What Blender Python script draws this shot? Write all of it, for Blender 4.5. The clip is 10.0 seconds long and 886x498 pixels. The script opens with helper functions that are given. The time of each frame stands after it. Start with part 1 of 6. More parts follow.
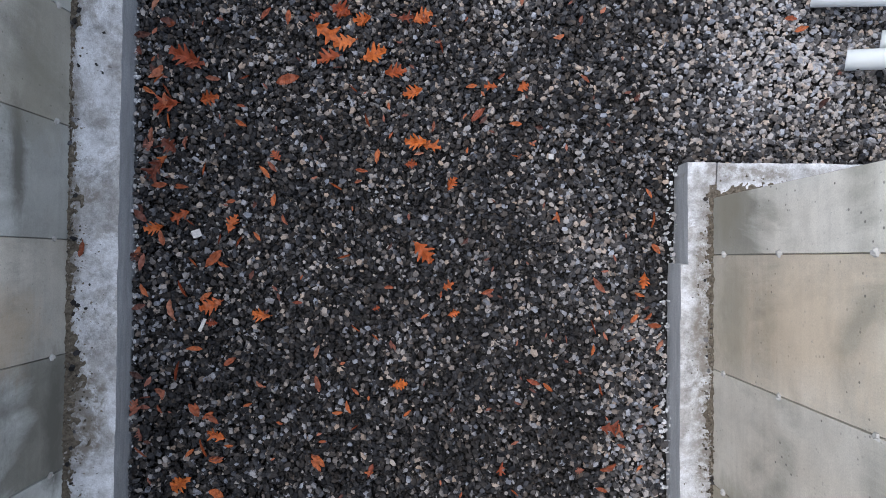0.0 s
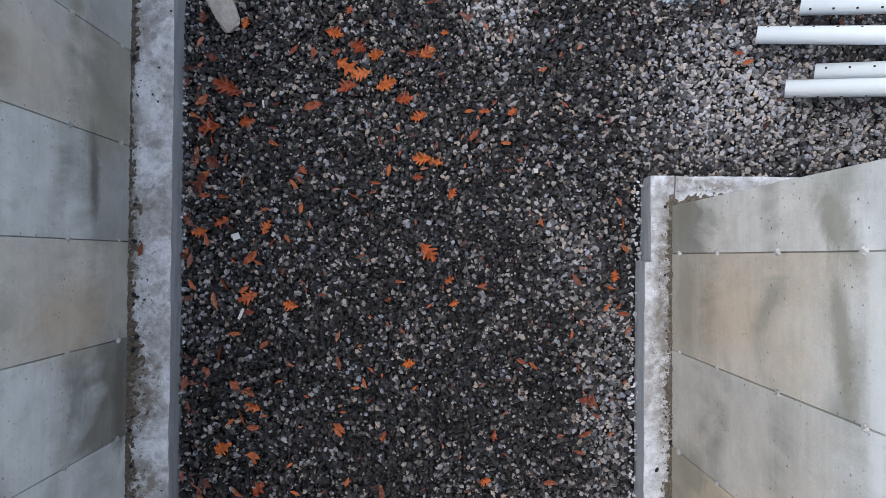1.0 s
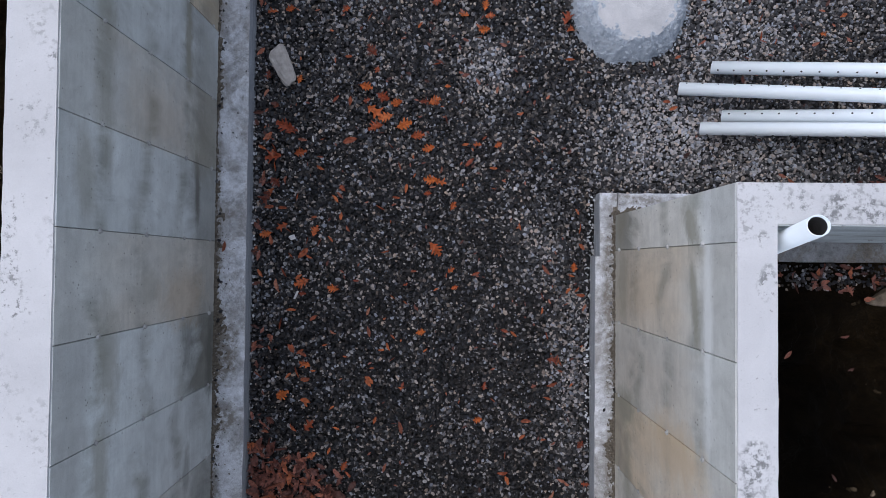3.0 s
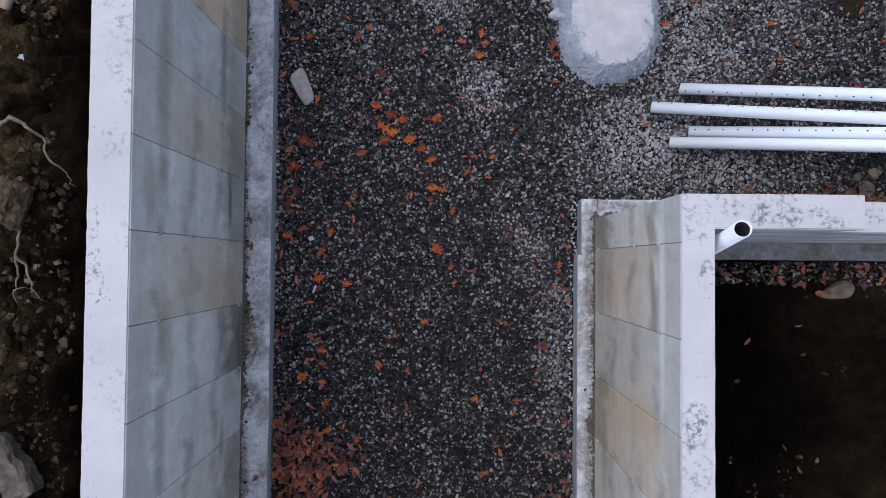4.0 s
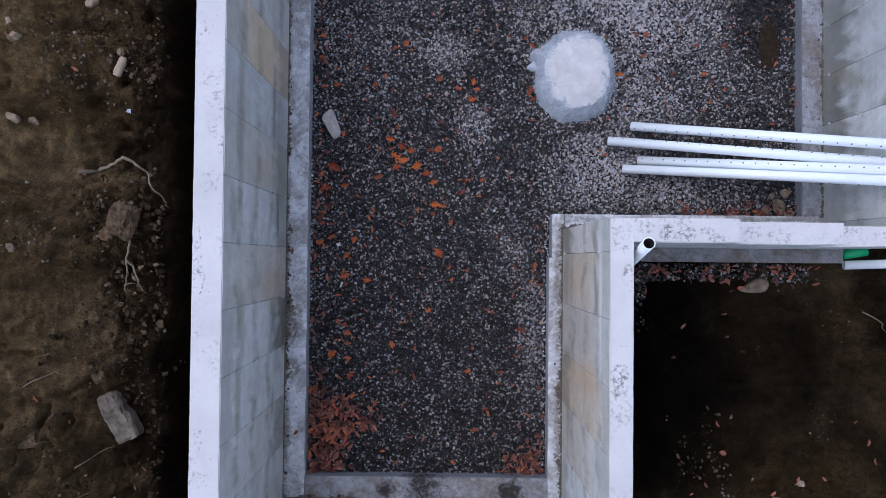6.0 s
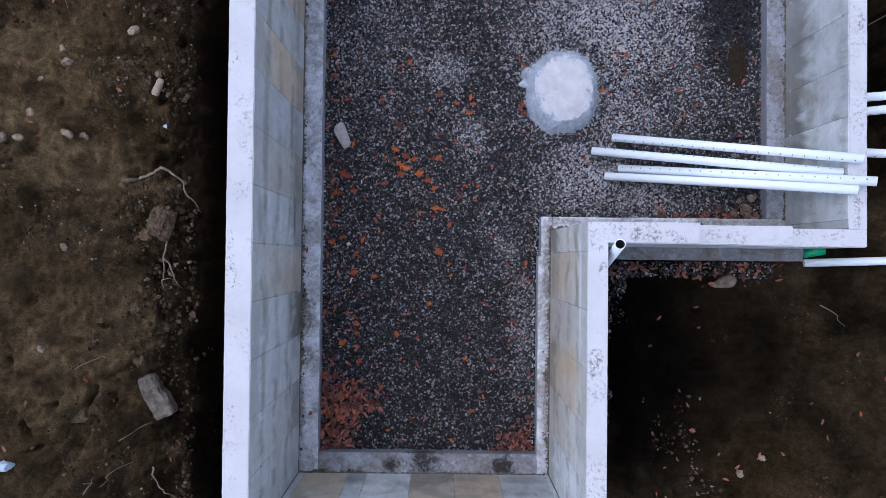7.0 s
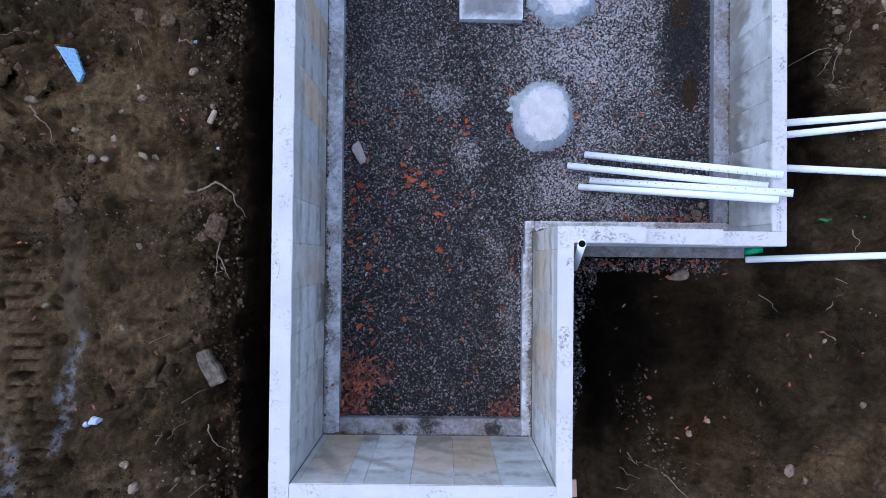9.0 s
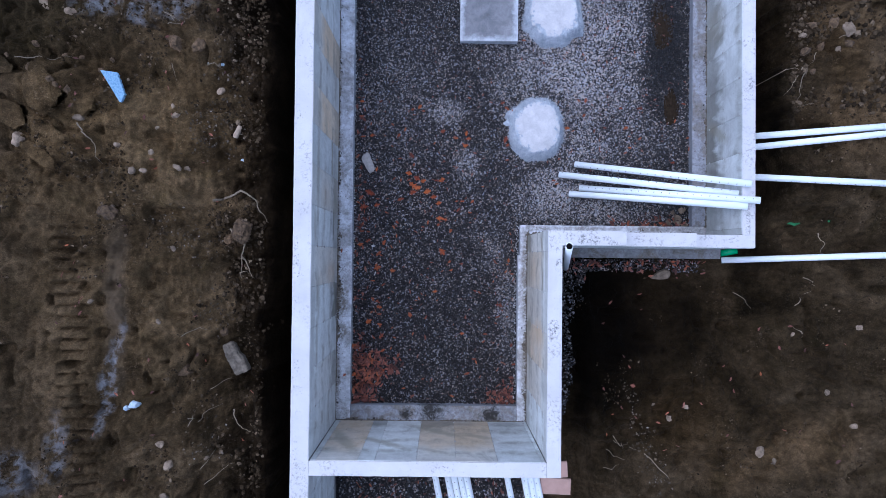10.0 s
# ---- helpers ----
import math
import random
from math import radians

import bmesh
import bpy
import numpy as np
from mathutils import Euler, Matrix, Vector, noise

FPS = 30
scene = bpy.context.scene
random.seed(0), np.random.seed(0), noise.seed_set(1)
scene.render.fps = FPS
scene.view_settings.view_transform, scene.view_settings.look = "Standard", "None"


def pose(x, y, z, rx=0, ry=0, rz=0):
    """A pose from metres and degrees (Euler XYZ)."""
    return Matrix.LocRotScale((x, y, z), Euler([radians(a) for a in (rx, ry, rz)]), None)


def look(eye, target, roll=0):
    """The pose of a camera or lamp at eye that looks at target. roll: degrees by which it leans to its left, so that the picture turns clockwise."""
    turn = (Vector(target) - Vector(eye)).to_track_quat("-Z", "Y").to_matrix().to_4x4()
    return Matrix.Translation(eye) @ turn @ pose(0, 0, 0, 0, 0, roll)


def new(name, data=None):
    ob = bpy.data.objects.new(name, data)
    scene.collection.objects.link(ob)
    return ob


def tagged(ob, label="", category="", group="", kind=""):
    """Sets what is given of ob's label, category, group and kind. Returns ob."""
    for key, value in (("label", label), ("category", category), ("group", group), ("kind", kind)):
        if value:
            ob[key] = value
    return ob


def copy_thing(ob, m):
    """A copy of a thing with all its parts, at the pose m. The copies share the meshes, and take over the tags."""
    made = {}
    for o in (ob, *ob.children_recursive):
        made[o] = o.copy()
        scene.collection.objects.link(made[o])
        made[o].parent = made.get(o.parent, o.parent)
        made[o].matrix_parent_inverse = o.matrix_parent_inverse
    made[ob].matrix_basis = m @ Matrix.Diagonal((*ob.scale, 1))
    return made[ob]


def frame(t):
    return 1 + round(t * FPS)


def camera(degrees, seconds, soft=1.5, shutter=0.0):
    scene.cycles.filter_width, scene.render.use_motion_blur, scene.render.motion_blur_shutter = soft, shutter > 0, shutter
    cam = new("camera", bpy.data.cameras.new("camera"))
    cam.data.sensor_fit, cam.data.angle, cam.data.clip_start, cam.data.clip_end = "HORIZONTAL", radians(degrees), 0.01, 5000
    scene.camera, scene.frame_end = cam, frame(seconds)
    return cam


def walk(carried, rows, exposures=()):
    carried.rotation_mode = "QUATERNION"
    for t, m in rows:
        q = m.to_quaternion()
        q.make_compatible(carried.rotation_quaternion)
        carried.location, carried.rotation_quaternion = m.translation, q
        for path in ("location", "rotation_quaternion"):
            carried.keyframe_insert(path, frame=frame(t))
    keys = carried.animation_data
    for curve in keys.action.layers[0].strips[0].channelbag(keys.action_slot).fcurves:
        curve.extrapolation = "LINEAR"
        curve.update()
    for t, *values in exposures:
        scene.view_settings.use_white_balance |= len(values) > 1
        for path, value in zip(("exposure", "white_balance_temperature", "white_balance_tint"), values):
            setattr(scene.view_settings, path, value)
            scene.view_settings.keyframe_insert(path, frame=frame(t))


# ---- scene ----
cam = camera(73.7, 10.0, soft=0.78)
PATH = [
    (0, 0.3491, 0.3261, 3.3310, 0.869, -0.020, 0.536),
    (0.5, 0.3488, 0.3261, 3.6167, 0.781, 0.045, 0.449),
    (1, 0.3384, 0.3247, 3.9291, 0.769, -0.016, 0.436),
    (1.5, 0.3358, 0.3163, 4.2529, 0.869, 0.110, 0.451),
    (2, 0.3240, 0.3024, 4.5873, 0.985, 0.092, 0.514),
    (2.5, 0.3149, 0.2717, 4.9263, 1.150, 0.049, 0.528),
    (4, 0.3150, 0.2150, 5.9792, 1.330, 0.120, 0.507),
    (4.5, 0.3148, 0.2279, 6.3427, 1.236, 0.171, 0.464),
    (5, 0.3180, 0.2281, 6.7319, 1.359, 0.165, 0.466),
    (5.5, 0.3217, 0.2554, 7.1415, 1.205, 0.167, 0.512),
    (7, 0.3152, 0.2826, 8.3693, 0.757, 0.074, 0.618),
    (7.5, 0.3274, 0.2392, 8.7772, 0.757, 0.114, 0.582),
    (8, 0.3491, 0.2091, 9.1809, 0.846, 0.206, 0.581),
    (8.5, 0.3378, 0.2272, 9.5647, 0.758, 0.158, 0.631),
    (9, 0.3160, 0.2428, 9.9890, 0.760, 0.088, 0.591),
    (9.5, 0.3033, 0.2556, 10.4489, 0.723, 0.110, 0.627),
    (10, 0.2743, 0.2516, 10.9227, 0.809, 0.069, 0.566),
]
EXPOSURES = [(0, 0.84, 6350, 11), (2.5, 0.2, 6150, 12), (4.5, 0.16, 5900, 17), (7.5, 0.38, 5450, 18), (10, 0.45, 5150, 18)]
walk(cam, [(t, pose(*p)) for t, *p in PATH], EXPOSURES)

# ---- world and light: a dull, even sky ----
world = bpy.data.worlds.new("overcast_sky")
scene.world = world
world.use_nodes = True
wn = world.node_tree.nodes
sky = wn.new("ShaderNodeTexSky")
sky.sky_type = "NISHITA"
sky.sun_disc = False
sky.sun_elevation = radians(66)
sky.sun_rotation = radians(-65)
sky.air_density, sky.dust_density, sky.ozone_density = 1.2, 3.0, 1.0
grey = wn.new("ShaderNodeHueSaturation")
grey.inputs["Saturation"].default_value = 0.5
world.node_tree.links.new(sky.outputs[0], grey.inputs["Color"])
world.node_tree.links.new(grey.outputs[0], wn["Background"].inputs[0])
wn["Background"].inputs[1].default_value = 0.165
sun = new("sun", bpy.data.lights.new("sun", "SUN"))
sun.data.energy, sun.data.angle, sun.data.color = 0.22, radians(60), (1.0, 0.93, 0.84)
sun.matrix_world = look((0, 0, 20), (8.0, -4.0, 0))

# ---- numbers of the place ----
TOP = 2.27          # wall tops
FOOT = 0.155        # top of the footings over the gravel
LOW = 1.45          # top of the stepped-down east wall
WX0, WX1 = -1.935, -1.665     # west wall
JX0, JX1 = 1.80, 2.008        # wall between the narrow room and the yard
SY0, SY1 = -2.95, -2.72       # south wall
NY0, NY1 = 0.45, 0.665        # wall stepping down to the east
EX0, EX1 = 5.05, 5.26         # east wall
NORTH = 8.6
PANEL = 0.61


# ---- materials ----
def material(name):
    m = bpy.data.materials.new(name)
    m.use_nodes = True
    nt = m.node_tree
    return m, nt, nt.nodes["Principled BSDF"]


def node(nt, kind, inputs=None, **props):
    n = nt.nodes.new(kind)
    for k, v in props.items():
        setattr(n, k, v)
    for k, v in (inputs or {}).items():
        if isinstance(v, bpy.types.NodeSocket):
            nt.links.new(v, n.inputs[k])
        else:
            n.inputs[k].default_value = v
    return n


def coords(nt, scale=(1, 1, 1), which="Position"):
    src = node(nt, "ShaderNodeNewGeometry").outputs["Position"] if which == "Position" else node(nt, "ShaderNodeTexCoord").outputs["Object"]
    return node(nt, "ShaderNodeVectorMath", {0: src, 1: scale}, operation="MULTIPLY").outputs[0]


def fbm(nt, vec, scale, detail=5.0, rough=0.6, dist=0.0):
    return node(nt, "ShaderNodeTexNoise", {"Vector": vec, "Scale": scale, "Detail": detail, "Roughness": rough, "Distortion": dist}).outputs["Fac"]


def ramp(nt, fac, stops):
    n = node(nt, "ShaderNodeValToRGB", {"Fac": fac})
    els = n.color_ramp.elements
    while len(els) < len(stops):
        els.new(0.5)
    for e, (p, c) in zip(els, stops):
        e.position = p
        e.color = (c, c, c, 1) if isinstance(c, (int, float)) else (*c, 1)
    return n.outputs["Color"]


def mix(nt, fac, a, b, mode="MIX"):
    n = node(nt, "ShaderNodeMix", data_type="RGBA", blend_type=mode)
    for key, v in ((0, fac), (6, a), (7, b)):
        if isinstance(v, bpy.types.NodeSocket):
            nt.links.new(v, n.inputs[key])
        else:
            n.inputs[key].default_value = v if key == 0 else (*v, 1)
    return n.outputs[2]


def relief(nt, bsdf, height, strength=0.4, dist=0.01):
    b = node(nt, "ShaderNodeBump", {"Height": height, "Strength": strength, "Distance": dist})
    nt.links.new(b.outputs[0], bsdf.inputs["Normal"])


def concrete(name, light, dark, tan=None, streak=0.5, blotch=0.0, rough=0.85, grain=0.25, pit=0.5, scale=1.7, bump=0.35, mottle=0.0, stains=(), soil=0.0, side_grey=None):
    """Cast concrete: cloudy grey, run-down streaks, dark mould specks, tan boards by chance."""
    m, nt, b = material(name)
    p = coords(nt)
    cloud = fbm(nt, p, scale, 7, 0.66, 0.4)
    col = ramp(nt, cloud, [(0.3, dark), (0.68, light)])
    if tan:
        about = node(nt, "ShaderNodeObjectInfo")
        info = about.outputs["Random"]
        pick = node(nt, "ShaderNodeSeparateColor", {0: about.outputs["Color"]}).outputs[0]
        zone = ramp(nt, fbm(nt, coords(nt, (1, 1, 0.6)), 1.1, 4), [(0.35, 0.65), (0.58, 1.0)])
        both = node(nt, "ShaderNodeMath", {0: pick, 1: zone}, operation="MULTIPLY").outputs[0]
        height = node(nt, "ShaderNodeSeparateXYZ", {0: p}).outputs[2]
        lift = node(nt, "ShaderNodeMath", {0: height, 1: fbm(nt, coords(nt, (1, 1, 0.3)), 1.6, 4, 0.55, 0.4)}, operation="SUBTRACT").outputs[0]
        upper = node(nt, "ShaderNodeMapRange", {0: lift, 1: 1.42, 2: 1.02, 3: 0.45, 4: 1.0}).outputs[0]
        col = mix(nt, node(nt, "ShaderNodeMath", {0: both, 1: upper}, operation="MULTIPLY").outputs[0], col, tan)
        # grey-green bands along the rows of tie ends, pits beside them, and a darker last lift; each panel has its own
        own = node(nt, "ShaderNodeMath", {0: info, 1: 41.0}, operation="MULTIPLY").outputs[0]
        mine = node(nt, "ShaderNodeVectorMath", {0: p, 1: node(nt, "ShaderNodeCombineXYZ", {0: own, 1: own, 2: 0.0}).outputs[0]}, operation="ADD").outputs[0]
        flat = node(nt, "ShaderNodeVectorMath", {0: mine, 1: (1, 1, 0.35)}, operation="MULTIPLY").outputs[0]
        sway = node(nt, "ShaderNodeMapRange", {0: fbm(nt, flat, 1.3, 4, 0.55), 1: 0.3, 2: 0.7, 3: -0.14, 4: 0.14}).outputs[0]
        level = node(nt, "ShaderNodeMath", {0: height, 1: sway}, operation="ADD").outputs[0]
        near = None
        for z in (1.87, 1.34, 0.77):
            gap = node(nt, "ShaderNodeMath", {0: level, 1: z}, operation="SUBTRACT").outputs[0]
            gap = node(nt, "ShaderNodeMath", {0: gap}, operation="ABSOLUTE").outputs[0]
            near = gap if near is None else node(nt, "ShaderNodeMath", {0: near, 1: gap}, operation="MINIMUM").outputs[0]
        band = node(nt, "ShaderNodeMapRange", {0: near, 1: 0.13, 2: 0.03, 3: 0.0, 4: 1.0}).outputs[0]
        broken = ramp(nt, fbm(nt, flat, 2.6, 6, 0.65, 0.5), [(0.42, 0.0), (0.62, 0.62)])
        col = mix(nt, node(nt, "ShaderNodeMath", {0: band, 1: broken}, operation="MULTIPLY").outputs[0], col, (0.27, 0.275, 0.235))
        lift_mark = node(nt, "ShaderNodeMapRange", {0: level, 1: 1.93, 2: 2.0, 3: 0.0, 4: 1.0}).outputs[0]
        chance = node(nt, "ShaderNodeMapRange", {0: info, 1: 0.25, 2: 0.75, 3: 0.1, 4: 0.6}).outputs[0]
        col = mix(nt, node(nt, "ShaderNodeMath", {0: lift_mark, 1: chance}, operation="MULTIPLY").outputs[0], col, (0.42, 0.425, 0.42))
        hole = ramp(nt, node(nt, "ShaderNodeTexVoronoi", {"Vector": mine, "Scale": 26.0}).outputs["Distance"], [(0.10, 1.0), (0.18, 0.0)])
        some = ramp(nt, fbm(nt, mine, 7.0, 3), [(0.47, 0.0), (0.56, 0.85)])
        beside = node(nt, "ShaderNodeMapRange", {0: near, 1: 0.22, 2: 0.06, 3: 0.3, 4: 1.0}).outputs[0]
        hole = node(nt, "ShaderNodeMath", {0: node(nt, "ShaderNodeMath", {0: hole, 1: some}, operation="MULTIPLY").outputs[0], 1: beside}, operation="MULTIPLY").outputs[0]
        col = mix(nt, hole, col, (0.14, 0.14, 0.13))
        wet = node(nt, "ShaderNodeSeparateColor", {0: about.outputs["Color"]}).outputs[1]
        low = node(nt, "ShaderNodeMath", {0: height, 1: node(nt, "ShaderNodeMath", {0: fbm(nt, flat, 1.9, 6, 0.6, 0.8), 1: 1.25}, operation="MULTIPLY").outputs[0]}, operation="SUBTRACT").outputs[0]
        low = node(nt, "ShaderNodeMapRange", {0: low, 1: 0.06, 2: -0.16, 3: 0.0, 4: 1.0}).outputs[0]
        low = node(nt, "ShaderNodeMath", {0: low, 1: wet}, operation="MULTIPLY").outputs[0]
        col = mix(nt, low, col, (0.17, 0.165, 0.135))
        shade = node(nt, "ShaderNodeMapRange", {0: info, 3: 0.88, 4: 1.16}).outputs[0]
        col = mix(nt, 1.0, col, node(nt, "ShaderNodeCombineXYZ", {0: shade, 1: shade, 2: shade}).outputs[0], "MULTIPLY")
    if streak:
        runs = ramp(nt, fbm(nt, coords(nt, (0.32, 0.32, 1.5)), 3.0, 6, 0.62, 0.6), [(0.50, 0.0), (0.68, 1.0)])
        part_ = node(nt, "ShaderNodeMath", {0: runs, 1: streak}, operation="MULTIPLY").outputs[0]
        col = mix(nt, part_, col, tuple(c * 0.45 for c in dark))
    if blotch:
        area = ramp(nt, fbm(nt, p, 1.9, 4), [(0.50, 0.0), (0.60, 1.0)])
        spots = ramp(nt, fbm(nt, p, 22, 5, 0.72), [(0.52, 0.0), (0.59, 1.0)])
        sp = node(nt, "ShaderNodeMath", {0: area, 1: spots}, operation="MULTIPLY").outputs[0]
        fl = ramp(nt, fbm(nt, p, 26, 3, 0.6), [(0.66, 0.0), (0.71, 1.0)])
        sp = node(nt, "ShaderNodeMath", {0: sp, 1: fl}, operation="MAXIMUM").outputs[0]
        sp = node(nt, "ShaderNodeMath", {0: sp, 1: blotch}, operation="MULTIPLY").outputs[0]
        col = mix(nt, sp, col, (0.10, 0.10, 0.095))
    if mottle:
        mot = ramp(nt, fbm(nt, p, 5.5, 7, 0.7, 0.5), [(0.36, 0.5), (0.58, 1.0)])
        col = mix(nt, mottle, col, mot, "MULTIPLY")
        damp = ramp(nt, fbm(nt, coords(nt, (0.8, 0.8, 0.5)), 1.9, 7, 0.68, 0.8), [(0.58, 0.0), (0.70, 0.42)])
        col = mix(nt, damp, col, (0.16, 0.165, 0.145))
        zz = node(nt, "ShaderNodeSeparateXYZ", {0: p}).outputs[2]
        wav = node(nt, "ShaderNodeMath", {0: fbm(nt, coords(nt, (1, 1, 0.2)), 0.9, 4), 1: 1.1}, operation="MULTIPLY").outputs[0]
        off = node(nt, "ShaderNodeMath", {0: node(nt, "ShaderNodeMath", {0: zz, 1: wav}, operation="SUBTRACT").outputs[0]}, operation="ABSOLUTE").outputs[0]
        tide = node(nt, "ShaderNodeMapRange", {0: off, 1: 0.17, 2: 0.02, 3: 0.0, 4: 1.0}).outputs[0]
        tide = node(nt, "ShaderNodeMath", {0: tide, 1: ramp(nt, fbm(nt, coords(nt, (1, 1, 0.4)), 2.4, 6, 0.7), [(0.46, 0.0), (0.62, 0.38)])}, operation="MULTIPLY").outputs[0]
        col = mix(nt, tide, col, (0.15, 0.15, 0.13))
        bug = ramp(nt, node(nt, "ShaderNodeTexVoronoi", {"Vector": p, "Scale": 17.0}).outputs["Distance"], [(0.06, 1.0), (0.10, 0.0)])
        bug = node(nt, "ShaderNodeMath", {0: bug, 1: ramp(nt, fbm(nt, p, 3.0, 3), [(0.48, 0.0), (0.6, 0.9)])}, operation="MULTIPLY").outputs[0]
        col = mix(nt, bug, col, (0.12, 0.12, 0.11))
    if soil:
        brown = ramp(nt, fbm(nt, p, 2.1, 7, 0.7, 0.6), [(0.47, 0.0), (0.55, 1.0)])
        brown = node(nt, "ShaderNodeMath", {0: brown, 1: ramp(nt, fbm(nt, p, 9, 6, 0.75), [(0.36, 0.3), (0.55, 1.0)])}, operation="MULTIPLY").outputs[0]
        col = mix(nt, node(nt, "ShaderNodeMath", {0: brown, 1: soil}, operation="MULTIPLY").outputs[0], col, (0.20, 0.172, 0.135))
        rough_top = ramp(nt, fbm(nt, p, 15, 8, 0.78), [(0.36, 0.4), (0.56, 1.0)])
        col = mix(nt, 0.6, col, rough_top, "MULTIPLY")
    if side_grey:
        # the upright sides take a greyer, more even colour than the top
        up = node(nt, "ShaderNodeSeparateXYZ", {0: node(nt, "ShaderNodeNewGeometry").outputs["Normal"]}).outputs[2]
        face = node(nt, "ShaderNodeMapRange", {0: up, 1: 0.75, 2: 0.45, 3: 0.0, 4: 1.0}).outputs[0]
        col = mix(nt, face, col, ramp(nt, fbm(nt, coords(nt, (0.7, 0.7, 6)), 4.0, 6, 0.65), [(0.35, tuple(c * 0.72 for c in side_grey)), (0.65, side_grey)]))
    for cx, cy, r in stains:
        q = node(nt, "ShaderNodeVectorMath", {0: p, 1: (cx, cy, FOOT)}, operation="DISTANCE").outputs["Value"]
        q = node(nt, "ShaderNodeMath", {0: q, 1: node(nt, "ShaderNodeMath", {0: fbm(nt, p, 11, 6, 0.75, 0.8), 1: r * 3.4}, operation="MULTIPLY").outputs[0]}, operation="ADD").outputs[0]
        q = node(nt, "ShaderNodeMapRange", {0: q, 1: r * 2.75, 2: r * 1.95, 3: 0.0, 4: 0.95}).outputs[0]
        col = mix(nt, q, col, (0.02, 0.018, 0.015))
    if tan:
        board = fbm(nt, coords(nt, (1.3, 1.3, 34)), 1.0, 5, 0.65, 0.3)
        col = mix(nt, 0.15, col, ramp(nt, board, [(0.34, 0.62), (0.62, 1.05)]), "MULTIPLY")
    pits = ramp(nt, fbm(nt, p, 60, 3, 0.6), [(0.66, 0.0), (0.72, 1.0)])
    col = mix(nt, node(nt, "ShaderNodeMath", {0: pits, 1: pit}, operation="MULTIPLY").outputs[0], col, tuple(c * 0.5 for c in dark))
    fine = fbm(nt, p, 140, 4, 0.7)
    col = mix(nt, grain, col, ramp(nt, fine, [(0.3, 0.25), (0.7, 1.0)]), "MULTIPLY")
    nt.links.new(col, b.inputs["Base Color"])
    b.inputs["Roughness"].default_value = rough
    h = mix(nt, 0.5, fine, fbm(nt, p, 12, 6, 0.6))
    relief(nt, b, h, bump, 0.006)
    return m


WALL = concrete("cast_concrete", (0.80, 0.86, 0.875), (0.63, 0.68, 0.69), tan=(0.67, 0.55, 0.395), streak=0.17, mottle=0.30)


def water_stains(m, marks):
    """Run marks of known shape on the cast faces. A mark: centre, normal axis, half length, half height, tilt in degrees, colour, strength."""
    nt = m.node_tree
    b = nt.nodes["Principled BSDF"]
    col = b.inputs["Base Color"].links[0].from_socket
    p = coords(nt)
    ragged = node(nt, "ShaderNodeMapRange", {0: fbm(nt, coords(nt, (1.0, 1.0, 1.6)), 5.5, 8, 0.74, 0.5), 1: 0.3, 2: 0.7, 3: -0.36, 4: 0.36}).outputs[0]
    for (x, y, z), axis, long, high, tilt, tone, most in marks:
        turn, size = ((radians(tilt), 0, 0), (0.25, long, high)) if axis == "x" else ((0, radians(tilt), 0), (long, 0.25, high))
        q = node(nt, "ShaderNodeMapping", {"Vector": p, "Location": (x, y, z), "Rotation": turn, "Scale": size}, vector_type="TEXTURE").outputs[0]
        q = node(nt, "ShaderNodeVectorMath", {0: q}, operation="LENGTH").outputs["Value"]
        q = node(nt, "ShaderNodeMath", {0: q, 1: ragged}, operation="ADD").outputs[0]
        col = mix(nt, node(nt, "ShaderNodeMapRange", {0: q, 1: 1.18, 2: 0.45, 3: 0.0, 4: most}).outputs[0], col, tone)
    nt.links.new(col, b.inputs["Base Color"])


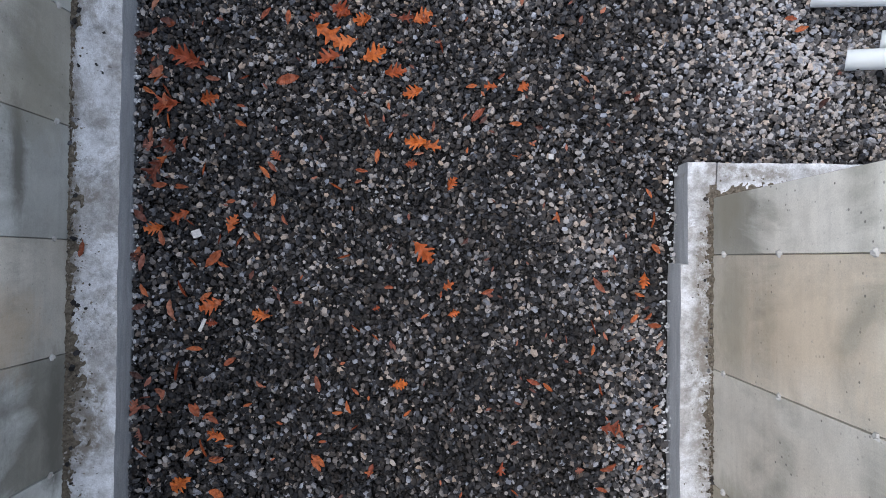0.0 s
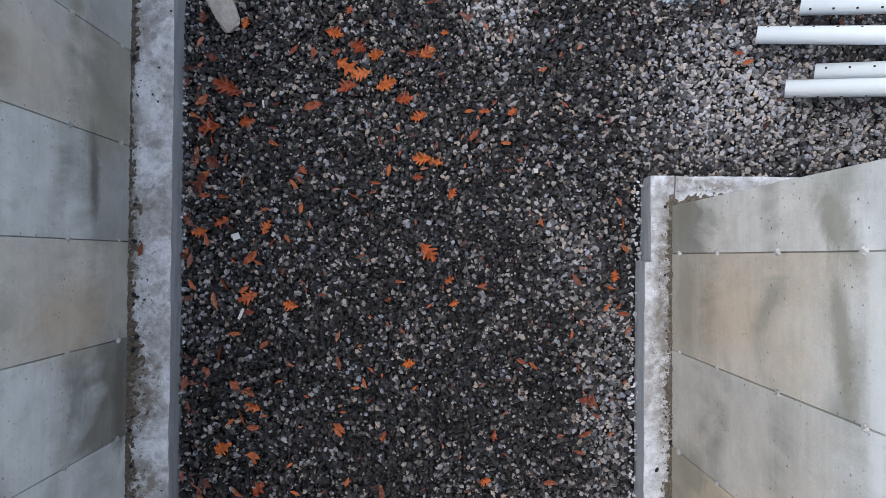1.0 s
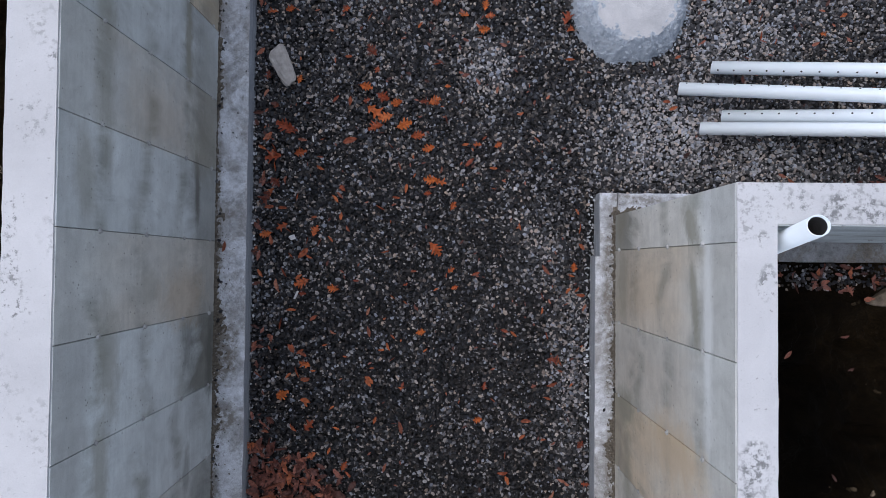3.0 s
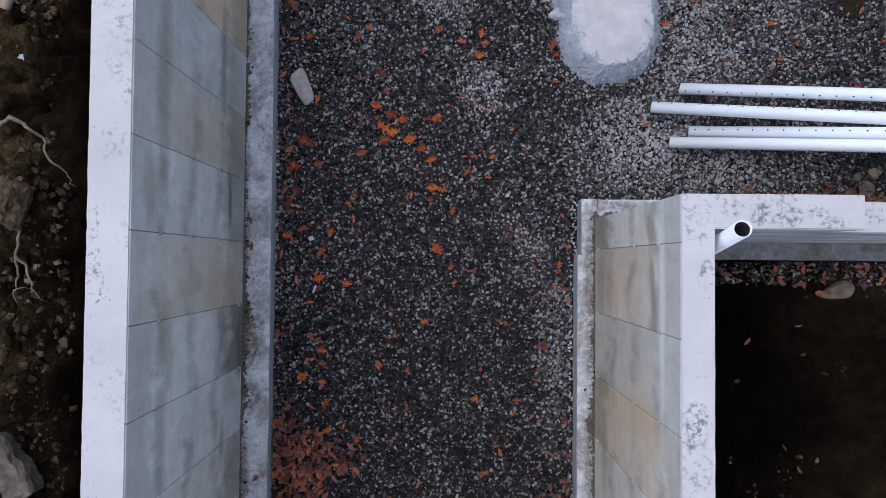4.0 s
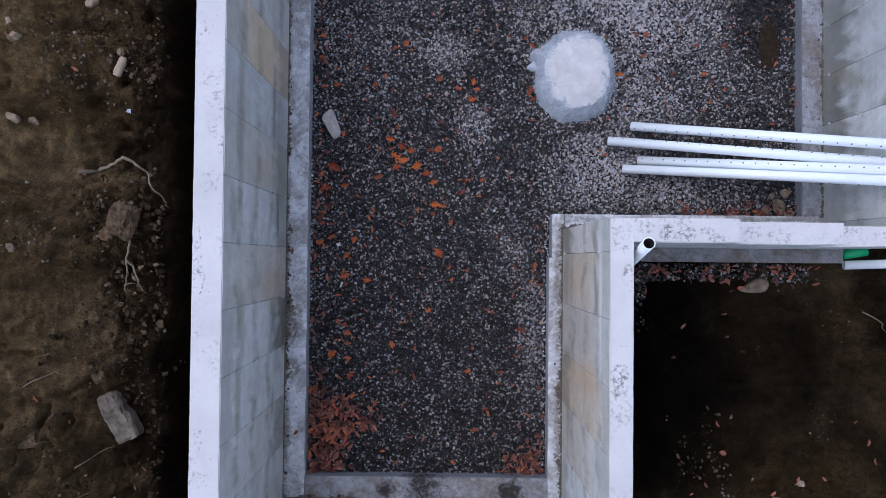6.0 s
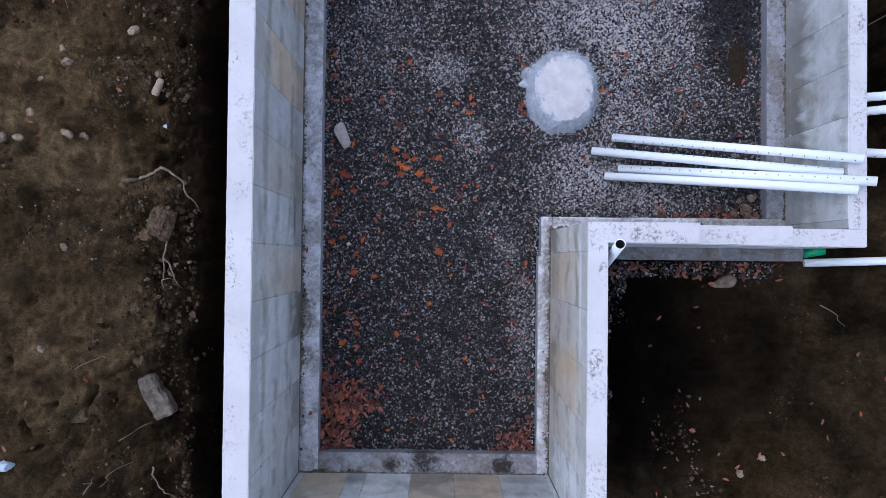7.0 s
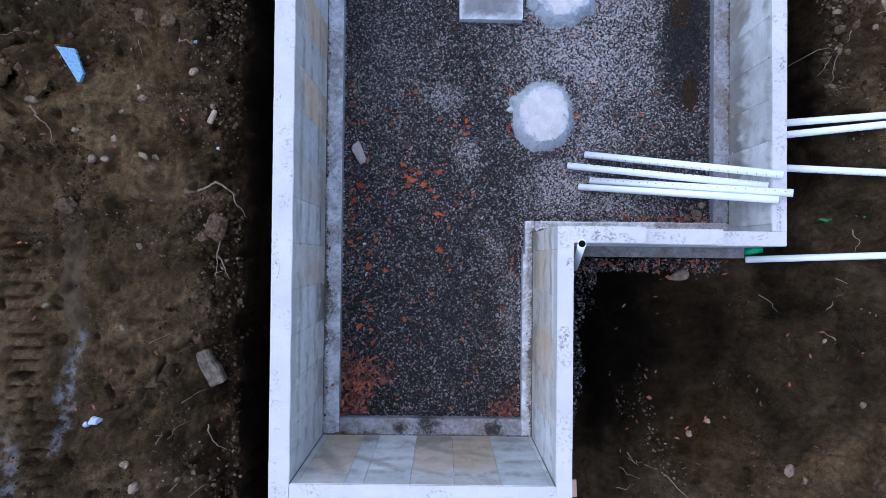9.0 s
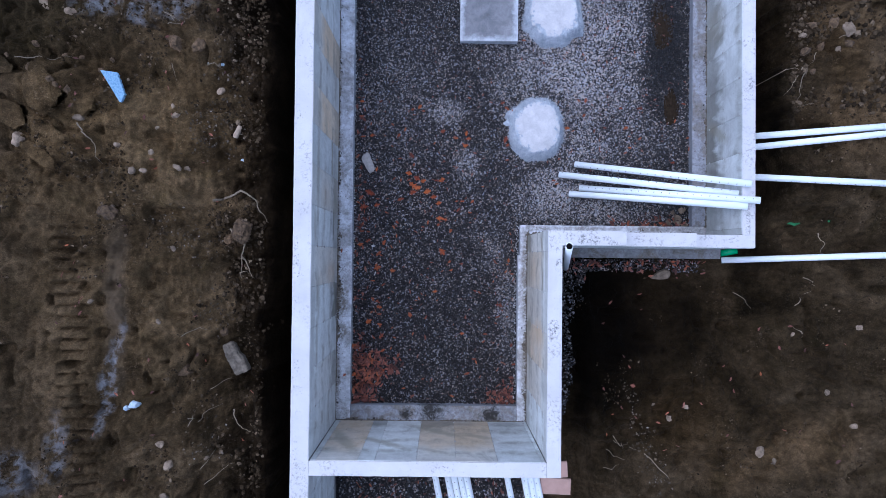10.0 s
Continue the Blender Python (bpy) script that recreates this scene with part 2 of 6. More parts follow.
OLIVE, WETTED, TAN, BLOOM = (0.27, 0.26, 0.205), (0.13, 0.13, 0.115), (0.56, 0.43, 0.28), (0.86, 0.88, 0.88)
WX, IX, SY = -1.665, 1.80, -2.72
water_stains(WALL, (
    # west wall: runs along the tie rows, and damp at the foot
    ((WX, 1.9, 0.74), "x", 0.55, 0.07, 1, OLIVE, 0.75), ((WX, 1.75, 0.35), "x", 0.5, 0.36, 0, OLIVE, 0.35), ((WX, 0.80, 0.54), "x", 0.30, 0.06, 3, WETTED, 0.85), ((WX, 1.15, 0.45), "x", 0.3, 0.3, 0, OLIVE, 0.5),
    ((WX, 1.5, 1.85), "x", 0.75, 0.12, 1, OLIVE, 0.5), ((WX, 2.5, 1.80), "x", 0.4, 0.15, 0, OLIVE, 0.4), ((WX, 0.70, 2.02), "x", 0.3, 0.10, 8, OLIVE, 0.42), ((WX, -0.45, 0.66), "x", 0.30, 0.13, 0, WETTED, 0.62),
    ((WX, -0.57, 0.24), "x", 0.36, 0.10, 0, WETTED, 0.9), ((WX, -0.35, 1.76), "x", 0.40, 0.13, 6, OLIVE, 0.55), ((WX, -1.05, 1.82), "x", 0.45, 0.09, 0, OLIVE, 0.55), ((WX, -1.4, 0.66), "x", 0.24, 0.07, 0, WETTED, 0.5),
    ((WX, -0.05, 0.75), "x", 0.24, 0.40, 0, TAN, 0.4), ((WX, 0.05, 1.30), "x", 0.16, 0.16, 20, OLIVE, 0.4), ((WX, 1.25, 1.20), "x", 0.27, 0.45, 0, TAN, 0.22), ((WX, 3.3, 0.5), "x", 0.5, 0.10, 0, OLIVE, 0.5),
    # inner wall
    ((IX, 0.62, 0.34), "x", 0.24, 0.20, 14, (0.24, 0.225, 0.175), 0.6), ((IX, 0.48, 1.72), "x", 0.22, 0.10, -28, OLIVE, 0.75), ((IX, 0.05, 1.76), "x", 0.36, 0.06, -9, OLIVE, 0.75), ((IX, -0.1, 1.95), "x", 0.8, 0.06, 0, BLOOM, 0.5),
    ((IX, -0.92, 0.45), "x", 0.17, 0.30, 0, OLIVE, 0.8), ((IX, -0.95, 1.45), "x", 0.24, 0.48, 0, TAN, 0.6), ((IX, 0.02, 0.9), "x", 0.25, 0.5, 0, TAN, 0.26), ((IX, 0.05, 0.36), "x", 0.3, 0.14, 0, OLIVE, 0.5),
    ((IX, -1.5, 0.5), "x", 0.4, 0.12, 0, OLIVE, 0.5),
    # south wall: slanting runs and tan boards
    ((-1.30, SY, 1.35), "y", 0.13, 0.85, 24, OLIVE, 0.6), ((-0.62, SY, 1.45), "y", 0.10, 0.55, 52, OLIVE, 0.6), ((0.2, SY, 0.8), "y", 0.12, 0.65, 52, OLIVE, 0.65), ((0.85, SY, 1.05), "y", 0.10, 0.42, 60, OLIVE, 0.55),
    ((0.05, SY, 1.75), "y", 0.07, 0.45, 60, OLIVE, 0.4), ((1.4, SY, 0.34), "y", 0.30, 0.18, 0, WETTED, 0.5), ((0.55, SY, 0.32), "y", 0.4, 0.14, 0, WETTED, 0.35),
    # east wall: damp low down
    ((5.05, 1.7, 0.6), "x", 0.10, 0.45, 25, WETTED, 0.5), ((5.05, 2.5, 0.55), "x", 0.12, 0.5, 30, OLIVE, 0.7), ((5.05, 3.3, 0.5), "x", 0.2, 0.5, 20, WETTED, 0.4), ((5.05, 4.4, 0.5), "x", 0.4, 0.35, 0, OLIVE, 0.6)))
JOINT = concrete("joint_concrete", (0.36, 0.36, 0.345), (0.20, 0.20, 0.195), streak=0.4)
CAP = concrete("wall_top_concrete", (0.64, 0.64, 0.65), (0.54, 0.54, 0.55), streak=0, blotch=0.42, pit=0.3, grain=0.12)


def mould(m, patches, z=2.0, size=27, low=0.54, high=0.61, tone=(0.15, 0.155, 0.155)):
    """Clusters of dark mould or grime on level tops. A patch: x, y, half width, half length, strength."""
    nt = m.node_tree
    b = nt.nodes["Principled BSDF"]
    col = b.inputs["Base Color"].links[0].from_socket
    p = coords(nt)
    spots = ramp(nt, fbm(nt, p, size, 6, 0.74), [(low, 0.0), (high, 0.9)])
    fray = node(nt, "ShaderNodeMapRange", {0: fbm(nt, p, 9, 4, 0.6), 1: 0.3, 2: 0.7, 3: -0.4, 4: 0.4}).outputs[0]
    reach = None
    for x, y, hx, hy, most in patches:
        q = node(nt, "ShaderNodeMapping", {"Vector": p, "Location": (x, y, z), "Scale": (hx, hy, 3.0)}, vector_type="TEXTURE").outputs[0]
        q = node(nt, "ShaderNodeVectorMath", {0: q}, operation="LENGTH").outputs["Value"]
        q = node(nt, "ShaderNodeMath", {0: q, 1: fray}, operation="ADD").outputs[0]
        q = node(nt, "ShaderNodeMapRange", {0: q, 1: 1.1, 2: 0.6, 3: 0.0, 4: most}).outputs[0]
        reach = q if reach is None else node(nt, "ShaderNodeMath", {0: reach, 1: q}, operation="MAXIMUM").outputs[0]
    col = mix(nt, node(nt, "ShaderNodeMath", {0: reach, 1: spots}, operation="MULTIPLY").outputs[0], col, tone)
    nt.links.new(col, b.inputs["Base Color"])


mould(CAP, ((-1.70, 1.28, 0.03, 0.06, 0.9), (-1.80, 0.95, 0.10, 0.14, 0.5), (-1.89, 0.43, 0.05, 0.12, 0.9), (-1.88, 0.12, 0.06, 0.24, 0.8), (-1.84, -0.03, 0.07, 0.07, 0.9), (-1.86, -1.34, 0.04, 0.10, 0.9)))
mould(CAP, ((-1.87, 2.31, 0.04, 0.10, 0.9), (-1.85, 3.45, 0.05, 0.12, 0.7), (-1.83, -2.07, 0.04, 0.08, 0.9), (-1.87, -2.65, 0.05, 0.20, 0.8), (-1.76, -2.83, 0.09, 0.07, 0.7), (0.30, -2.84, 0.18, 0.06, 0.7), (1.76, -2.81, 0.10, 0.06, 0.7)))
mould(CAP, ((1.96, 0.14, 0.05, 0.09, 0.9), (1.90, -0.80, 0.09, 0.16, 0.95), (1.94, 0.38, 0.03, 0.05, 0.7), (2.13, 0.58, 0.09, 0.06, 0.8), (2.34, 0.55, 0.13, 0.07, 0.95), (2.50, 0.52, 0.08, 0.08, 0.95), (2.65, 0.55, 0.07, 0.05, 0.8)), low=0.49, high=0.57)
mould(CAP, ((2.78, 0.48, 0.12, 0.04, 0.8), (3.26, 0.56, 0.10, 0.07, 0.7), (3.42, 0.53, 0.05, 0.05, 0.6), (4.5, 0.60, 0.12, 0.06, 0.7), (4.88, 0.58, 0.14, 0.06, 0.7), (5.18, 3.1, 0.06, 0.14, 0.8), (5.15, 0.9, 0.06, 0.3, 0.7)), low=0.50, high=0.58)
FOOTING = concrete("footing_concrete", (0.86, 0.90, 0.95), (0.58, 0.60, 0.635), streak=0, blotch=0.35, pit=0.8, grain=0.45, scale=5.5, bump=0.9, soil=0.55, side_grey=(0.42, 0.45, 0.49))
mould(FOOTING, ((1.77, -0.15, 0.085, 0.95, 0.85), (1.77, -1.7, 0.07, 0.8, 0.8), (1.95, 0.80, 0.30, 0.05, 0.8), (2.8, 0.80, 0.7, 0.045, 0.6), (4.2, 0.80, 0.6, 0.05, 0.6),
                (-1.63, -0.52, 0.17, 0.33, 0.95), (-1.60, -1.12, 0.16, 0.17, 0.9), (-1.66, 0.35, 0.06, 0.6, 0.8), (-1.62, 0.64, 0.14, 0.06, 0.8), (-1.64, 1.75, 0.10, 0.26, 0.6),
                (-1.66, 1.2, 0.05, 0.4, 0.6), (-1.66, 3.2, 0.05, 1.4, 0.5), (-1.65, -1.9, 0.08, 0.5, 0.8)), FOOT, 21, 0.36, 0.54, (0.145, 0.125, 0.095))
# a darker grey version of the footing concrete, with black stains
DARK_FOOTING = concrete("dark_footing_concrete", (0.47, 0.50, 0.57), (0.27, 0.275, 0.29), streak=0, blotch=0.5, pit=0.8, grain=0.5, scale=3.6, bump=0.9, soil=0.7, side_grey=(0.30, 0.32, 0.36),
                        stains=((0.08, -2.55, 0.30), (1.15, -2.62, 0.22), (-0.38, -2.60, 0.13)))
OLD_FOOTING = concrete("muddy_footing_concrete", (0.40, 0.41, 0.42), (0.20, 0.195, 0.185), streak=0, blotch=0.6, pit=0.9, grain=0.6, scale=3.0, bump=0.9, soil=0.95)
TIE_END = concrete("tie_end_concrete", (0.58, 0.58, 0.57), (0.34, 0.34, 0.33), streak=0)
PAD = concrete("pad_concrete", (0.72, 0.715, 0.72), (0.52, 0.525, 0.54), streak=0, pit=0.7, grain=0.45, scale=5, bump=0.6)
RUBBLE = concrete("rough_concrete", (0.66, 0.725, 0.80), (0.36, 0.42, 0.49), streak=0, pit=0.9, grain=0.7, scale=9, bump=1.0)
def scaled_slab(m, cx, cy, hx, hy):
    """Pale scale along the slab's borders, wavering inwards."""
    nt = m.node_tree
    b = nt.nodes["Principled BSDF"]
    col = b.inputs["Base Color"].links[0].from_socket
    p = coords(nt)
    off = node(nt, "ShaderNodeVectorMath", {0: node(nt, "ShaderNodeVectorMath", {0: p, 1: (cx, cy, 0)}, operation="SUBTRACT").outputs[0]}, operation="ABSOLUTE").outputs[0]
    sep = node(nt, "ShaderNodeSeparateXYZ", {0: off})
    gx = node(nt, "ShaderNodeMath", {0: hx, 1: sep.outputs[0]}, operation="SUBTRACT").outputs[0]
    gy = node(nt, "ShaderNodeMath", {0: hy, 1: sep.outputs[1]}, operation="SUBTRACT").outputs[0]
    gap = node(nt, "ShaderNodeMath", {0: gx, 1: gy}, operation="MINIMUM").outputs[0]
    gap = node(nt, "ShaderNodeMath", {0: gap, 1: node(nt, "ShaderNodeMath", {0: fbm(nt, p, 7, 6, 0.7), 1: 0.3}, operation="MULTIPLY").outputs[0]}, operation="ADD").outputs[0]
    crust = node(nt, "ShaderNodeMapRange", {0: gap, 1: 0.27, 2: 0.14, 3: 0.0, 4: 0.75}).outputs[0]
    nt.links.new(mix(nt, crust, col, (0.62, 0.67, 0.73)), b.inputs["Base Color"])
    return m


SLAB = concrete("slab_concrete", (0.30, 0.31, 0.33), (0.17, 0.18, 0.20), streak=0, pit=0.4, grain=0.3, scale=3.5, mottle=0.45)
scaled_slab(SLAB, 1.067, 4.785, 0.5325, 0.565)


def gravel_material():
    m, nt, b = material("crushed_stone")
    rnd = node(nt, "ShaderNodeNewGeometry").outputs["Random Per Island"]
    p = coords(nt)
    hue = node(nt, "ShaderNodeTexWhiteNoise", {"W": rnd}, noise_dimensions="1D").outputs["Value"]

    def spot(cx, cy, sx, sy, r1, r0, most, wob):
        q = node(nt, "ShaderNodeVectorMath", {0: p, 1: (cx, cy, 0)}, operation="SUBTRACT").outputs[0]
        q = node(nt, "ShaderNodeVectorMath", {0: q, 1: (sx, sy, 0)}, operation="MULTIPLY").outputs[0]
        q = node(nt, "ShaderNodeVectorMath", {0: q}, operation="LENGTH").outputs["Value"]
        q = node(nt, "ShaderNodeMath", {0: q, 1: wob}, operation="ADD").outputs[0]
        return node(nt, "ShaderNodeMapRange", {0: q, 1: r1, 2: r0, 3: 0.0, 4: most}).outputs[0]

    # paler stone, washed or dusty, lies in patches of the bed
    wide = fbm(nt, p, 1.25, 6, 0.68, 0.4)
    zone = spot(2.75, 4.4, 0.62, 0.40, 1.75, 0.9, 1.0, wide)
    patch = ramp(nt, wide, [(0.36, 0.25), (0.58, 1.0)])
    dust = node(nt, "ShaderNodeMath", {0: zone, 1: patch}, operation="MULTIPLY").outputs[0]
    fray = fbm(nt, p, 3.2, 6, 0.7)
    for cx, cy, sx, sy, most in ((1.46, -0.75, 3.1, 0.75, 0.68), (0.72, 2.0, 2.6, 2.2, 0.7), (0.30, 2.95, 1.6, 2.6, 0.7), (2.35, 1.45, 0.95, 1.25, 1.0), (1.15, 0.35, 2.4, 1.8, 0.5), (2.9, 2.3, 0.8, 1.6, 0.6), (3.9, 2.9, 0.9, 0.9, 0.3), (3.2, 1.15, 0.6, 2.4, 0.75), (-0.6, 3.4, 0.9, 0.5, 0.22)):
        dust = node(nt, "ShaderNodeMath", {0: dust, 1: spot(cx, cy, sx, sy, 1.35, 0.6, most, fray)}, operation="MAXIMUM").outputs[0]
    # wet, muddy stone runs north along the east footing
    soak = spot(4.32, 4.2, 2.2, 0.62, 1.6, 0.85, 0.85, fray)
    dust = node(nt, "ShaderNodeMath", {0: dust, 1: soak}, operation="SUBTRACT").outputs[0]
    # each stone's own tone; in the pale patches more of the stones are light
    tone = node(nt, "ShaderNodeMath", {0: rnd, 1: node(nt, "ShaderNodeMath", {0: dust, 1: 0.54}, operation="MULTIPLY").outputs[0]}, operation="ADD").outputs[0]
    blend = fbm(nt, p, 2.1, 5, 0.65)
    tone = node(nt, "ShaderNodeMath", {0: tone, 1: node(nt, "ShaderNodeMapRange", {0: blend, 1: 0.35, 2: 0.65, 3: -0.06, 4: 0.10}).outputs[0]}, operation="ADD").outputs[0]
    col = ramp(nt, node(nt, "ShaderNodeMath", {0: tone, 1: 0.74}, operation="MULTIPLY").outputs[0],
               [(0.0, (0.011, 0.012, 0.015)), (0.20, (0.019, 0.0195, 0.022)), (0.38, (0.034, 0.0335, 0.036)), (0.53, (0.070, 0.069, 0.070)),
                (0.615, (0.17, 0.167, 0.168)), (0.69, (0.31, 0.304, 0.304)), (0.82, (0.41, 0.403, 0.40)), (1.0, (0.52, 0.51, 0.505))])
    col = mix(nt, 1.0, col, ramp(nt, hue, [(0.0, (0.86, 0.96, 1.14)), (0.40, (1.0, 1.0, 1.02)), (0.75, (1.08, 1.0, 0.93)), (1.0, (1.26, 1.02, 0.82))]), "MULTIPLY")
    film = node(nt, "ShaderNodeMath", {0: node(nt, "ShaderNodeMath", {0: dust, 1: 0.0}, operation="MAXIMUM").outputs[0], 1: node(nt, "ShaderNodeMapRange", {0: hue, 3: 0.02, 4: 0.38}).outputs[0]}, operation="MULTIPLY").outputs[0]
    col = mix(nt, film, col, (0.37, 0.375, 0.395))
    # the stone at the narrow end is darkened; its paler pieces stay light
    wet = spot(0.0, -1.35, 0.36, 0.42, 1.8, 0.95, 0.62, wide)
    wet = node(nt, "ShaderNodeMath", {0: wet, 1: node(nt, "ShaderNodeMapRange", {0: rnd, 1: 0.84, 2: 0.95, 3: 1.0, 4: 0.3}).outputs[0]}, operation="MULTIPLY").outputs[0]
    col = mix(nt, wet, col, mix(nt, 1.0, col, (0.30, 0.305, 0.34), "MULTIPLY"))
    speck = fbm(nt, p, 260, 3, 0.6)
    col = mix(nt, 0.5, col, ramp(nt, speck, [(0.3, 0.35), (0.7, 1.15)]), "MULTIPLY")
    nt.links.new(col, b.inputs["Base Color"])
    b.inputs["Roughness"].default_value = 0.7
    b.inputs["Specular IOR Level"].default_value = 0.35
    relief(nt, b, fbm(nt, p, 90, 4, 0.65), 0.4, 0.004)
    return m


def soil_material():
    m, nt, b = material("damp_soil")
    p = coords(nt)
    col = ramp(nt, fbm(nt, p, 0.8, 8, 0.66, 0.5), [(0.34, (0.030, 0.0208, 0.0105)), (0.48, (0.080, 0.0565, 0.0295)), (0.60, (0.145, 0.104, 0.058)), (0.75, (0.25, 0.183, 0.110))])
    crumbs = node(nt, "ShaderNodeMath", {0: ramp(nt, fbm(nt, p, 26, 6, 0.75), [(0.54, 0.0), (0.66, 1.0)]), 1: ramp(nt, fbm(nt, p, 2.3, 4, 0.6), [(0.45, 0.1), (0.62, 1.0)])}, operation="MULTIPLY").outputs[0]
    col = mix(nt, node(nt, "ShaderNodeMath", {0: crumbs, 1: 0.5}, operation="MULTIPLY").outputs[0], col, (0.23, 0.18, 0.12))
    moss = ramp(nt, fbm(nt, p, 1.5, 5, 0.6), [(0.58, 0.0), (0.75, 0.3)])
    col = mix(nt, moss, col, (0.055, 0.048, 0.016))
    col = mix(nt, 0.6, col, ramp(nt, fbm(nt, p, 9, 7, 0.75), [(0.34, 0.2), (0.6, 1.0)]), "MULTIPLY")
    col = mix(nt, 0.5, col, ramp(nt, fbm(nt, p, 55, 5, 0.75), [(0.36, 0.15), (0.58, 1.0), (0.7, 1.7)]), "MULTIPLY")
    band = ramp(nt, fbm(nt, coords(nt, (0.8, 1.5, 1)), 3.1, 8, 0.74, 1.2), [(0.42, 0.35), (0.60, 1.0), (0.72, 1.6)])
    col = mix(nt, 0.4, col, band, "MULTIPLY")
    # blots for the shade painted into the yard's soil, and pale patches over the track
    def blot(cx, cy, sx, sy, r0, r1):
        d = node(nt, "ShaderNodeVectorMath", {0: p, 1: (cx, cy, 0)}, operation="SUBTRACT").outputs[0]
        d = node(nt, "ShaderNodeVectorMath", {0: d, 1: (sx, sy, 0)}, operation="MULTIPLY").outputs[0]
        d = node(nt, "ShaderNodeVectorMath", {0: d}, operation="LENGTH").outputs["Value"]
        w = node(nt, "ShaderNodeMath", {0: fbm(nt, p, 1.6, 6, 0.7), 1: 0.9}, operation="MULTIPLY").outputs[0]
        d = node(nt, "ShaderNodeMath", {0: d, 1: w}, operation="ADD").outputs[0]
        return node(nt, "ShaderNodeMapRange", {0: d, 1: r1 + 0.45, 2: r0 + 0.45, 3: 0.0, 4: 1.0}).outputs[0]
    dry = node(nt, "ShaderNodeMath", {0: blot(-4.3, 0.7, 0.50, 0.26, 0.45, 1.2), 1: 0.8}, operation="MULTIPLY").outputs[0]
    col = mix(nt, dry, col, mix(nt, 1.0, col, (2.2, 2.12, 1.95), "MULTIPLY"))
    # a paler wheel track slanting across the yard, and dried mud near the pebbles
    for cx, cy, sx, sy, most in ((6.5, -2.85, 0.75, 1.3, 0.55), (4.3, -2.45, 0.8, 1.0, 0.7), (5.3, -3.3, 0.9, 1.4, 0.5), (7.4, 2.8, 0.9, 0.9, 0.6), (7.0, 4.2, 0.9, 0.9, 0.7)):
        col = mix(nt, node(nt, "ShaderNodeMath", {0: blot(cx, cy, sx, sy, 0.2, 0.9), 1: most}, operation="MULTIPLY").outputs[0], col, mix(nt, 1.0, col, (2.0, 1.85, 1.65), "MULTIPLY"))
    for cx, cy, sx, sy, most in ((-3.7, 2.5, 0.7, 0.6, 0.5), (-6.2, 1.5, 0.9, 0.9, 0.4), (-5.55, 2.45, 1.0, 0.9, 0.6)):
        col = mix(nt, node(nt, "ShaderNodeMath", {0: blot(cx, cy, sx, sy, 0.2, 1.0), 1: most}, operation="MULTIPLY").outputs[0], col, mix(nt, 1.0, col, (1.75, 1.68, 1.55), "MULTIPLY"))
    # damp mossy ground behind the heap
    col = mix(nt, node(nt, "ShaderNodeMath", {0: blot(-5.9, 3.9, 0.7, 0.9, 0.4, 1.1), 1: 0.85}, operation="MULTIPLY").outputs[0], col, mix(nt, 1.0, col, (0.50, 0.52, 0.46), "MULTIPLY"))
    # the deep shade of the east trench, painted into the soil colour
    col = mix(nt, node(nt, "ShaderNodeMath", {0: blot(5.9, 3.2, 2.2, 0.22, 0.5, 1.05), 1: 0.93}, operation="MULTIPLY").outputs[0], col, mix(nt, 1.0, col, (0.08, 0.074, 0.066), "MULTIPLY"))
    # dark topsoil along the bank's frayed rim, and the trench's shade painted into the soil
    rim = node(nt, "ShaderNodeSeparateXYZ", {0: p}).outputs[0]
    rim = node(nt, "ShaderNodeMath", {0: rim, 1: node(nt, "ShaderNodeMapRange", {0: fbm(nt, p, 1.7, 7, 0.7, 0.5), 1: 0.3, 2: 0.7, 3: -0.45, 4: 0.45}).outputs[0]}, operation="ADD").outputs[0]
    humus_shade = node(nt, "ShaderNodeMath", {0: node(nt, "ShaderNodeMapRange", {0: rim, 1: -3.25, 2: -2.92, 3: 0.0, 4: 0.95}).outputs[0], 1: node(nt, "ShaderNodeMath", {0: rim, 1: 0.0}, operation="LESS_THAN").outputs[0]}, operation="MULTIPLY").outputs[0]
    col = mix(nt, humus_shade, col, mix(nt, 1.0, col, (0.17, 0.155, 0.145), "MULTIPLY"))
    rut = blot(-4.66, -0.5, 3.4, 0.5, 0.25, 0.8)
    col = mix(nt, node(nt, "ShaderNodeMath", {0: rut, 1: 0.6}, operation="MULTIPLY").outputs[0], col, (0.135, 0.104, 0.07))
    # a wide part of the yard's soil is darkened
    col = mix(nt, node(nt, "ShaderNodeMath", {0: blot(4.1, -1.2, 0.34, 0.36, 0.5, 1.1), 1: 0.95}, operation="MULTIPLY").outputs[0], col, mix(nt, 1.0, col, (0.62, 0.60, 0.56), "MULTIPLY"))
    # shade between the inner wall and the low bank, painted into the soil
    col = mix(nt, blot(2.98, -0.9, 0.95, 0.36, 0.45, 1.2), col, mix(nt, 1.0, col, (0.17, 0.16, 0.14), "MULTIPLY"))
    away = node(nt, "ShaderNodeVectorMath", {0: p, 1: (-4.72, -1.62, 0)}, operation="SUBTRACT").outputs[0]
    across = node(nt, "ShaderNodeVectorMath", {0: away, 1: (6.8, -1.15, 0)}, operation="DOT_PRODUCT").outputs["Value"]
    along = node(nt, "ShaderNodeVectorMath", {0: away, 1: (0.19, 1.15, 0)}, operation="DOT_PRODUCT").outputs["Value"]
    strip = node(nt, "ShaderNodeVectorMath", {0: node(nt, "ShaderNodeCombineXYZ", {0: across, 1: along}).outputs[0]}, operation="LENGTH").outputs["Value"]
    strip = node(nt, "ShaderNodeMath", {0: strip, 1: fbm(nt, p, 4.0, 6, 0.7)}, operation="ADD").outputs[0]
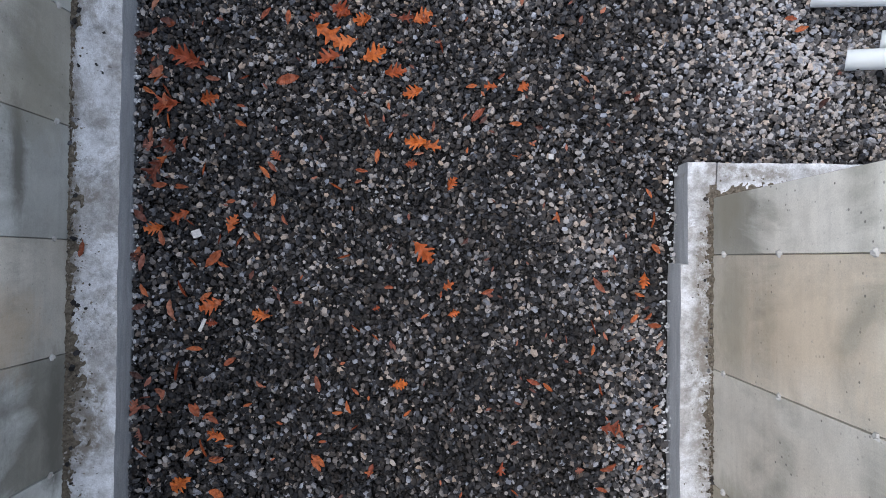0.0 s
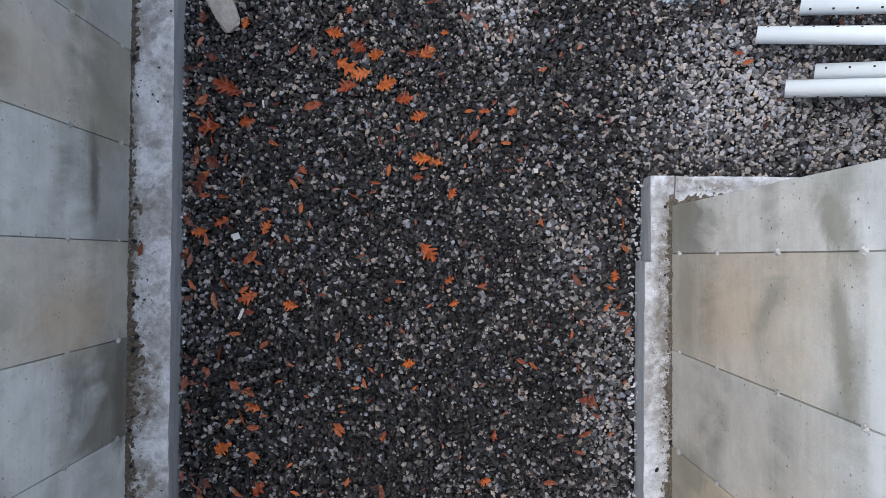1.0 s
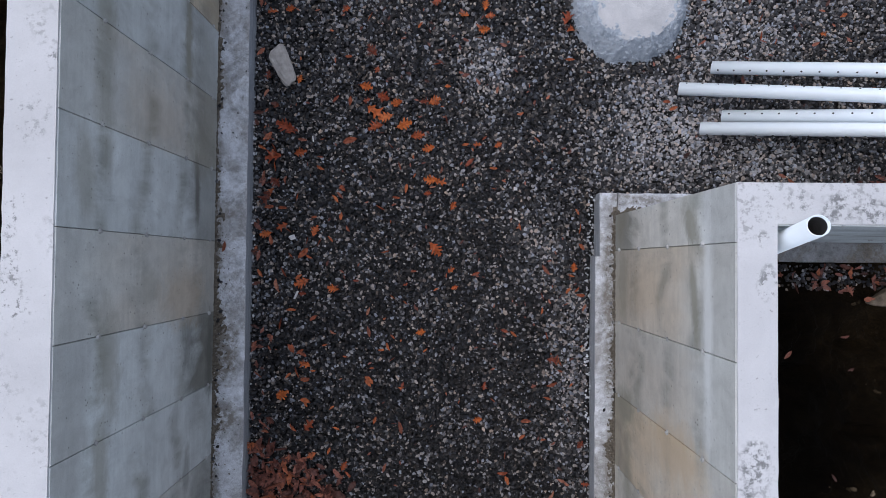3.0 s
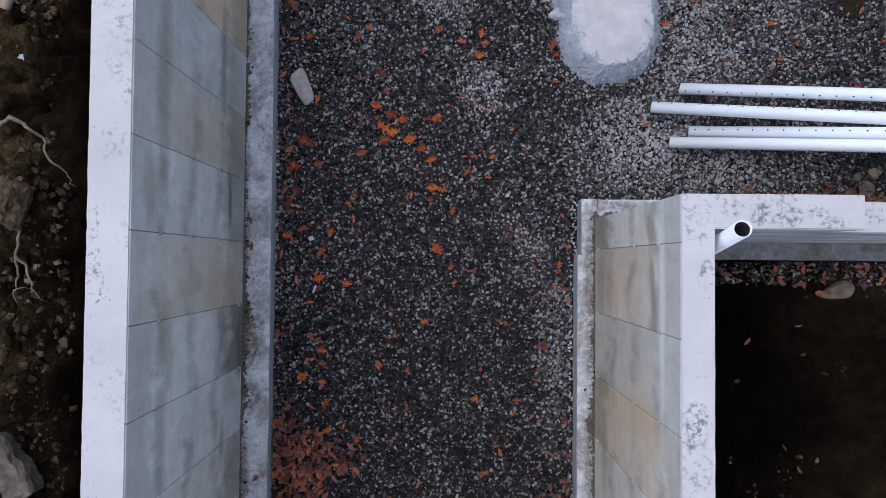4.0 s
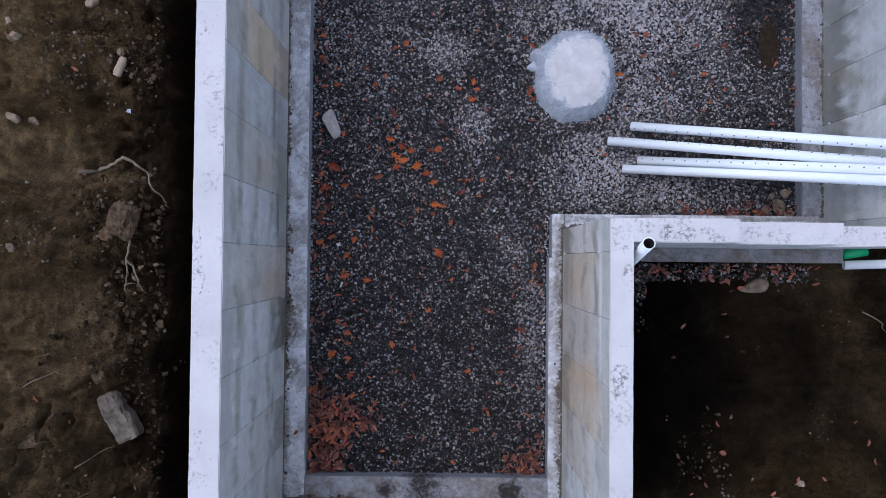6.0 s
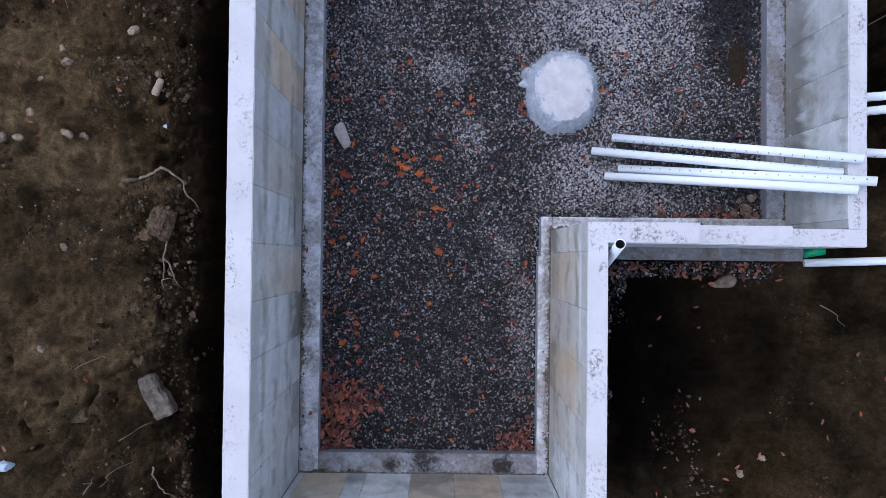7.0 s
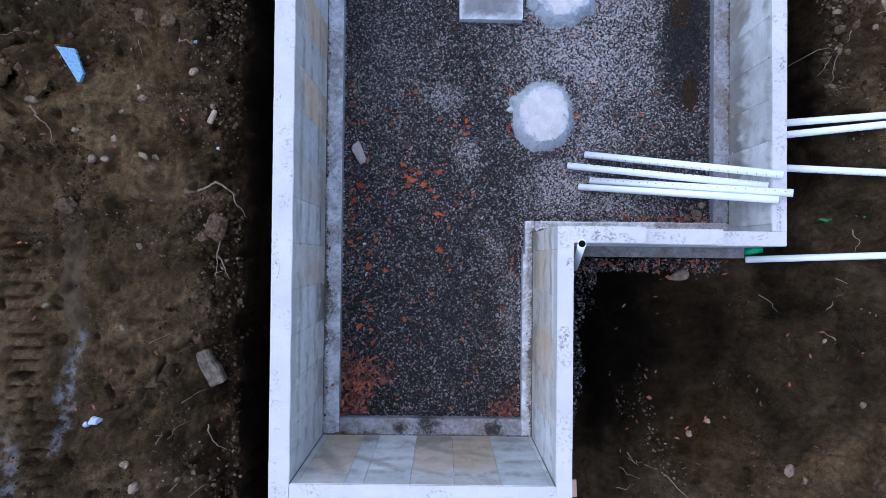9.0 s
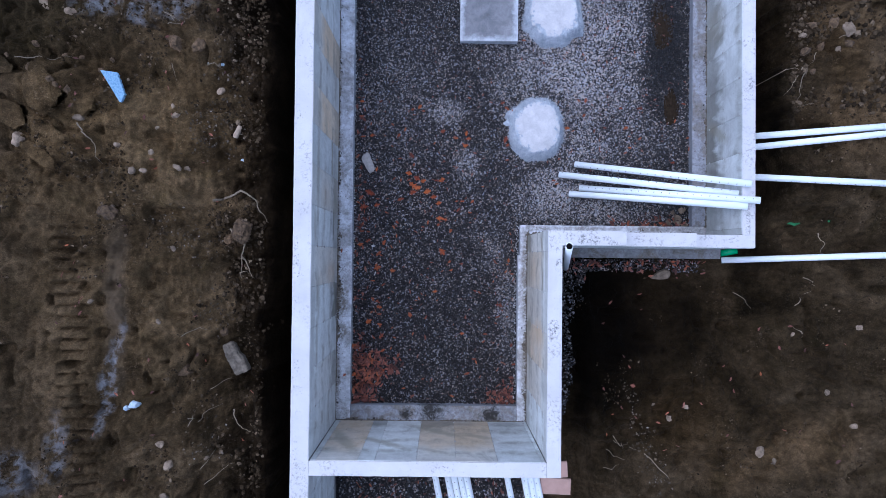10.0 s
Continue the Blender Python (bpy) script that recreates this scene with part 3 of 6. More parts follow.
    strip = node(nt, "ShaderNodeMapRange", {0: strip, 1: 1.55, 2: 1.15, 3: 0.0, 4: 1.3}).outputs[0]
    # shade of the yard's corner by the walls, multiplied into the soil colour
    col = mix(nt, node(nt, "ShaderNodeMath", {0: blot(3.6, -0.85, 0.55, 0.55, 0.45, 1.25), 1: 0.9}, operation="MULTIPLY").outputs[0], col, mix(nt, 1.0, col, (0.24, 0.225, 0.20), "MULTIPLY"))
    pale_patch = node(nt, "ShaderNodeMath", {0: strip, 1: node(nt, "ShaderNodeMath", {0: blot(-5.42, -2.6, 3.2, 1.1, 0.2, 0.7), 1: blot(-6.1, -3.0, 1.5, 1.8, 0.2, 0.8)}, operation="MAXIMUM").outputs[0]}, operation="MAXIMUM").outputs[0]
    # more pale blue-grey blots at the bank's north end
    for cx, cy, sx, sy in ((-4.0, 4.15, 1.5, 2.6), (-4.42, 3.92, 3.0, 3.2), (-4.95, 4.1, 1.8, 2.6)):
        pale_patch = node(nt, "ShaderNodeMath", {0: pale_patch, 1: node(nt, "ShaderNodeMath", {0: blot(cx, cy, sx, sy, 0.3, 0.95), 1: 1.25}, operation="MULTIPLY").outputs[0]}, operation="MAXIMUM").outputs[0]
    pale_patch = node(nt, "ShaderNodeMath", {0: pale_patch, 1: ramp(nt, fbm(nt, p, 5, 6, 0.7), [(0.45, 0.0), (0.62, 0.6)])}, operation="MULTIPLY").outputs[0]
    col = mix(nt, pale_patch, col, (0.30, 0.315, 0.345))
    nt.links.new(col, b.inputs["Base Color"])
    b.inputs["Roughness"].default_value = 0.95
    b.inputs["Specular IOR Level"].default_value = 0.06
    relief(nt, b, mix(nt, 0.35, fbm(nt, p, 9, 10, 0.75), fbm(nt, p, 46, 6, 0.72)), 1.0, 0.09)
    return m


def simple(name, light, dark, scale=20, rough=0.6, random_shift=0.0, which="Position", bump=0.2):
    m, nt, b = material(name)
    p = coords(nt, which=which)
    col = ramp(nt, fbm(nt, p, scale, 5, 0.65), [(0.3, dark), (0.7, light)])
    if random_shift:
        r = node(nt, "ShaderNodeObjectInfo").outputs["Random"]
        s = node(nt, "ShaderNodeMapRange", {0: r, 3: 1 - random_shift, 4: 1 + random_shift}).outputs[0]
        col = mix(nt, 1.0, col, node(nt, "ShaderNodeCombineXYZ", {0: s, 1: s, 2: s}).outputs[0], "MULTIPLY")
    nt.links.new(col, b.inputs["Base Color"])
    b.inputs["Roughness"].default_value = rough
    if bump:
        relief(nt, b, fbm(nt, p, scale * 4, 4, 0.6), bump, 0.004)
    return m


def leaf_material(name, stops, island=False):
    m, nt, b = material(name)
    r = node(nt, "ShaderNodeNewGeometry").outputs["Random Per Island"] if island else node(nt, "ShaderNodeObjectInfo").outputs["Random"]
    col = ramp(nt, r, stops)
    col = mix(nt, 0.8, col, ramp(nt, fbm(nt, coords(nt), 45, 5, 0.7), [(0.34, 0.35), (0.6, 1.0)]), "MULTIPLY")
    nt.links.new(col, b.inputs["Base Color"])
    b.inputs["Roughness"].default_value = 0.6
    return m


GRAVEL = gravel_material()
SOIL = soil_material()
MARK = simple("green_paint", (0.01, 0.16, 0.04), (0.006, 0.07, 0.02), 60, 0.7)
def bed_material():
    m, nt, b = material("stone_bed")
    p = coords(nt)
    cell = node(nt, "ShaderNodeTexVoronoi", {"Vector": p, "Scale": 46.0})
    rim = node(nt, "ShaderNodeTexVoronoi", {"Vector": p, "Scale": 46.0}, feature="DISTANCE_TO_EDGE").outputs["Distance"]
    tone = node(nt, "ShaderNodeSeparateColor", {0: cell.outputs["Color"]}).outputs[0]
    col = ramp(nt, tone, [(0.0, (0.003, 0.0035, 0.005)), (0.6, (0.016, 0.016, 0.018)), (0.9, (0.045, 0.044, 0.043)), (1.0, (0.11, 0.105, 0.10))])
    # cell edges darkened in colour, as shade in the gaps between stones
    col = mix(nt, 1.0, col, ramp(nt, rim, [(0.02, 0.15), (0.2, 1.0)]), "MULTIPLY")
    nt.links.new(col, b.inputs["Base Color"])
    b.inputs["Roughness"].default_value = 0.8
    relief(nt, b, ramp(nt, rim, [(0.0, 0.0), (0.3, 1.0)]), 1.0, 0.012)
    return m


BED = bed_material()
PVC = simple("white_plastic", (0.87, 0.94, 0.98), (0.80, 0.88, 0.94), 3, 0.32, 0.03, bump=0.03)
# near-black colour that stands for the shade inside holes and pipes
HOLE = simple("hole_shade", (0.02, 0.02, 0.022), (0.01, 0.01, 0.01), 30, 0.9, bump=0)
GREEN = simple("green_plastic", (0.0, 0.34, 0.13), (0.0, 0.26, 0.09), 6, 0.4, bump=0.03)
ROCK = simple("field_stone", (0.33, 0.255, 0.18), (0.10, 0.074, 0.048), 12, 0.85, 0.35, bump=0.6)
ROOT = simple("bare_root", (0.30, 0.25, 0.18), (0.15, 0.12, 0.08), 30, 0.85, 0.2)
FOAM = simple("pale_blue_foam", (0.26, 0.44, 0.62), (0.09, 0.21, 0.36), 38, 0.8, bump=0.6)
SCRAP = simple("bleached_foam", (0.58, 0.66, 0.72), (0.22, 0.34, 0.47), 18, 0.85, bump=0.5)
CARD = simple("pinkish_board", (0.50, 0.33, 0.27), (0.42, 0.27, 0.22), 6, 0.8)
FLAGSTONE = simple("pale_flagstone", (0.42, 0.40, 0.38), (0.27, 0.255, 0.24), 16, 0.85, bump=0.5)
BLOCK = simple("weathered_block", (0.21, 0.18, 0.14), (0.055, 0.047, 0.036), 9, 0.95, bump=1.0)
WOOD = simple("pale_wood", (0.42, 0.34, 0.25), (0.27, 0.21, 0.15), 22, 0.8)
MUD = simple("wet_mud", (0.036, 0.025, 0.016), (0.013, 0.009, 0.006), 18, 0.95, bump=1.0)
MUD.node_tree.nodes["Principled BSDF"].inputs["Specular IOR Level"].default_value = 0.1
DIRT = simple("gritty_dirt", (0.19, 0.165, 0.128), (0.045, 0.038, 0.029), 55, 0.95, bump=1.0)
OAK = leaf_material("orange_oak_leaf", [(0.0, (0.27, 0.052, 0.013)), (0.4, (0.40, 0.088, 0.016)), (0.75, (0.52, 0.135, 0.024)), (1.0, (0.25, 0.046, 0.014))])
RUST = leaf_material("rust_oak_leaf", [(0.0, (0.13, 0.028, 0.013)), (0.5, (0.22, 0.040, 0.013)), (1.0, (0.31, 0.058, 0.016))])
FIRE = leaf_material("dry_orange_leaf", [(0.0, (0.21, 0.052, 0.022)), (0.35, (0.31, 0.074, 0.022)), (0.7, (0.42, 0.115, 0.032)), (1.0, (0.20, 0.040, 0.018))])
BROWN = leaf_material("brown_leaf", [(0.0, (0.19, 0.055, 0.030)), (0.4, (0.27, 0.095, 0.055)), (0.75, (0.36, 0.165, 0.105)), (1.0, (0.25, 0.06, 0.024))])
PILE = leaf_material("leaf_pile", [(0.0, (0.055, 0.020, 0.015)), (0.4, (0.17, 0.055, 0.038)), (0.75, (0.30, 0.115, 0.080)), (1.0, (0.40, 0.11, 0.034))], True)


# ---- mesh helpers ----
def part(name, bm, mat, parent=None, label=""):
    me = bpy.data.meshes.new(name)
    bm.to_mesh(me)
    bm.free()
    me.materials.append(mat)
    ob = new(name, me)
    if parent is not None:
        ob.parent = parent
    return tagged(ob, label)


def piece(name, me, parent, m):
    ob = new(name, me)
    ob.parent = parent
    ob.matrix_basis = m
    return ob


def empty(name, m=None):
    ob = new(name)
    ob.empty_display_size = 0.1
    if m is not None:
        ob.matrix_basis = m
    return ob


def raw_mesh(name, verts, faces, mat, smooth=False):
    """One mesh from arrays of vertices and equal-sided faces."""
    verts, faces = np.asarray(verts, np.float32), np.asarray(faces, np.int32)
    me = bpy.data.meshes.new(name)
    me.vertices.add(len(verts))
    me.vertices.foreach_set("co", verts.ravel())
    me.loops.add(faces.size)
    me.loops.foreach_set("vertex_index", faces.ravel())
    me.polygons.add(len(faces))
    me.polygons.foreach_set("loop_start", np.arange(0, faces.size, faces.shape[1], dtype=np.int32))
    me.polygons.foreach_set("use_smooth", np.full(len(faces), smooth))
    me.update(calc_edges=True)
    me.materials.append(mat)
    return me


def cast_box(x0, x1, y0, y1, z0, z1, step=0.12, rough=0.003, sides=True, seed=0.0, edge=0.006):
    """A cast block: faces cut into a grid and set slightly uneven, with worn edges."""
    bm = bmesh.new()
    nx, ny, nz = (max(1, round((b - a) / step)) for a, b in ((x0, x1), (y0, y1), (z0, z1)))
    bmesh.ops.create_cube(bm, size=1.0)
    for axis, n in ((0, nx), (1, ny), (2, nz)):
        for k in range(1, n):
            no = Vector((0, 0, 0))
            no[axis] = 1
            bmesh.ops.bisect_plane(bm, geom=bm.verts[:] + bm.edges[:] + bm.faces[:], plane_co=no * (k / n - 0.5), plane_no=no)
    mid = Vector(((x0 + x1) / 2, (y0 + y1) / 2, (z0 + z1) / 2))
    size = Vector((x1 - x0, y1 - y0, z1 - z0))
    for v in bm.verts:
        lim = sum(abs(abs(c) - 0.5) < 1e-4 for c in v.co)
        q = Vector((v.co.x * size.x, v.co.y * size.y, v.co.z * size.z)) + mid
        w = noise.noise_vector(q * 5 + Vector((seed, seed * 1.7, 3))) * rough
        w += noise.noise_vector(q * 17 + Vector((seed, 5, seed))) * rough * 0.7
        if lim >= 2:
            w -= Vector(tuple(math.copysign(edge, c) if abs(abs(c) - 0.5) < 1e-4 else 0 for c in v.co)) * (0.4 + 0.8 * abs(noise.noise(q * 11)))
        v.co = q + w
    return bm


def tube(bm, a, b, r, inner=0.0, segs=20):
    """A straight pipe from a to b; with an inner radius it is open."""
    a, b = Vector(a), Vector(b)
    turn = (b - a).to_track_quat("Z", "Y").to_matrix()
    rings = []
    prof = [(a, r), (b, r)] + ([(b, inner), (a, inner)] if inner else [])
    for c, rad in prof:
        rings.append([bm.verts.new(c + turn @ Vector((rad * math.cos(2 * math.pi * k / segs), rad * math.sin(2 * math.pi * k / segs), 0))) for k in range(segs)])
    loops = list(zip(rings, rings[1:])) + ([(rings[-1], rings[0])] if inner else [])
    for lo, hi in loops:
        for k in range(segs):
            f = bm.faces.new((lo[k], lo[(k + 1) % segs], hi[(k + 1) % segs], hi[k]))
            f.smooth = True
    if not inner:
        bm.faces.new(rings[0][::-1])
        bm.faces.new(rings[1])


def value_noise(x, y, scale, seed):
    """Smooth noise over arrays, -1 to 1."""
    rng = np.random.RandomState(seed)
    table = rng.rand(256, 256) * 2 - 1
    u, v = x * scale + 1000.0, y * scale + 1000.0
    i, j = np.floor(u).astype(int), np.floor(v).astype(int)
    f, g = u - i, v - j
    f, g = f * f * (3 - 2 * f), g * g * (3 - 2 * g)
    i, j, i1, j1 = i % 256, j % 256, (i + 1) % 256, (j + 1) % 256
    return (table[i, j] * (1 - f) * (1 - g) + table[i1, j] * f * (1 - g) + table[i, j1] * (1 - f) * g + table[i1, j1] * f * g)


def smooth(v, a, b):
    t = np.clip((v - a) / (b - a), 0, 1)
    return t * t * (3 - 2 * t)


# ---- ground ----
def ground_height(x, y):
    """The dug-out lot: high bank to the west, lower ground to the east, a trench along the walls."""
    x, y = np.asarray(x, float), np.asarray(y, float)
    west = WX0 - x
    fray = 0.13 * value_noise(x, y, 1.5, 61) + 0.07 * value_noise(x, y, 4.5, 62) + 0.03 * value_noise(x, y, 12, 63)
    bank = np.interp(west + fray * smooth(west, 0.25, 0.5), [0, 0.50, 0.57, 0.63, 0.70, 1.10, 1.35, 1.60, 2.5, 5, 30], [-1.6, -1.6, 0.0, 1.20, 1.33, 1.44, 1.60, 1.74, 2.00, 2.2, 2.5])
    dxa, dya = x - JX1, y - NY0
    dxb = x - EX1
    # distance from the two blocks of the building on the east side
    out_b = np.where((dxb > 0) & (dya < 0), np.hypot(dxb, dya), np.where(dya < 0, -dya, np.maximum(dxb, 0)))
    d = np.where(dya < 0, np.minimum(np.maximum(dxa, 0), out_b), np.maximum(dxb, 0))
    e = d + fray * smooth(d, 0.5, 0.9)
    # a low ragged bank faces the inner wall across a strip of stone; the ground rises gently from the stepped wall
    ridge = np.interp(np.maximum(dxa, 0) + 0.8 * fray, [0, 0.74, 0.84, 0.95, 1.3, 2.4, 4, 8, 30], [-0.14, -0.14, 0.10, 0.38, 0.44, 0.55, 0.72, 1.0, 1.3])
    apron = np.interp(out_b + fray * smooth(out_b, 0.5, 0.9), [0, 0.5, 1.0, 1.6, 2.4, 4, 8, 30], [-0.10, -0.06, 0.10, 0.32, 0.55, 0.75, 1.0, 1.3])
    yard = np.minimum(ridge, apron)
    trench = np.interp(e, [0, 0.78, 0.86, 0.94, 1.06, 1.4, 1.8, 2.6, 6, 30], [-1.9, -1.9, -0.6, 0.48, 0.60, 0.67, 0.73, 0.84, 1.1, 1.3])
    k = smooth(y, 0.5, 1.5)
    east = yard * (1 - k) + trench * k
    wob = value_noise(x, y, 1.3, 11)
    z = np.where(x < WX0, bank, np.where(d > 0, east, -0.2))
    rough = np.where(x < WX0, smooth(west, 0.35, 0.8), smooth(d, 0.4, 0.9))
    lumps = 0.085 * wob + 0.07 * value_noise(x, y, 3.4, 12) + 0.075 * np.abs(value_noise(x, y, 6.5, 13)) + 0.045 * np.abs(value_noise(x, y, 14, 14)) + 0.016 * value_noise(x, y, 30, 15) - 0.11 * smooth(value_noise(x, y, 4.3, 46), 0.45, 0.7)
    # the bank has slumped round the broken block
    z = z - 0.24 * np.exp(-((x + 3.05) / 0.45) ** 2 - ((y + 1.35) / 0.75) ** 2) * smooth(west, 0.6, 0.8)
    # crumbled clods: rounded tops with sharp creases between them, thickest near the rim and in the heap
    near = np.where(x < WX0, 0.35 + 0.65 * np.exp(-((west - 0.9) / 0.7) ** 2), 0.3)
    bump = np.sqrt(np.abs(value_noise(x, y, 9.0, 81))) * 0.6 + np.sqrt(np.abs(value_noise(x, y, 19.0, 82))) * 0.4
    lumps = lumps + 0.10 * near * (bump - 0.4) * smooth(value_noise(x, y, 1.1, 83), -0.5, 0.3)
    heap = np.exp(-((x + 5.5) / 0.8) ** 2 - ((y - 2.8) / 0.9) ** 2)
    crag = np.abs(value_noise(x + 0.7 * y, y - 0.5 * x, 2.4, 41)) * 0.34 + np.abs(value_noise(x, y, 6.0, 42)) * 0.18 + np.abs(value_noise(x, y, 13.0, 45)) * 0.08 - 0.1
    crust = 0.05 * np.floor(2.2 * value_noise(x, y, 2.0, 43)) * smooth(value_noise(x, y, 0.7, 44), -0.1, 0.3)
    z = z + rough * (1.2 * lumps + heap * crag + 0.5 * crust)
    # the lugs of a digger's track pressed into the bank
    mid = x + 5.39 + 0.108 * (y - 0.28)
    lane = smooth(mid, -0.23, -0.17) * (1 - smooth(mid, 0.17, 0.23)) * smooth(y, -4.4, -3.8) * (1 - smooth(y, 0.5, 1.0))
    saw = ((y + 0.025 * value_noise(x, y, 2, 5)) / 0.168) % 1.0
    z = z + lane * (0.11 * smooth(saw, 0.0, 0.14) * (1 - 0.25 * smooth(saw, 0.2, 0.7)) * (1 - smooth(saw, 0.74, 0.86)) - 0.09)
    # a crack torn across the bank
    path = np.interp(x, [-4.24, -3.85, -3.61, -3.2], [-1.89, -1.76, -1.33, -0.93]) + 0.09 * value_noise(x, y, 5, 84)
    z = z - 0.34 * np.exp(-((y - path) / 0.045) ** 2) * smooth(x, -4.3, -4.1) * (1 - smooth(x, -3.3, -3.1)) * (0.5 + 0.5 * value_noise(x, y, 4, 85))
    # ledges broken off in the yard
    edge_a = 6.76 + 0.2 * (y + 0.75) + 0.06 * value_noise(x, y, 5, 86)
    z = z - 0.15 * smooth(x, edge_a - 0.10, edge_a) * (1 - smooth(x, edge_a, edge_a + 0.04)) * smooth(y, -1.35, -1.15) * (1 - smooth(y, -0.5, -0.3))
    edge_b = -1.68 - 0.5 * (x - 6.75) + 0.05 * value_noise(x, y, 5, 87)
    z = z - 0.16 * smooth(y, edge_b - 0.12, edge_b) * (1 - smooth(y, edge_b, edge_b + 0.04)) * smooth(x, 6.6, 6.7) * (1 - smooth(x, 7.05, 7.2))
    # a smooth wheel rut beside it
    rut = x + 4.68 - 0.07 * (y + 0.5)
    z = z - 0.05 * np.exp(-(rut / 0.17) ** 2) * smooth(y, -2.6, -2.0) * (1 - smooth(y, 0.6, 1.4))
    return z


fine_x = np.concatenate((np.arange(-7.2, -2.4, 0.019), np.arange(-2.4, 2.0, 0.08), np.arange(2.0, 9.3, 0.027)))
fine_y = np.arange(-4.8, 5.8, 0.025)
far = np.array([1, 2, 4, 7, 12, 20, 35, 60.0])
gx = np.concatenate((fine_x[0] - far[::-1], fine_x, fine_x[-1] + far))
gy = np.concatenate((fine_y[0] - far[::-1], fine_y, fine_y[-1] + far))
X, Y = np.meshgrid(gx, gy, indexing="ij")
Z = ground_height(X, Y)
idx = np.arange(X.size).reshape(X.shape)
quads = np.stack((idx[:-1, :-1], idx[1:, :-1], idx[1:, 1:], idx[:-1, 1:]), -1).reshape(-1, 4)
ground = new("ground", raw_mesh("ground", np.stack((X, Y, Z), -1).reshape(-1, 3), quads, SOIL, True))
tagged(ground, "dark brown damp soil, dug up, with clods and track marks", "ground", kind="structure")


def sheet(name, rects, z, mat):
    bm = bmesh.new()
    for x0, x1, y0, y1 in rects:
        bm.faces.new([bm.verts.new(c) for c in ((x0, y0, z), (x1, y0, z), (x1, y1, z), (x0, y1, z))])
    return part(name, bm, mat)


bed = sheet("gravel_bed", [(WX1, JX0, SY1, NORTH), (JX0, EX0, NY1, NORTH), (WX1, JX1, -6.0, SY0)], -0.032, BED)
tagged(bed, "dark layer under the crushed stone floor", "floor", kind="structure")

# ---- loose stone ----
def chipped():
    """One crushed stone: a flat-topped five-sided block, 16 triangles."""
    turn = 2 * np.pi * np.arange(5) / 5
    v = np.concatenate([np.stack((r * np.cos(turn + o), r * np.sin(turn + o), np.full(5, h)), -1) for r, o, h in ((1.08, 0.0, -0.55), (0.86, 0.25, 0.85))])
    f = [(k, (k + 1) % 5, 5 + (k + 1) % 5) for k in range(5)] + [(k, 5 + (k + 1) % 5, 5 + k) for k in range(5)]
    return v, np.array(f + [(5, 6, 7), (5, 7, 8), (5, 8, 9), (2, 1, 0), (3, 2, 0), (4, 3, 0)])


def stones(rects, per_m2, size0, size1, seed, lift=0.0, under=None, clump=None, extra=None, keep=None, shape_of=chipped):
    """Arrays of many small crushed stones strewn over rectangles."""
    rng = np.random.RandomState(seed)
    base, faces = shape_of()
    spots = [] if extra is None else [np.asarray(extra, float)]
    for x0, x1, y0, y1 in rects:
        n = int((x1 - x0) * (y1 - y0) * per_m2)
        spots.append(np.stack((rng.uniform(x0, x1, n), rng.uniform(y0, y1, n)), -1))
    spots = np.concatenate(spots)
    if clump:
        spots = spots[value_noise(spots[:, 0], spots[:, 1], 1.9, seed) + 0.6 * value_noise(spots[:, 0], spots[:, 1], 5.0, seed + 1) > clump]
    if keep:
        spots = spots[keep(spots[:, 0], spots[:, 1])]
    n = len(spots)
    shape = base[None] * (1 + rng.uniform(-0.30, 0.28, (n, len(base), 1)))
    big = (size0 + (size1 - size0) * rng.rand(n) ** 1.8) / 2
    shape = shape * np.stack((big * rng.uniform(0.95, 1.35, n), big * rng.uniform(0.7, 1.0, n), big * rng.uniform(0.45, 0.75, n)), -1)[:, None]
    tilt = rng.normal(0, 0.35, (n, 2))
    turn = rng.uniform(0, 2 * np.pi, n)
    x, y, z = shape[..., 0], shape[..., 1], shape[..., 2]
    c, s = np.cos(tilt[:, :1]), np.sin(tilt[:, :1])
    y, z = y * c - z * s, y * s + z * c
    c, s = np.cos(tilt[:, 1:]), np.sin(tilt[:, 1:])
    x, z = x * c + z * s, -x * s + z * c
    c, s = np.cos(turn)[:, None], np.sin(turn)[:, None]
    x, y = x * c - y * s, x * s + y * c
    floor_z = under(spots[:, 0], spots[:, 1]) if under else 0.012 * value_noise(spots[:, 0], spots[:, 1], 1.4, 31)
    z = z + (floor_z + lift + rng.uniform(-0.009, 0.010, n))[:, None]
    verts = np.stack((x + spots[:, :1], y + spots[:, 1:], z), -1).reshape(-1, 3)
    return verts, (faces[None] + len(base) * np.arange(n)[:, None, None]).reshape(-1, 3)


def stuff(name, verts, faces, mat, label, category):
    return tagged(new(name, raw_mesh(name, verts, faces, mat)), label, category, kind="stuff")


ROOM = [(-1.385, 1.60, -2.44, 5.3), (1.60, 4.80, 0.80, 5.3)]
def octahedron():
    v = np.array([(1, 0, 0), (-1, 0, 0), (0, 1, 0), (0, -1, 0), (0, 0, 1), (0, 0, -1)], float)
    f = np.array([(0, 2, 4), (2, 1, 4), (1, 3, 4), (3, 0, 4), (2, 0, 5), (1, 2, 5), (3, 1, 5), (0, 3, 5)])
    return v * 1.2, f


def joined(a, b):
    return np.concatenate((a[0], b[0])), np.concatenate((a[1], b[1] + len(a[0])))


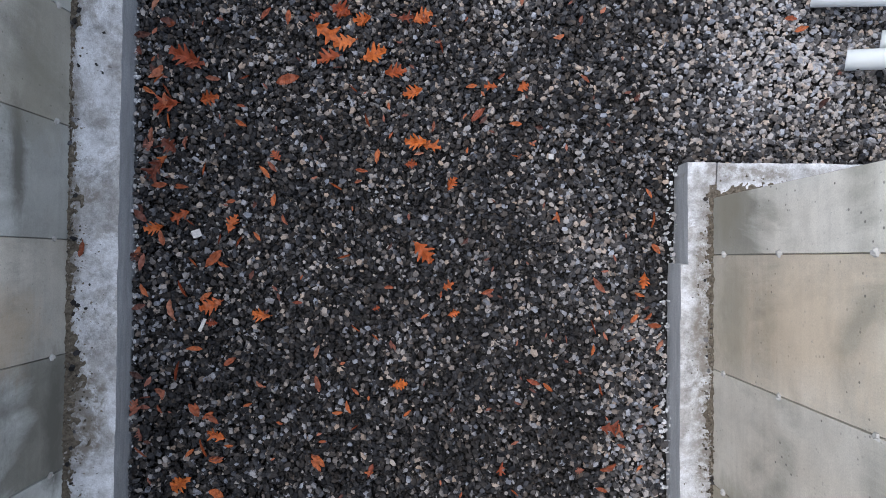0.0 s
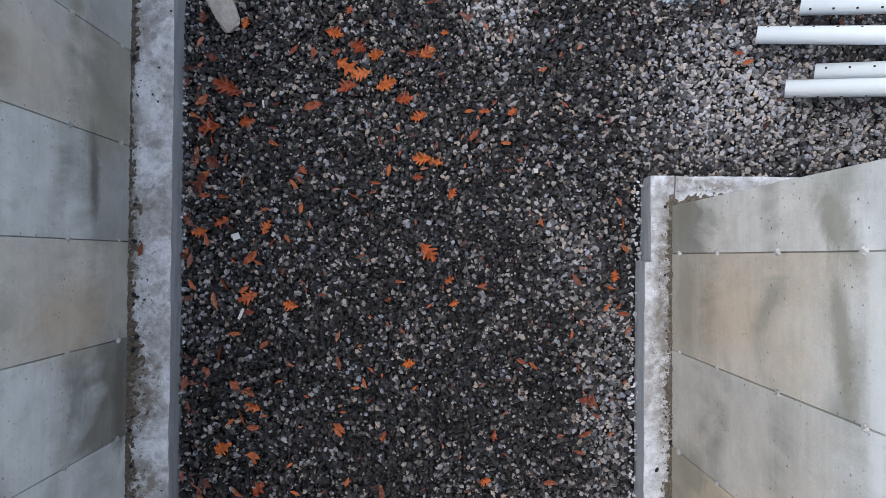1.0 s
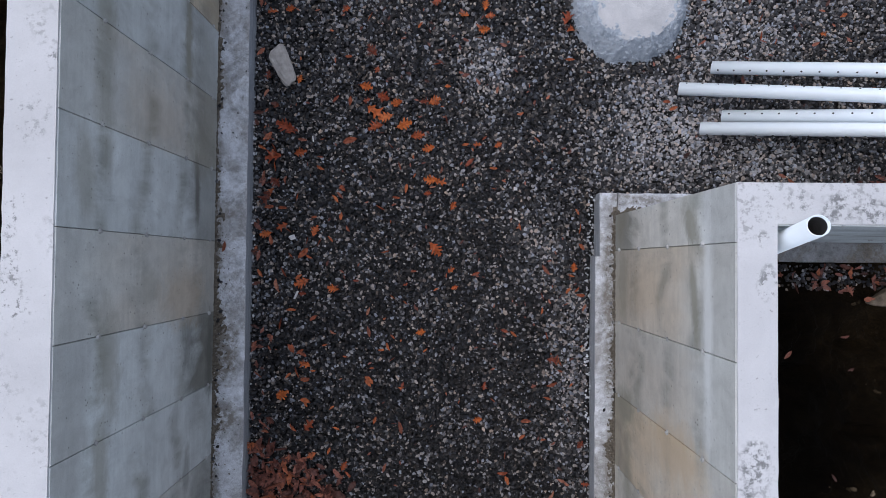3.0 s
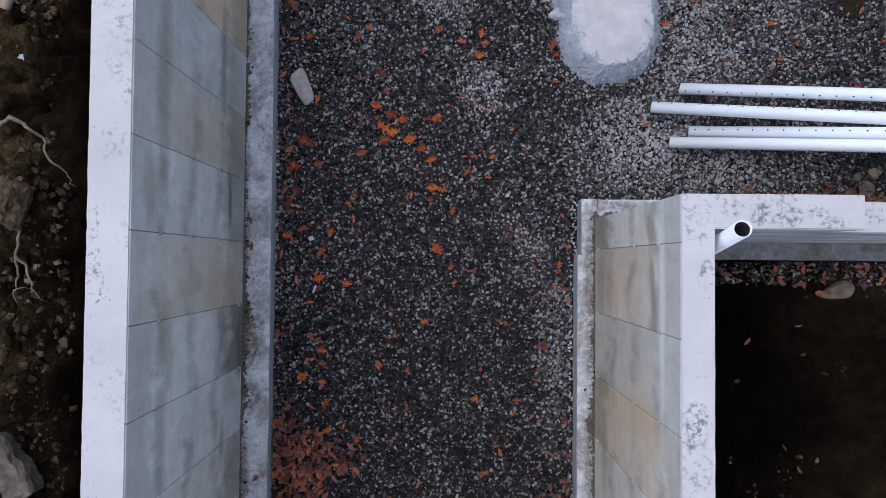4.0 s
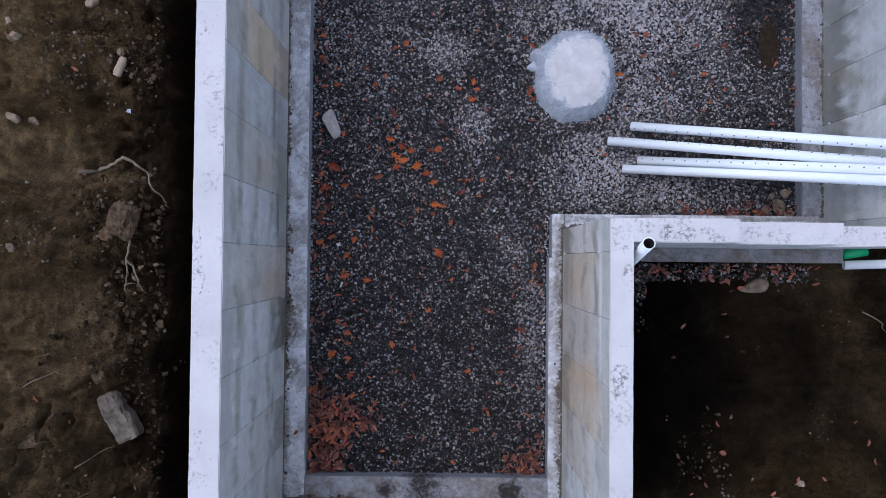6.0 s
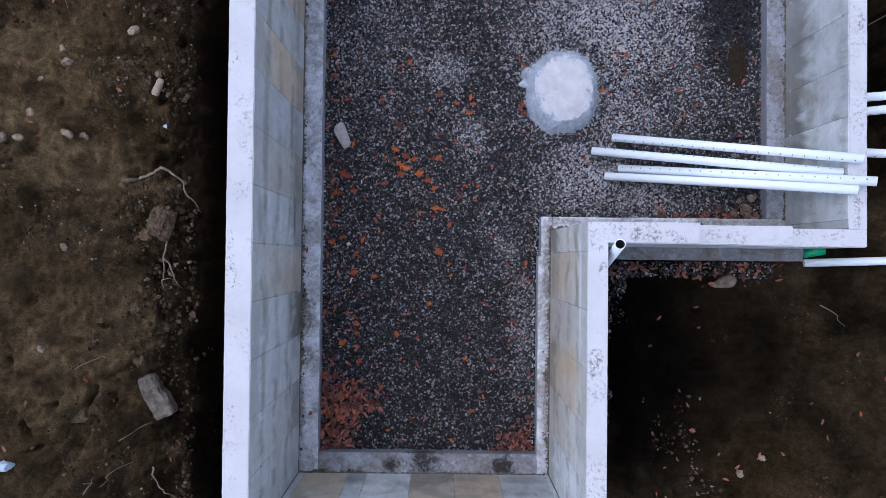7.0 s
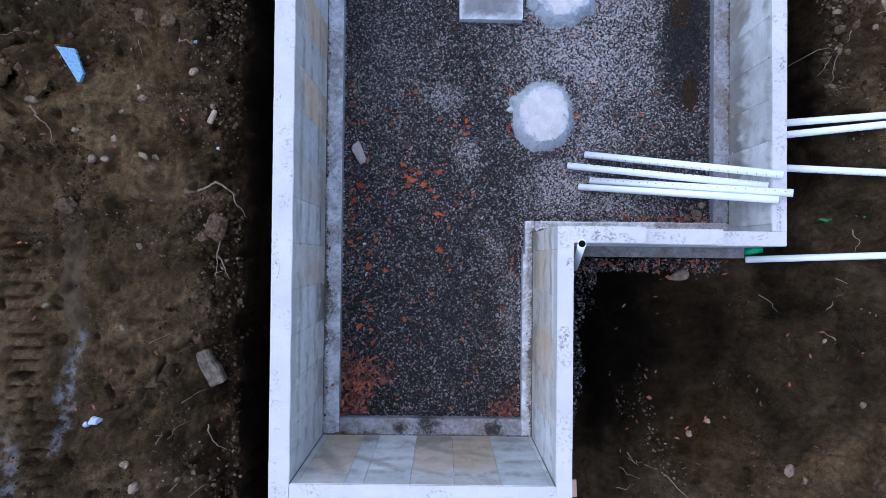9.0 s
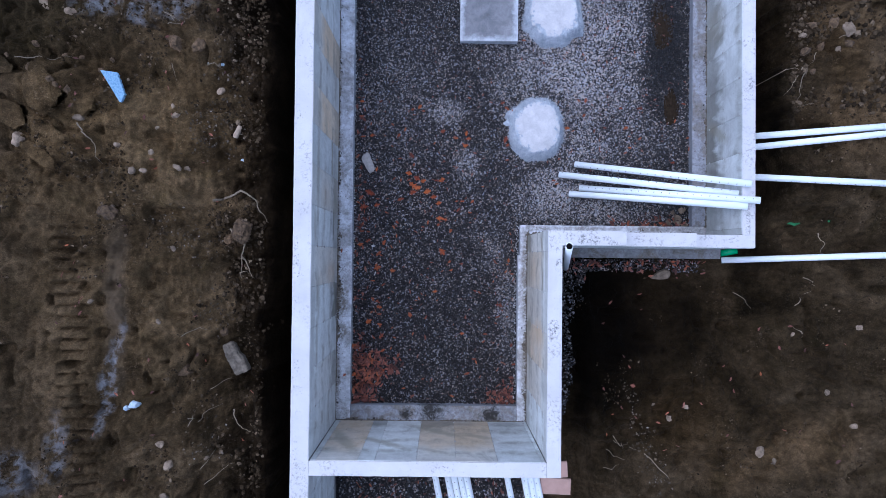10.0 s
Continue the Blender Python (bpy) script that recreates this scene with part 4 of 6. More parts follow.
stuff("gravel", *joined(stones(ROOM, 3150, 0.016, 0.040, 1), stones(ROOM, 850, 0.016, 0.036, 7, lift=-0.021, shape_of=octahedron)), GRAVEL, "dark grey crushed stone with paler dusty patches covering the floor", "gravel")
stuff("gravel_outside", *stones([(-1.6, 2.05, -4.2, -2.95)], 1500, 0.022, 0.05, 2), GRAVEL, "dark crushed stone beyond the south wall", "gravel")
stuff("gravel_strip", *stones([(2.06, 2.86, -3.6, 0.25), (2.8, 3.02, -1.5, 0.2), (2.3, 5.0, 0.02, 0.25)], 1300, 0.02, 0.045, 3, keep=lambda x, y: (y > 0.02) | (x < 2.82 + 0.10 * np.minimum(y, 0) + 0.13 * value_noise(x, y, 1.8, 71) + 0.09 * value_noise(x, y, 6, 72)), under=lambda x, y: ground_height(x, y) + 0.005), GRAVEL,
      "crushed stone spilled on soil beside the outer footing", "gravel")

# ---- walls ----
TIES = (1.87, 1.34, 0.77, 0.27)


def tie_mesh():
    bm = bmesh.new()
    bmesh.ops.create_cone(bm, cap_ends=True, segments=8, radius1=0.018, radius2=0.011, depth=0.012)
    for v in bm.verts:
        v.co += noise.noise_vector(v.co * 90) * 0.010
    me = bpy.data.meshes.new("tie")
    bm.to_mesh(me)
    bm.free()
    me.materials.append(TIE_END)
    return me


TIE = tie_mesh()


def panel_mesh(width, z0, z1):
    """One form panel's cast face, its edges rounded off; it looks along +x and is centred on y."""
    bm = bmesh.new()
    w = width / 2 - 0.0011
    prof = [(-0.004, -w), (0.007, -w + 0.003), (0.007, w - 0.003), (-0.004, w)]
    rows = [[bm.verts.new((px, py, z)) for px, py in prof] for z in np.linspace(z0, z1, 6)]
    for k, row in enumerate(rows[1:-1]):
        for v in row[1:3]:
            v.co.x += 0.0015 * math.sin(k * 2.1 + width * 9)
    for lo, hi in zip(rows, rows[1:]):
        for a in range(3):
            bm.faces.new((lo[a], lo[a + 1], hi[a + 1], hi[a]))
    bm.faces.new(rows[0][::-1])
    bm.faces.new(rows[-1])
    me = bpy.data.meshes.new("panel")
    bm.to_mesh(me)
    bm.free()
    me.materials.append(WALL)
    return me


def panelled(wall, turn, origin, cuts, z0, z1, ties=TIES, tans=(), damps=()):
    """Cast panels and tie ends on one face of a wall. cuts: the joints' places along the face; turn: degrees about z of the face's normal."""
    face = Matrix.Translation(origin) @ Matrix.Rotation(radians(turn), 4, "Z")
    made = {}
    for a, b in zip(cuts, cuts[1:]):
        key = round(b - a, 3)
        if key not in made:
            made[key] = panel_mesh(b - a, z0, z1)
        ob = piece("panel", made[key], wall, face @ Matrix.Translation((0, (a + b) / 2, 0)))
        ob.color = (next((w for c, w in tans if a < c < b), 0.06), next((w for c, w in damps if a < c < b), 0.12), 0, 1)
    for c in cuts[1:-1]:
        for z in ties:
            if z0 + 0.05 < z < z1 - 0.05:
                spin = Matrix.Rotation(radians(90), 4, "Y") @ Matrix.Rotation(c * 7 + z, 4, "Z")
                knob = piece("tie", TIE, wall, face @ Matrix.Translation((0.011, c, z + 0.012 * math.sin(c * 31))) @ spin)
                knob.color = (0.1, 0, 0, 1)


def wall(name, box, label, seed, z1=TOP, z0=-0.2):
    x0, x1, y0, y1 = box
    ob = part(name, cast_box(x0, x1, y0, y1, z0, z1 - 0.012, 0.6, 0.0, edge=0.0), JOINT)
    tagged(ob, label, "wall", kind="structure")
    part("wall_top", cast_box(x0 - 0.006, x1 + 0.006, y0, y1, z1 - 0.012, z1, 0.07, 0.0022, seed=seed, edge=0.004), CAP, ob, "pale trowelled concrete top with dark mould spots")
    return ob


def steps(first, last, start):
    """Joints every panel's width between first and last, one of them at start."""
    k = math.ceil((first - start) / PANEL + 0.15)
    out = [first]
    while start + k * PANEL < last - 0.08:
        out.append(start + k * PANEL)
        k += 1
    return out + [last]


TEXT = "grey cast concrete foundation wall with panel joints"
west = wall("wall_west", (WX0, WX1 - 0.012, -6.0, NORTH), TEXT + " and water streaks", 1)
panelled(west, 0, (WX1 - 0.007, 0, 0), steps(SY1, NORTH, 0.406), FOOT, TOP - 0.012, tans=((0.1, 0.45), (2.5, 1.0), (3.7, 1.0), (3.1, 0.25), (1.3, 0.4), (-1.7, 0.2)), damps=((-0.5, 0.85), (0.7, 0.55), (0.1, 0.4), (1.3, 0.45), (-1.7, 0.5), (2.5, 0.5), (3.7, 0.4)))
panelled(west, 0, (WX1 - 0.007, 0, 0), steps(-6.0, SY0, -3.9), FOOT, TOP - 0.012)
south = wall("wall_south", (WX1, JX0, SY0, SY1 - 0.012), TEXT + " and tan stains", 2)
panelled(south, 90, (0, SY1 - 0.007, 0), [-c for c in (1.79, 1.73, 1.096, 0.483, -0.10, -0.71, -0.96, -1.57, -1.655)], FOOT, TOP - 0.012, tans=((1.25, 1.0), (-0.2, 0.85), (-0.8, 1.0), (-0.4, 0.8), (0.4, 0.1)), damps=((0.8, 0.5), (-0.4, 0.6)))
inner = wall("wall_inner", (JX0 + 0.012, JX1, SY0, NY1), TEXT + ", stained tan", 3)
panelled(inner, 180, (JX0 + 0.007, 0, 0), [-c for c in reversed(steps(SY1, NY1, 0.356))], FOOT, TOP - 0.012, tans=((-0.1, 0.75), (0.55, 0.55), (1.2, 0.95), (-0.5, 0.4), (1.8, 0.5)), damps=((-0.5, 0.75), (1.2, 0.5), (-0.1, 0.35), (2.3, 0.4)))
step_a = wall("wall_step_high", (JX1, 2.95, NY0, NY1), TEXT + ", highest stretch beside the corner", 4)
step_b = wall("wall_step_middle", (2.95, 4.13, NY0, NY1 - 0.004), TEXT + ", stepped down", 5, 1.90)
step_c = wall("wall_step_low", (4.13, EX1, NY0, NY1 - 0.008), TEXT + ", lowest stretch", 6, LOW)
for ob, a, b, z in ((step_a, JX1, 2.95, TOP), (step_b, 2.95, 4.13, 1.90), (step_c, 4.13, EX1, LOW)):
    panelled(ob, -90, (0, NY0 + 0.001, 0), steps(a, b, 2.35), FOOT - 0.03, z - 0.014)
east = wall("wall_east", (EX0 + 0.012, EX1, NY1 - 0.008, NORTH), TEXT + " and dark damp streaks", 7, LOW)
panelled(east, 180, (EX0 + 0.007, 0, 0), [-c for c in reversed(steps(NY1, NORTH, 1.99))], FOOT, LOW - 0.012, damps=((-1.2, 0.5), (-1.7, 0.7), (-2.3, 0.8), (-2.9, 0.7), (-3.5, 0.6), (-4.1, 0.7), (-4.7, 0.6)))
north = wall("wall_north", (WX1, EX0, NORTH, NORTH + 0.25), TEXT, 8, LOW)


# ---- footings ----
def footing(box, z1, seed, label="rough concrete footing, stained, with gritty top", mat=None):
    x0, x1, y0, y1 = box
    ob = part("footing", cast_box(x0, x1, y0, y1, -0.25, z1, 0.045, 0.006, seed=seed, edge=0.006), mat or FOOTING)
    return tagged(ob, label, "footing", kind="structure")


footing((WX1 - 0.02, -1.395, SY1, 6.2), FOOT, 1)
footing((-1.394, 1.66, SY1 - 0.02, -2.435), FOOT - 0.002, 2, "darker grey concrete footing with black stains", DARK_FOOTING)
footing((1.625, JX0 + 0.02, SY1, 0.31), FOOT, 3)
footing((1.662, JX0 + 0.02, 0.285, 0.86), FOOT, 4)
footing((JX0 + 0.021, EX0 + 0.02, NY1 - 0.02, 0.858), FOOT - 0.002, 5)
footing((4.79, EX0 + 0.02, 0.857, 6.2), FOOT, 6, "darker grey concrete footing with stained edge", DARK_FOOTING)
footing((JX1 - 0.02, 5.34, 0.27, NY0 + 0.02), FOOT - 0.05, 7, "weathered outer concrete footing, chipped and muddy", OLD_FOOTING)
footing((JX1 - 0.02, JX1 + 0.12, -2.9, 0.268), FOOT - 0.10, 8, "outer concrete footing half buried in stone", OLD_FOOTING)
footing((-1.394, JX0, -3.20, SY0 + 0.02), FOOT - 0.02, 9)


def dirt_strip(a, b, side, wide, seed, bulges=()):
    """A thin uneven spread of dirt on a footing, along the foot of a wall from a to b; side: the way out from the wall."""
    a, b, side = Vector(a), Vector(b), Vector(side)
    n = int((b - a).length / 0.016)
    bm = bmesh.new()
    last = None
    for k in range(n + 1):
        q = a.lerp(b, k / n)
        w = wide * max(0.3, 0.95 + 1.5 * noise.noise(q * 1.4 + Vector((seed, 0, 0))) + 0.6 * noise.noise(q * 5 + Vector((0, seed, 0))))
        w += sum(more * math.exp(-((q.y - at) / half) ** 4) for at, half, more in bulges)
        row = []
        for j in range(9):
            f = j / 8
            p = q + side * w * f
            h = 0.011 - 0.024 * f + 0.012 * noise.noise(p * 11) + 0.013 * noise.noise(p * 33) + 0.014 * noise.noise(p * 80)
            row.append(bm.verts.new((p.x, p.y, FOOT + (h if j < 8 else -0.03))))
        if last:
            for j in range(8):
                bm.faces.new((last[j], last[j + 1], row[j + 1], row[j]))
        last = row
    return tagged(part("dirt_strip", bm, DIRT), "brown gritty dirt on the footing along the wall", "dirt", kind="structure")


dirt_strip((WX1 - 0.004, SY1 + 0.01, 0), (WX1 - 0.004, 0.40, 0), (1, 0, 0), 0.06, 1, ((-0.5, 0.27, 0.13), (-1.12, 0.14, 0.10)))
dirt_strip((WX1 - 0.004, 0.40, 0), (WX1 - 0.004, 6.1, 0), (1, 0, 0), 0.045, 6, ((0.62, 0.08, 0.08), (1.75, 0.2, 0.06)))
dirt_strip((JX0 + 0.004, SY1 + 0.01, 0), (JX0 + 0.004, NY1 + 0.03, 0), (-1, 0, 0), 0.10, 2)
dirt_strip((EX0 + 0.004, 0.84, 0), (EX0 + 0.004, 6.1, 0), (-1, 0, 0), 0.05, 3)
dirt_strip((WX1 + 0.02, SY1 - 0.004, 0), (JX0 - 0.02, SY1 - 0.004, 0), (0, 1, 0), 0.05, 4)
dirt_strip((JX0 - 0.02, NY1 - 0.002, 0), (4.9, NY1 - 0.002, 0), (0, 1, 0), 0.12, 5)

def grains(a, b, side, wide, n, seed):
    """Loose dirt grains and chips along the foot of a wall, thinning out from it."""
    rng = np.random.RandomState(seed)
    t, out = rng.rand(n, 1), rng.exponential(wide, (n, 1))
    xy = np.array(a) * (1 - t) + np.array(b) * t + np.array(side) * np.minimum(out, 0.2)
    return stones([], 0, 0.004, 0.014, seed, lift=FOOT + 0.003, extra=xy)


GRIT = leaf_material("dirt_grains", [(0.0, (0.07, 0.057, 0.042)), (0.6, (0.16, 0.135, 0.105)), (0.9, (0.28, 0.25, 0.21)), (1.0, (0.50, 0.49, 0.48))], True)
GRIT.node_tree.nodes["Principled BSDF"].inputs["Roughness"].default_value = 0.95
stuff("dirt_grains", *joined(grains((WX1, -2.7), (WX1, 0.5), (1, 0), 0.04, 1500, 91), grains((WX1, 0.5), (WX1, 5.5), (1, 0), 0.015, 900, 92)), GRIT, "loose brown dirt grains along the foot of the west wall", "dirt")
stuff("dirt_grains", *joined(grains((JX0, -2.7), (JX0, NY1), (-1, 0), 0.022, 1200, 93), grains((JX0 - 0.02, NY1), (3.6, NY1), (0, 1), 0.025, 700, 94)), GRIT, "loose brown dirt grains along the foot of the inner wall", "dirt")

# ---- things in the room ----
def drilled_mesh():
    bm = bmesh.new()
    tube(bm, (0, 0, -0.003), (0, 0, 0.0), 0.0075, 0, 10)
    me = bpy.data.meshes.new("hole")
    bm.to_mesh(me)
    bm.free()
    me.materials.append(HOLE)
    return me


DRILLED = drilled_mesh()


def perforated_pipe(name, a, b, label, hole_turn=40, r=0.056):
    """A white drain pipe, open at both ends, with a row of holes on each side."""
    a, b = Vector(a), Vector(b)
    thing = empty(name, Matrix.Translation(a))
    d = b - a
    bm = bmesh.new()
    tube(bm, (0, 0, 0), d, r, r - 0.006, 24)
    part("tube", bm, PVC, thing)
    n = d.normalized()
    side = n.cross(Vector((0, 0, 1))).normalized()
    up = side.cross(n)
    k = 0.06
    while k < d.length - 0.04:
        o = side * math.cos(radians(hole_turn)) + up * math.sin(radians(hole_turn))
        spin = o.to_track_quat("Z", "Y").to_matrix().to_4x4()
        # a dark disc on the surface stands for the shaded hole
        piece("hole", DRILLED, thing, Matrix.Translation(n * k + o * (r + 0.0003)) @ spin)
        k += 0.127
    return tagged(thing, label, "pipe", "white drain pipes")


LEAN = "white perforated plastic drain pipe leaning on the east wall"
perforated_pipe("drain_pipe", (2.676, 1.986, 0.07), (5.14, 1.462, 1.575), LEAN, 47)
perforated_pipe("drain_pipe", (2.386, 1.796, 0.07), (5.035, 1.325, 1.37), LEAN, 132)
perforated_pipe("drain_pipe", (2.761, 1.549, 0.08), (5.25, 1.195, 1.63), LEAN, 99)
perforated_pipe("drain_pipe", (2.575, 1.443, 0.07), (5.09, 1.105, 1.55), LEAN, 5)

def mound(name, cx, cy, rx, ry, h, seed, label, sides, tail=None):
    """A poured pad: a trowelled top that runs out raggedly into a steep rim of rough spilt concrete, its outline cornered."""
    thing = empty(name, Matrix.Translation((cx, cy, 0)))
    segs, n = 168, 26

    def outline(a):
        flat = min(1.0 / max(math.cos(a - b), 0.3) * reach for b, reach in sides)
        r = min(flat, 1.06) + 0.035 * noise.noise(Vector((math.cos(a) * 3, math.sin(a) * 3, seed))) + 0.02 * noise.noise(Vector((math.cos(a) * 11, math.sin(a) * 11, seed)))
        if tail:
            r += tail[1] * math.exp(-((a - tail[0] + math.pi) % (2 * math.pi) - math.pi) ** 2 / 0.022)
        return r

    edge = [outline(2 * math.pi * k / segs) for k in range(segs)]

    def rise(f):
        return h * min(1.0, 1.12 * math.sin(min(1.0, f * 1.5) * math.pi / 2) ** 0.8)

    bm = bmesh.new()
    last = None
    for i in range(n):
        f = i / (n - 1)
        rr = 1.03 - 0.62 * f
        row = []
        for k in range(segs):
            a = 2 * math.pi * k / segs
            q = Vector((rx * rr * edge[k] * math.cos(a), ry * rr * edge[k] * math.sin(a), rise(f) - 0.05 * (1 - f) ** 3))
            lump = noise.noise(q * 8 + Vector((seed, 0, 0))) * 0.022 + noise.noise(q * 21) * 0.020 + noise.noise(q * 46) * 0.014 + noise.noise(q * 90) * 0.007
            q.z += lump * (1 - 0.75 * f)
            row.append(bm.verts.new(q))
        if last:
            for k in range(segs):
                bm.faces.new((last[k], last[(k + 1) % segs], row[(k + 1) % segs], row[k]))
        last = row
    bm.faces.new(last)
    part("rim", bm, RUBBLE, thing, "lumpy blue-grey spilt concrete")
    rng = np.random.RandomState(int(seed * 10))
    pick, f = rng.randint(0, segs, 1500), rng.rand(1500) * 0.6
    r = (1.04 - 0.62 * f) * np.array(edge)[pick]
    a = 2 * np.pi * pick / segs
    ring = np.stack((rx * r * np.cos(a), ry * r * np.sin(a)), -1)
    crumbs = stones([], 0, 0.006, 0.026, int(seed * 7), extra=ring, under=lambda x, y: np.array([rise(v) for v in f]) - 0.012)
    tagged(new("crumbled_rim", raw_mesh("crumbled_rim", *crumbs, RUBBLE)), "crumbled concrete lumps on the rim", kind="stuff").parent = thing
    bm = bmesh.new()
    c0 = bm.verts.new((0, 0, h + 0.020))
    rows = []
    for rr in (0.15, 0.3, 0.45, 0.56, 0.66, 0.76):
        row = []
        for k in range(segs):
            a = 2 * math.pi * k / segs
            c, s = math.cos(a), math.sin(a)
            w = rr * (0.6 + 0.4 * edge[k]) * (1 + 0.05 * noise.noise(Vector((c * 4, s * 4, seed + 2))))
            row.append(bm.verts.new((rx * w * c, ry * w * s, h + 0.020 - 0.030 * (rr / 0.76) ** 3 + 0.006 * noise.noise(Vector((c * rr * 7, s * rr * 7, seed))))))
        rows.append(row)
    for k in range(segs):
        j = (k + 1) % segs
        f = bm.faces.new((c0, rows[0][k], rows[0][j]))
        f.smooth = True
        for lo, hi in zip(rows, rows[1:]):
            f = bm.faces.new((lo[k], hi[k], hi[j], lo[j]))
            f.smooth = True
    part("pad_top", bm, PAD, thing, "smooth whitish trowelled top")
    return tagged(thing, label, "concrete pad", "poured pads")


mound("concrete_pad", 1.96, 2.64, 0.54, 0.60, 0.20, 3.1, "round whitish poured concrete pad with a lumpy rim on gravel",
      [(0.05, 0.95), (0.6, 1.0), (1.1, 1.0), (1.6, 0.98), (2.2, 0.97), (3.1, 0.94), (3.6, 0.99), (4.1, 1.0), (4.75, 0.98), (5.3, 1.0), (5.8, 0.99)], (2.76, 0.16))
mound("concrete_pad", 2.24, 4.74, 0.57, 0.58, 0.20, 8.4, "round whitish poured concrete pad beside a square slab",
      [(0.2, 0.97), (1.1, 0.95), (2.0, 0.97), (3.0, 0.93), (3.9, 0.96), (4.75, 0.98), (5.5, 1.0)], (5.75, 0.14))
slab = part("concrete_slab", cast_box(0.535, 1.60, 4.22, 5.35, -0.03, 0.15, 0.08, 0.003, seed=4, edge=0.008), SLAB)
tagged(slab, "square smooth grey concrete slab lying on gravel", "slab")
bm = bmesh.new()
bmesh.ops.create_icosphere(bm, subdivisions=4, radius=1.0)
for v in bm.verts:
    q = Vector(tuple(math.copysign(abs(c) ** 0.45, c) for c in v.co))
    wide = 0.078 + 0.012 * q.y
    v.co = Vector((q.x * wide, q.y * 0.175 + 0.02 * q.x, q.z * 0.03)) + noise.noise_vector(q * 2.2) * 0.011 + noise.noise_vector(q * 9) * 0.003
flat = part("stone_slab", bm, FLAGSTONE)
flat.matrix_basis = pose(-1.13, 1.98, 0.035, 0, 0, 26)
tagged(flat, "long pale flat stone lying on gravel", "stone")

# a pipe standing in the yard's corner
stub = empty("standpipe", Matrix.Translation((2.55, 0.08, -0.1)))
bm = bmesh.new()
tube(bm, (0, 0, 0), (-0.49, 0.348, 2.62), 0.053, 0.046, 24)
part("tube", bm, PVC, stub)
# near-black lining added inside the tube, painting the shade of its hollow
bm = bmesh.new()
tube(bm, (-0.01, 0.007, 0.05), (-0.4868, 0.3457, 2.603), 0.0455, 0.044, 24)
part("bore_shade", bm, HOLE, stub, "dark lining that stands for the shade inside the pipe")
tagged(stub, "white plastic pipe leaning upright in the wall corner", "pipe")


def plain_pipe(name, a, b, label, mat=None, r=0.056, group=""):
    a, b = Vector(a), Vector(b)
    thing = empty(name, Matrix.Translation(a))
    bm = bmesh.new()
    tube(bm, (0, 0, 0), b - a, r, r - 0.006, 24)
    part("tube", bm, mat or PVC, thing)
    return tagged(thing, label, "pipe", group)


# ---- pipes outside ----
OUT = "white perforated drain pipe lying from the bank into the trench"
perforated_pipe("drain_pipe", (5.380, 2.383, 0.686), (8.350, 2.583, 1.006), OUT, 150)
perforated_pipe("drain_pipe", (5.380, 2.192, 0.654), (8.350, 2.468, 1.070), OUT, 20)
perforated_pipe("drain_pipe", (5.380, 1.697, 0.749), (8.350, 1.529, 1.071), OUT, 28)
plain_pipe("drain_pipe", (5.396, 0.248, 0.020), (8.350, 0.386, 0.933), "white plastic drain pipe lying on soil beside the corner", None, 0.056, "white drain pipes")
plain_pipe("green_pipe", (5.36, 0.375, 0.03), (5.64, 0.425, 0.08), "short bright green plastic pipe end on the ground", GREEN, 0.06)
BUNDLE = "white perforated drain pipe lying on stone beyond the south wall"
for k, (x, z) in enumerate(((0.10, 0.09), (0.33, 0.09), (0.45, 0.09), (0.565, 0.09), (0.68, 0.09), (1.42, 0.09), (1.72, 0.09), (1.84, 0.09), (1.95, 0.09))):
    perforated_pipe("drain_pipe", (x - 0.05, -3.23 - 0.02 * (k % 3), z), (x + 0.57, -6.2 - 0.03 * (k % 2), z), BUNDLE, 70 + 9 * (k % 4))
for k, (x, y, turn) in enumerate(((2.30, -3.62, 3), (2.36, -3.92, -2))):
    b = part("board", cast_box(-0.28, 0.28, -0.145, 0.145, 0, 0.05, 0.14, 0.002, seed=k, edge=0.004), CARD)
    b.matrix_basis = pose(x, y, 0.0, 0, 0, turn)
    tagged(b, "flat pinkish rigid board lying on the ground", "board", "pink boards")


# ---- stones, roots and rubbish ----
def rock(x, y, size, seed, flat=0.6, mat=None, name="rock", label="rough grey-brown field stone half sunk in soil", z=None):
    bm = bmesh.new()
    bmesh.ops.create_icosphere(bm, subdivisions=4 if size > 0.25 else 3, radius=0.5)
    off = Vector((seed * 3.7, seed * 1.3, seed * 2.1))
    rng = random.Random(int(seed * 13))
    planes = [(Vector((rng.gauss(0, 1), rng.gauss(0, 1), rng.gauss(0.2, 0.7))).normalized(), rng.uniform(0.62, 0.86)) for _ in range(11)]
    for v in bm.verts:
        n = v.co.normalized()
        for way, reach in planes:
            n = n - way * max(0.0, n.dot(way) - reach) * 0.9
        cut = max(min(noise.noise(n * 1.3 + off), 0.12), -0.3) * 0.5 + noise.noise(n * 2.6 + off) * 0.10 + noise.noise(n * 7 + off) * (0.05 if mat is None else 0.13) + noise.noise(n * 17 + off) * (0.03 if mat is None else 0.08)
        v.co = n * (0.5 + cut * 0.5) * size
        v.co.z *= flat
        v.co.y *= 0.72
    ob = part(name, bm, mat or ROCK)
    base = float(ground_height(x, y)) if z is None else z
    ob.matrix_basis = pose(x, y, base + (0.04 if mat is None else 0.06) * size, 0, 0, seed * 77 % 360)
    return tagged(ob, label, "stone", "stones on the soil")


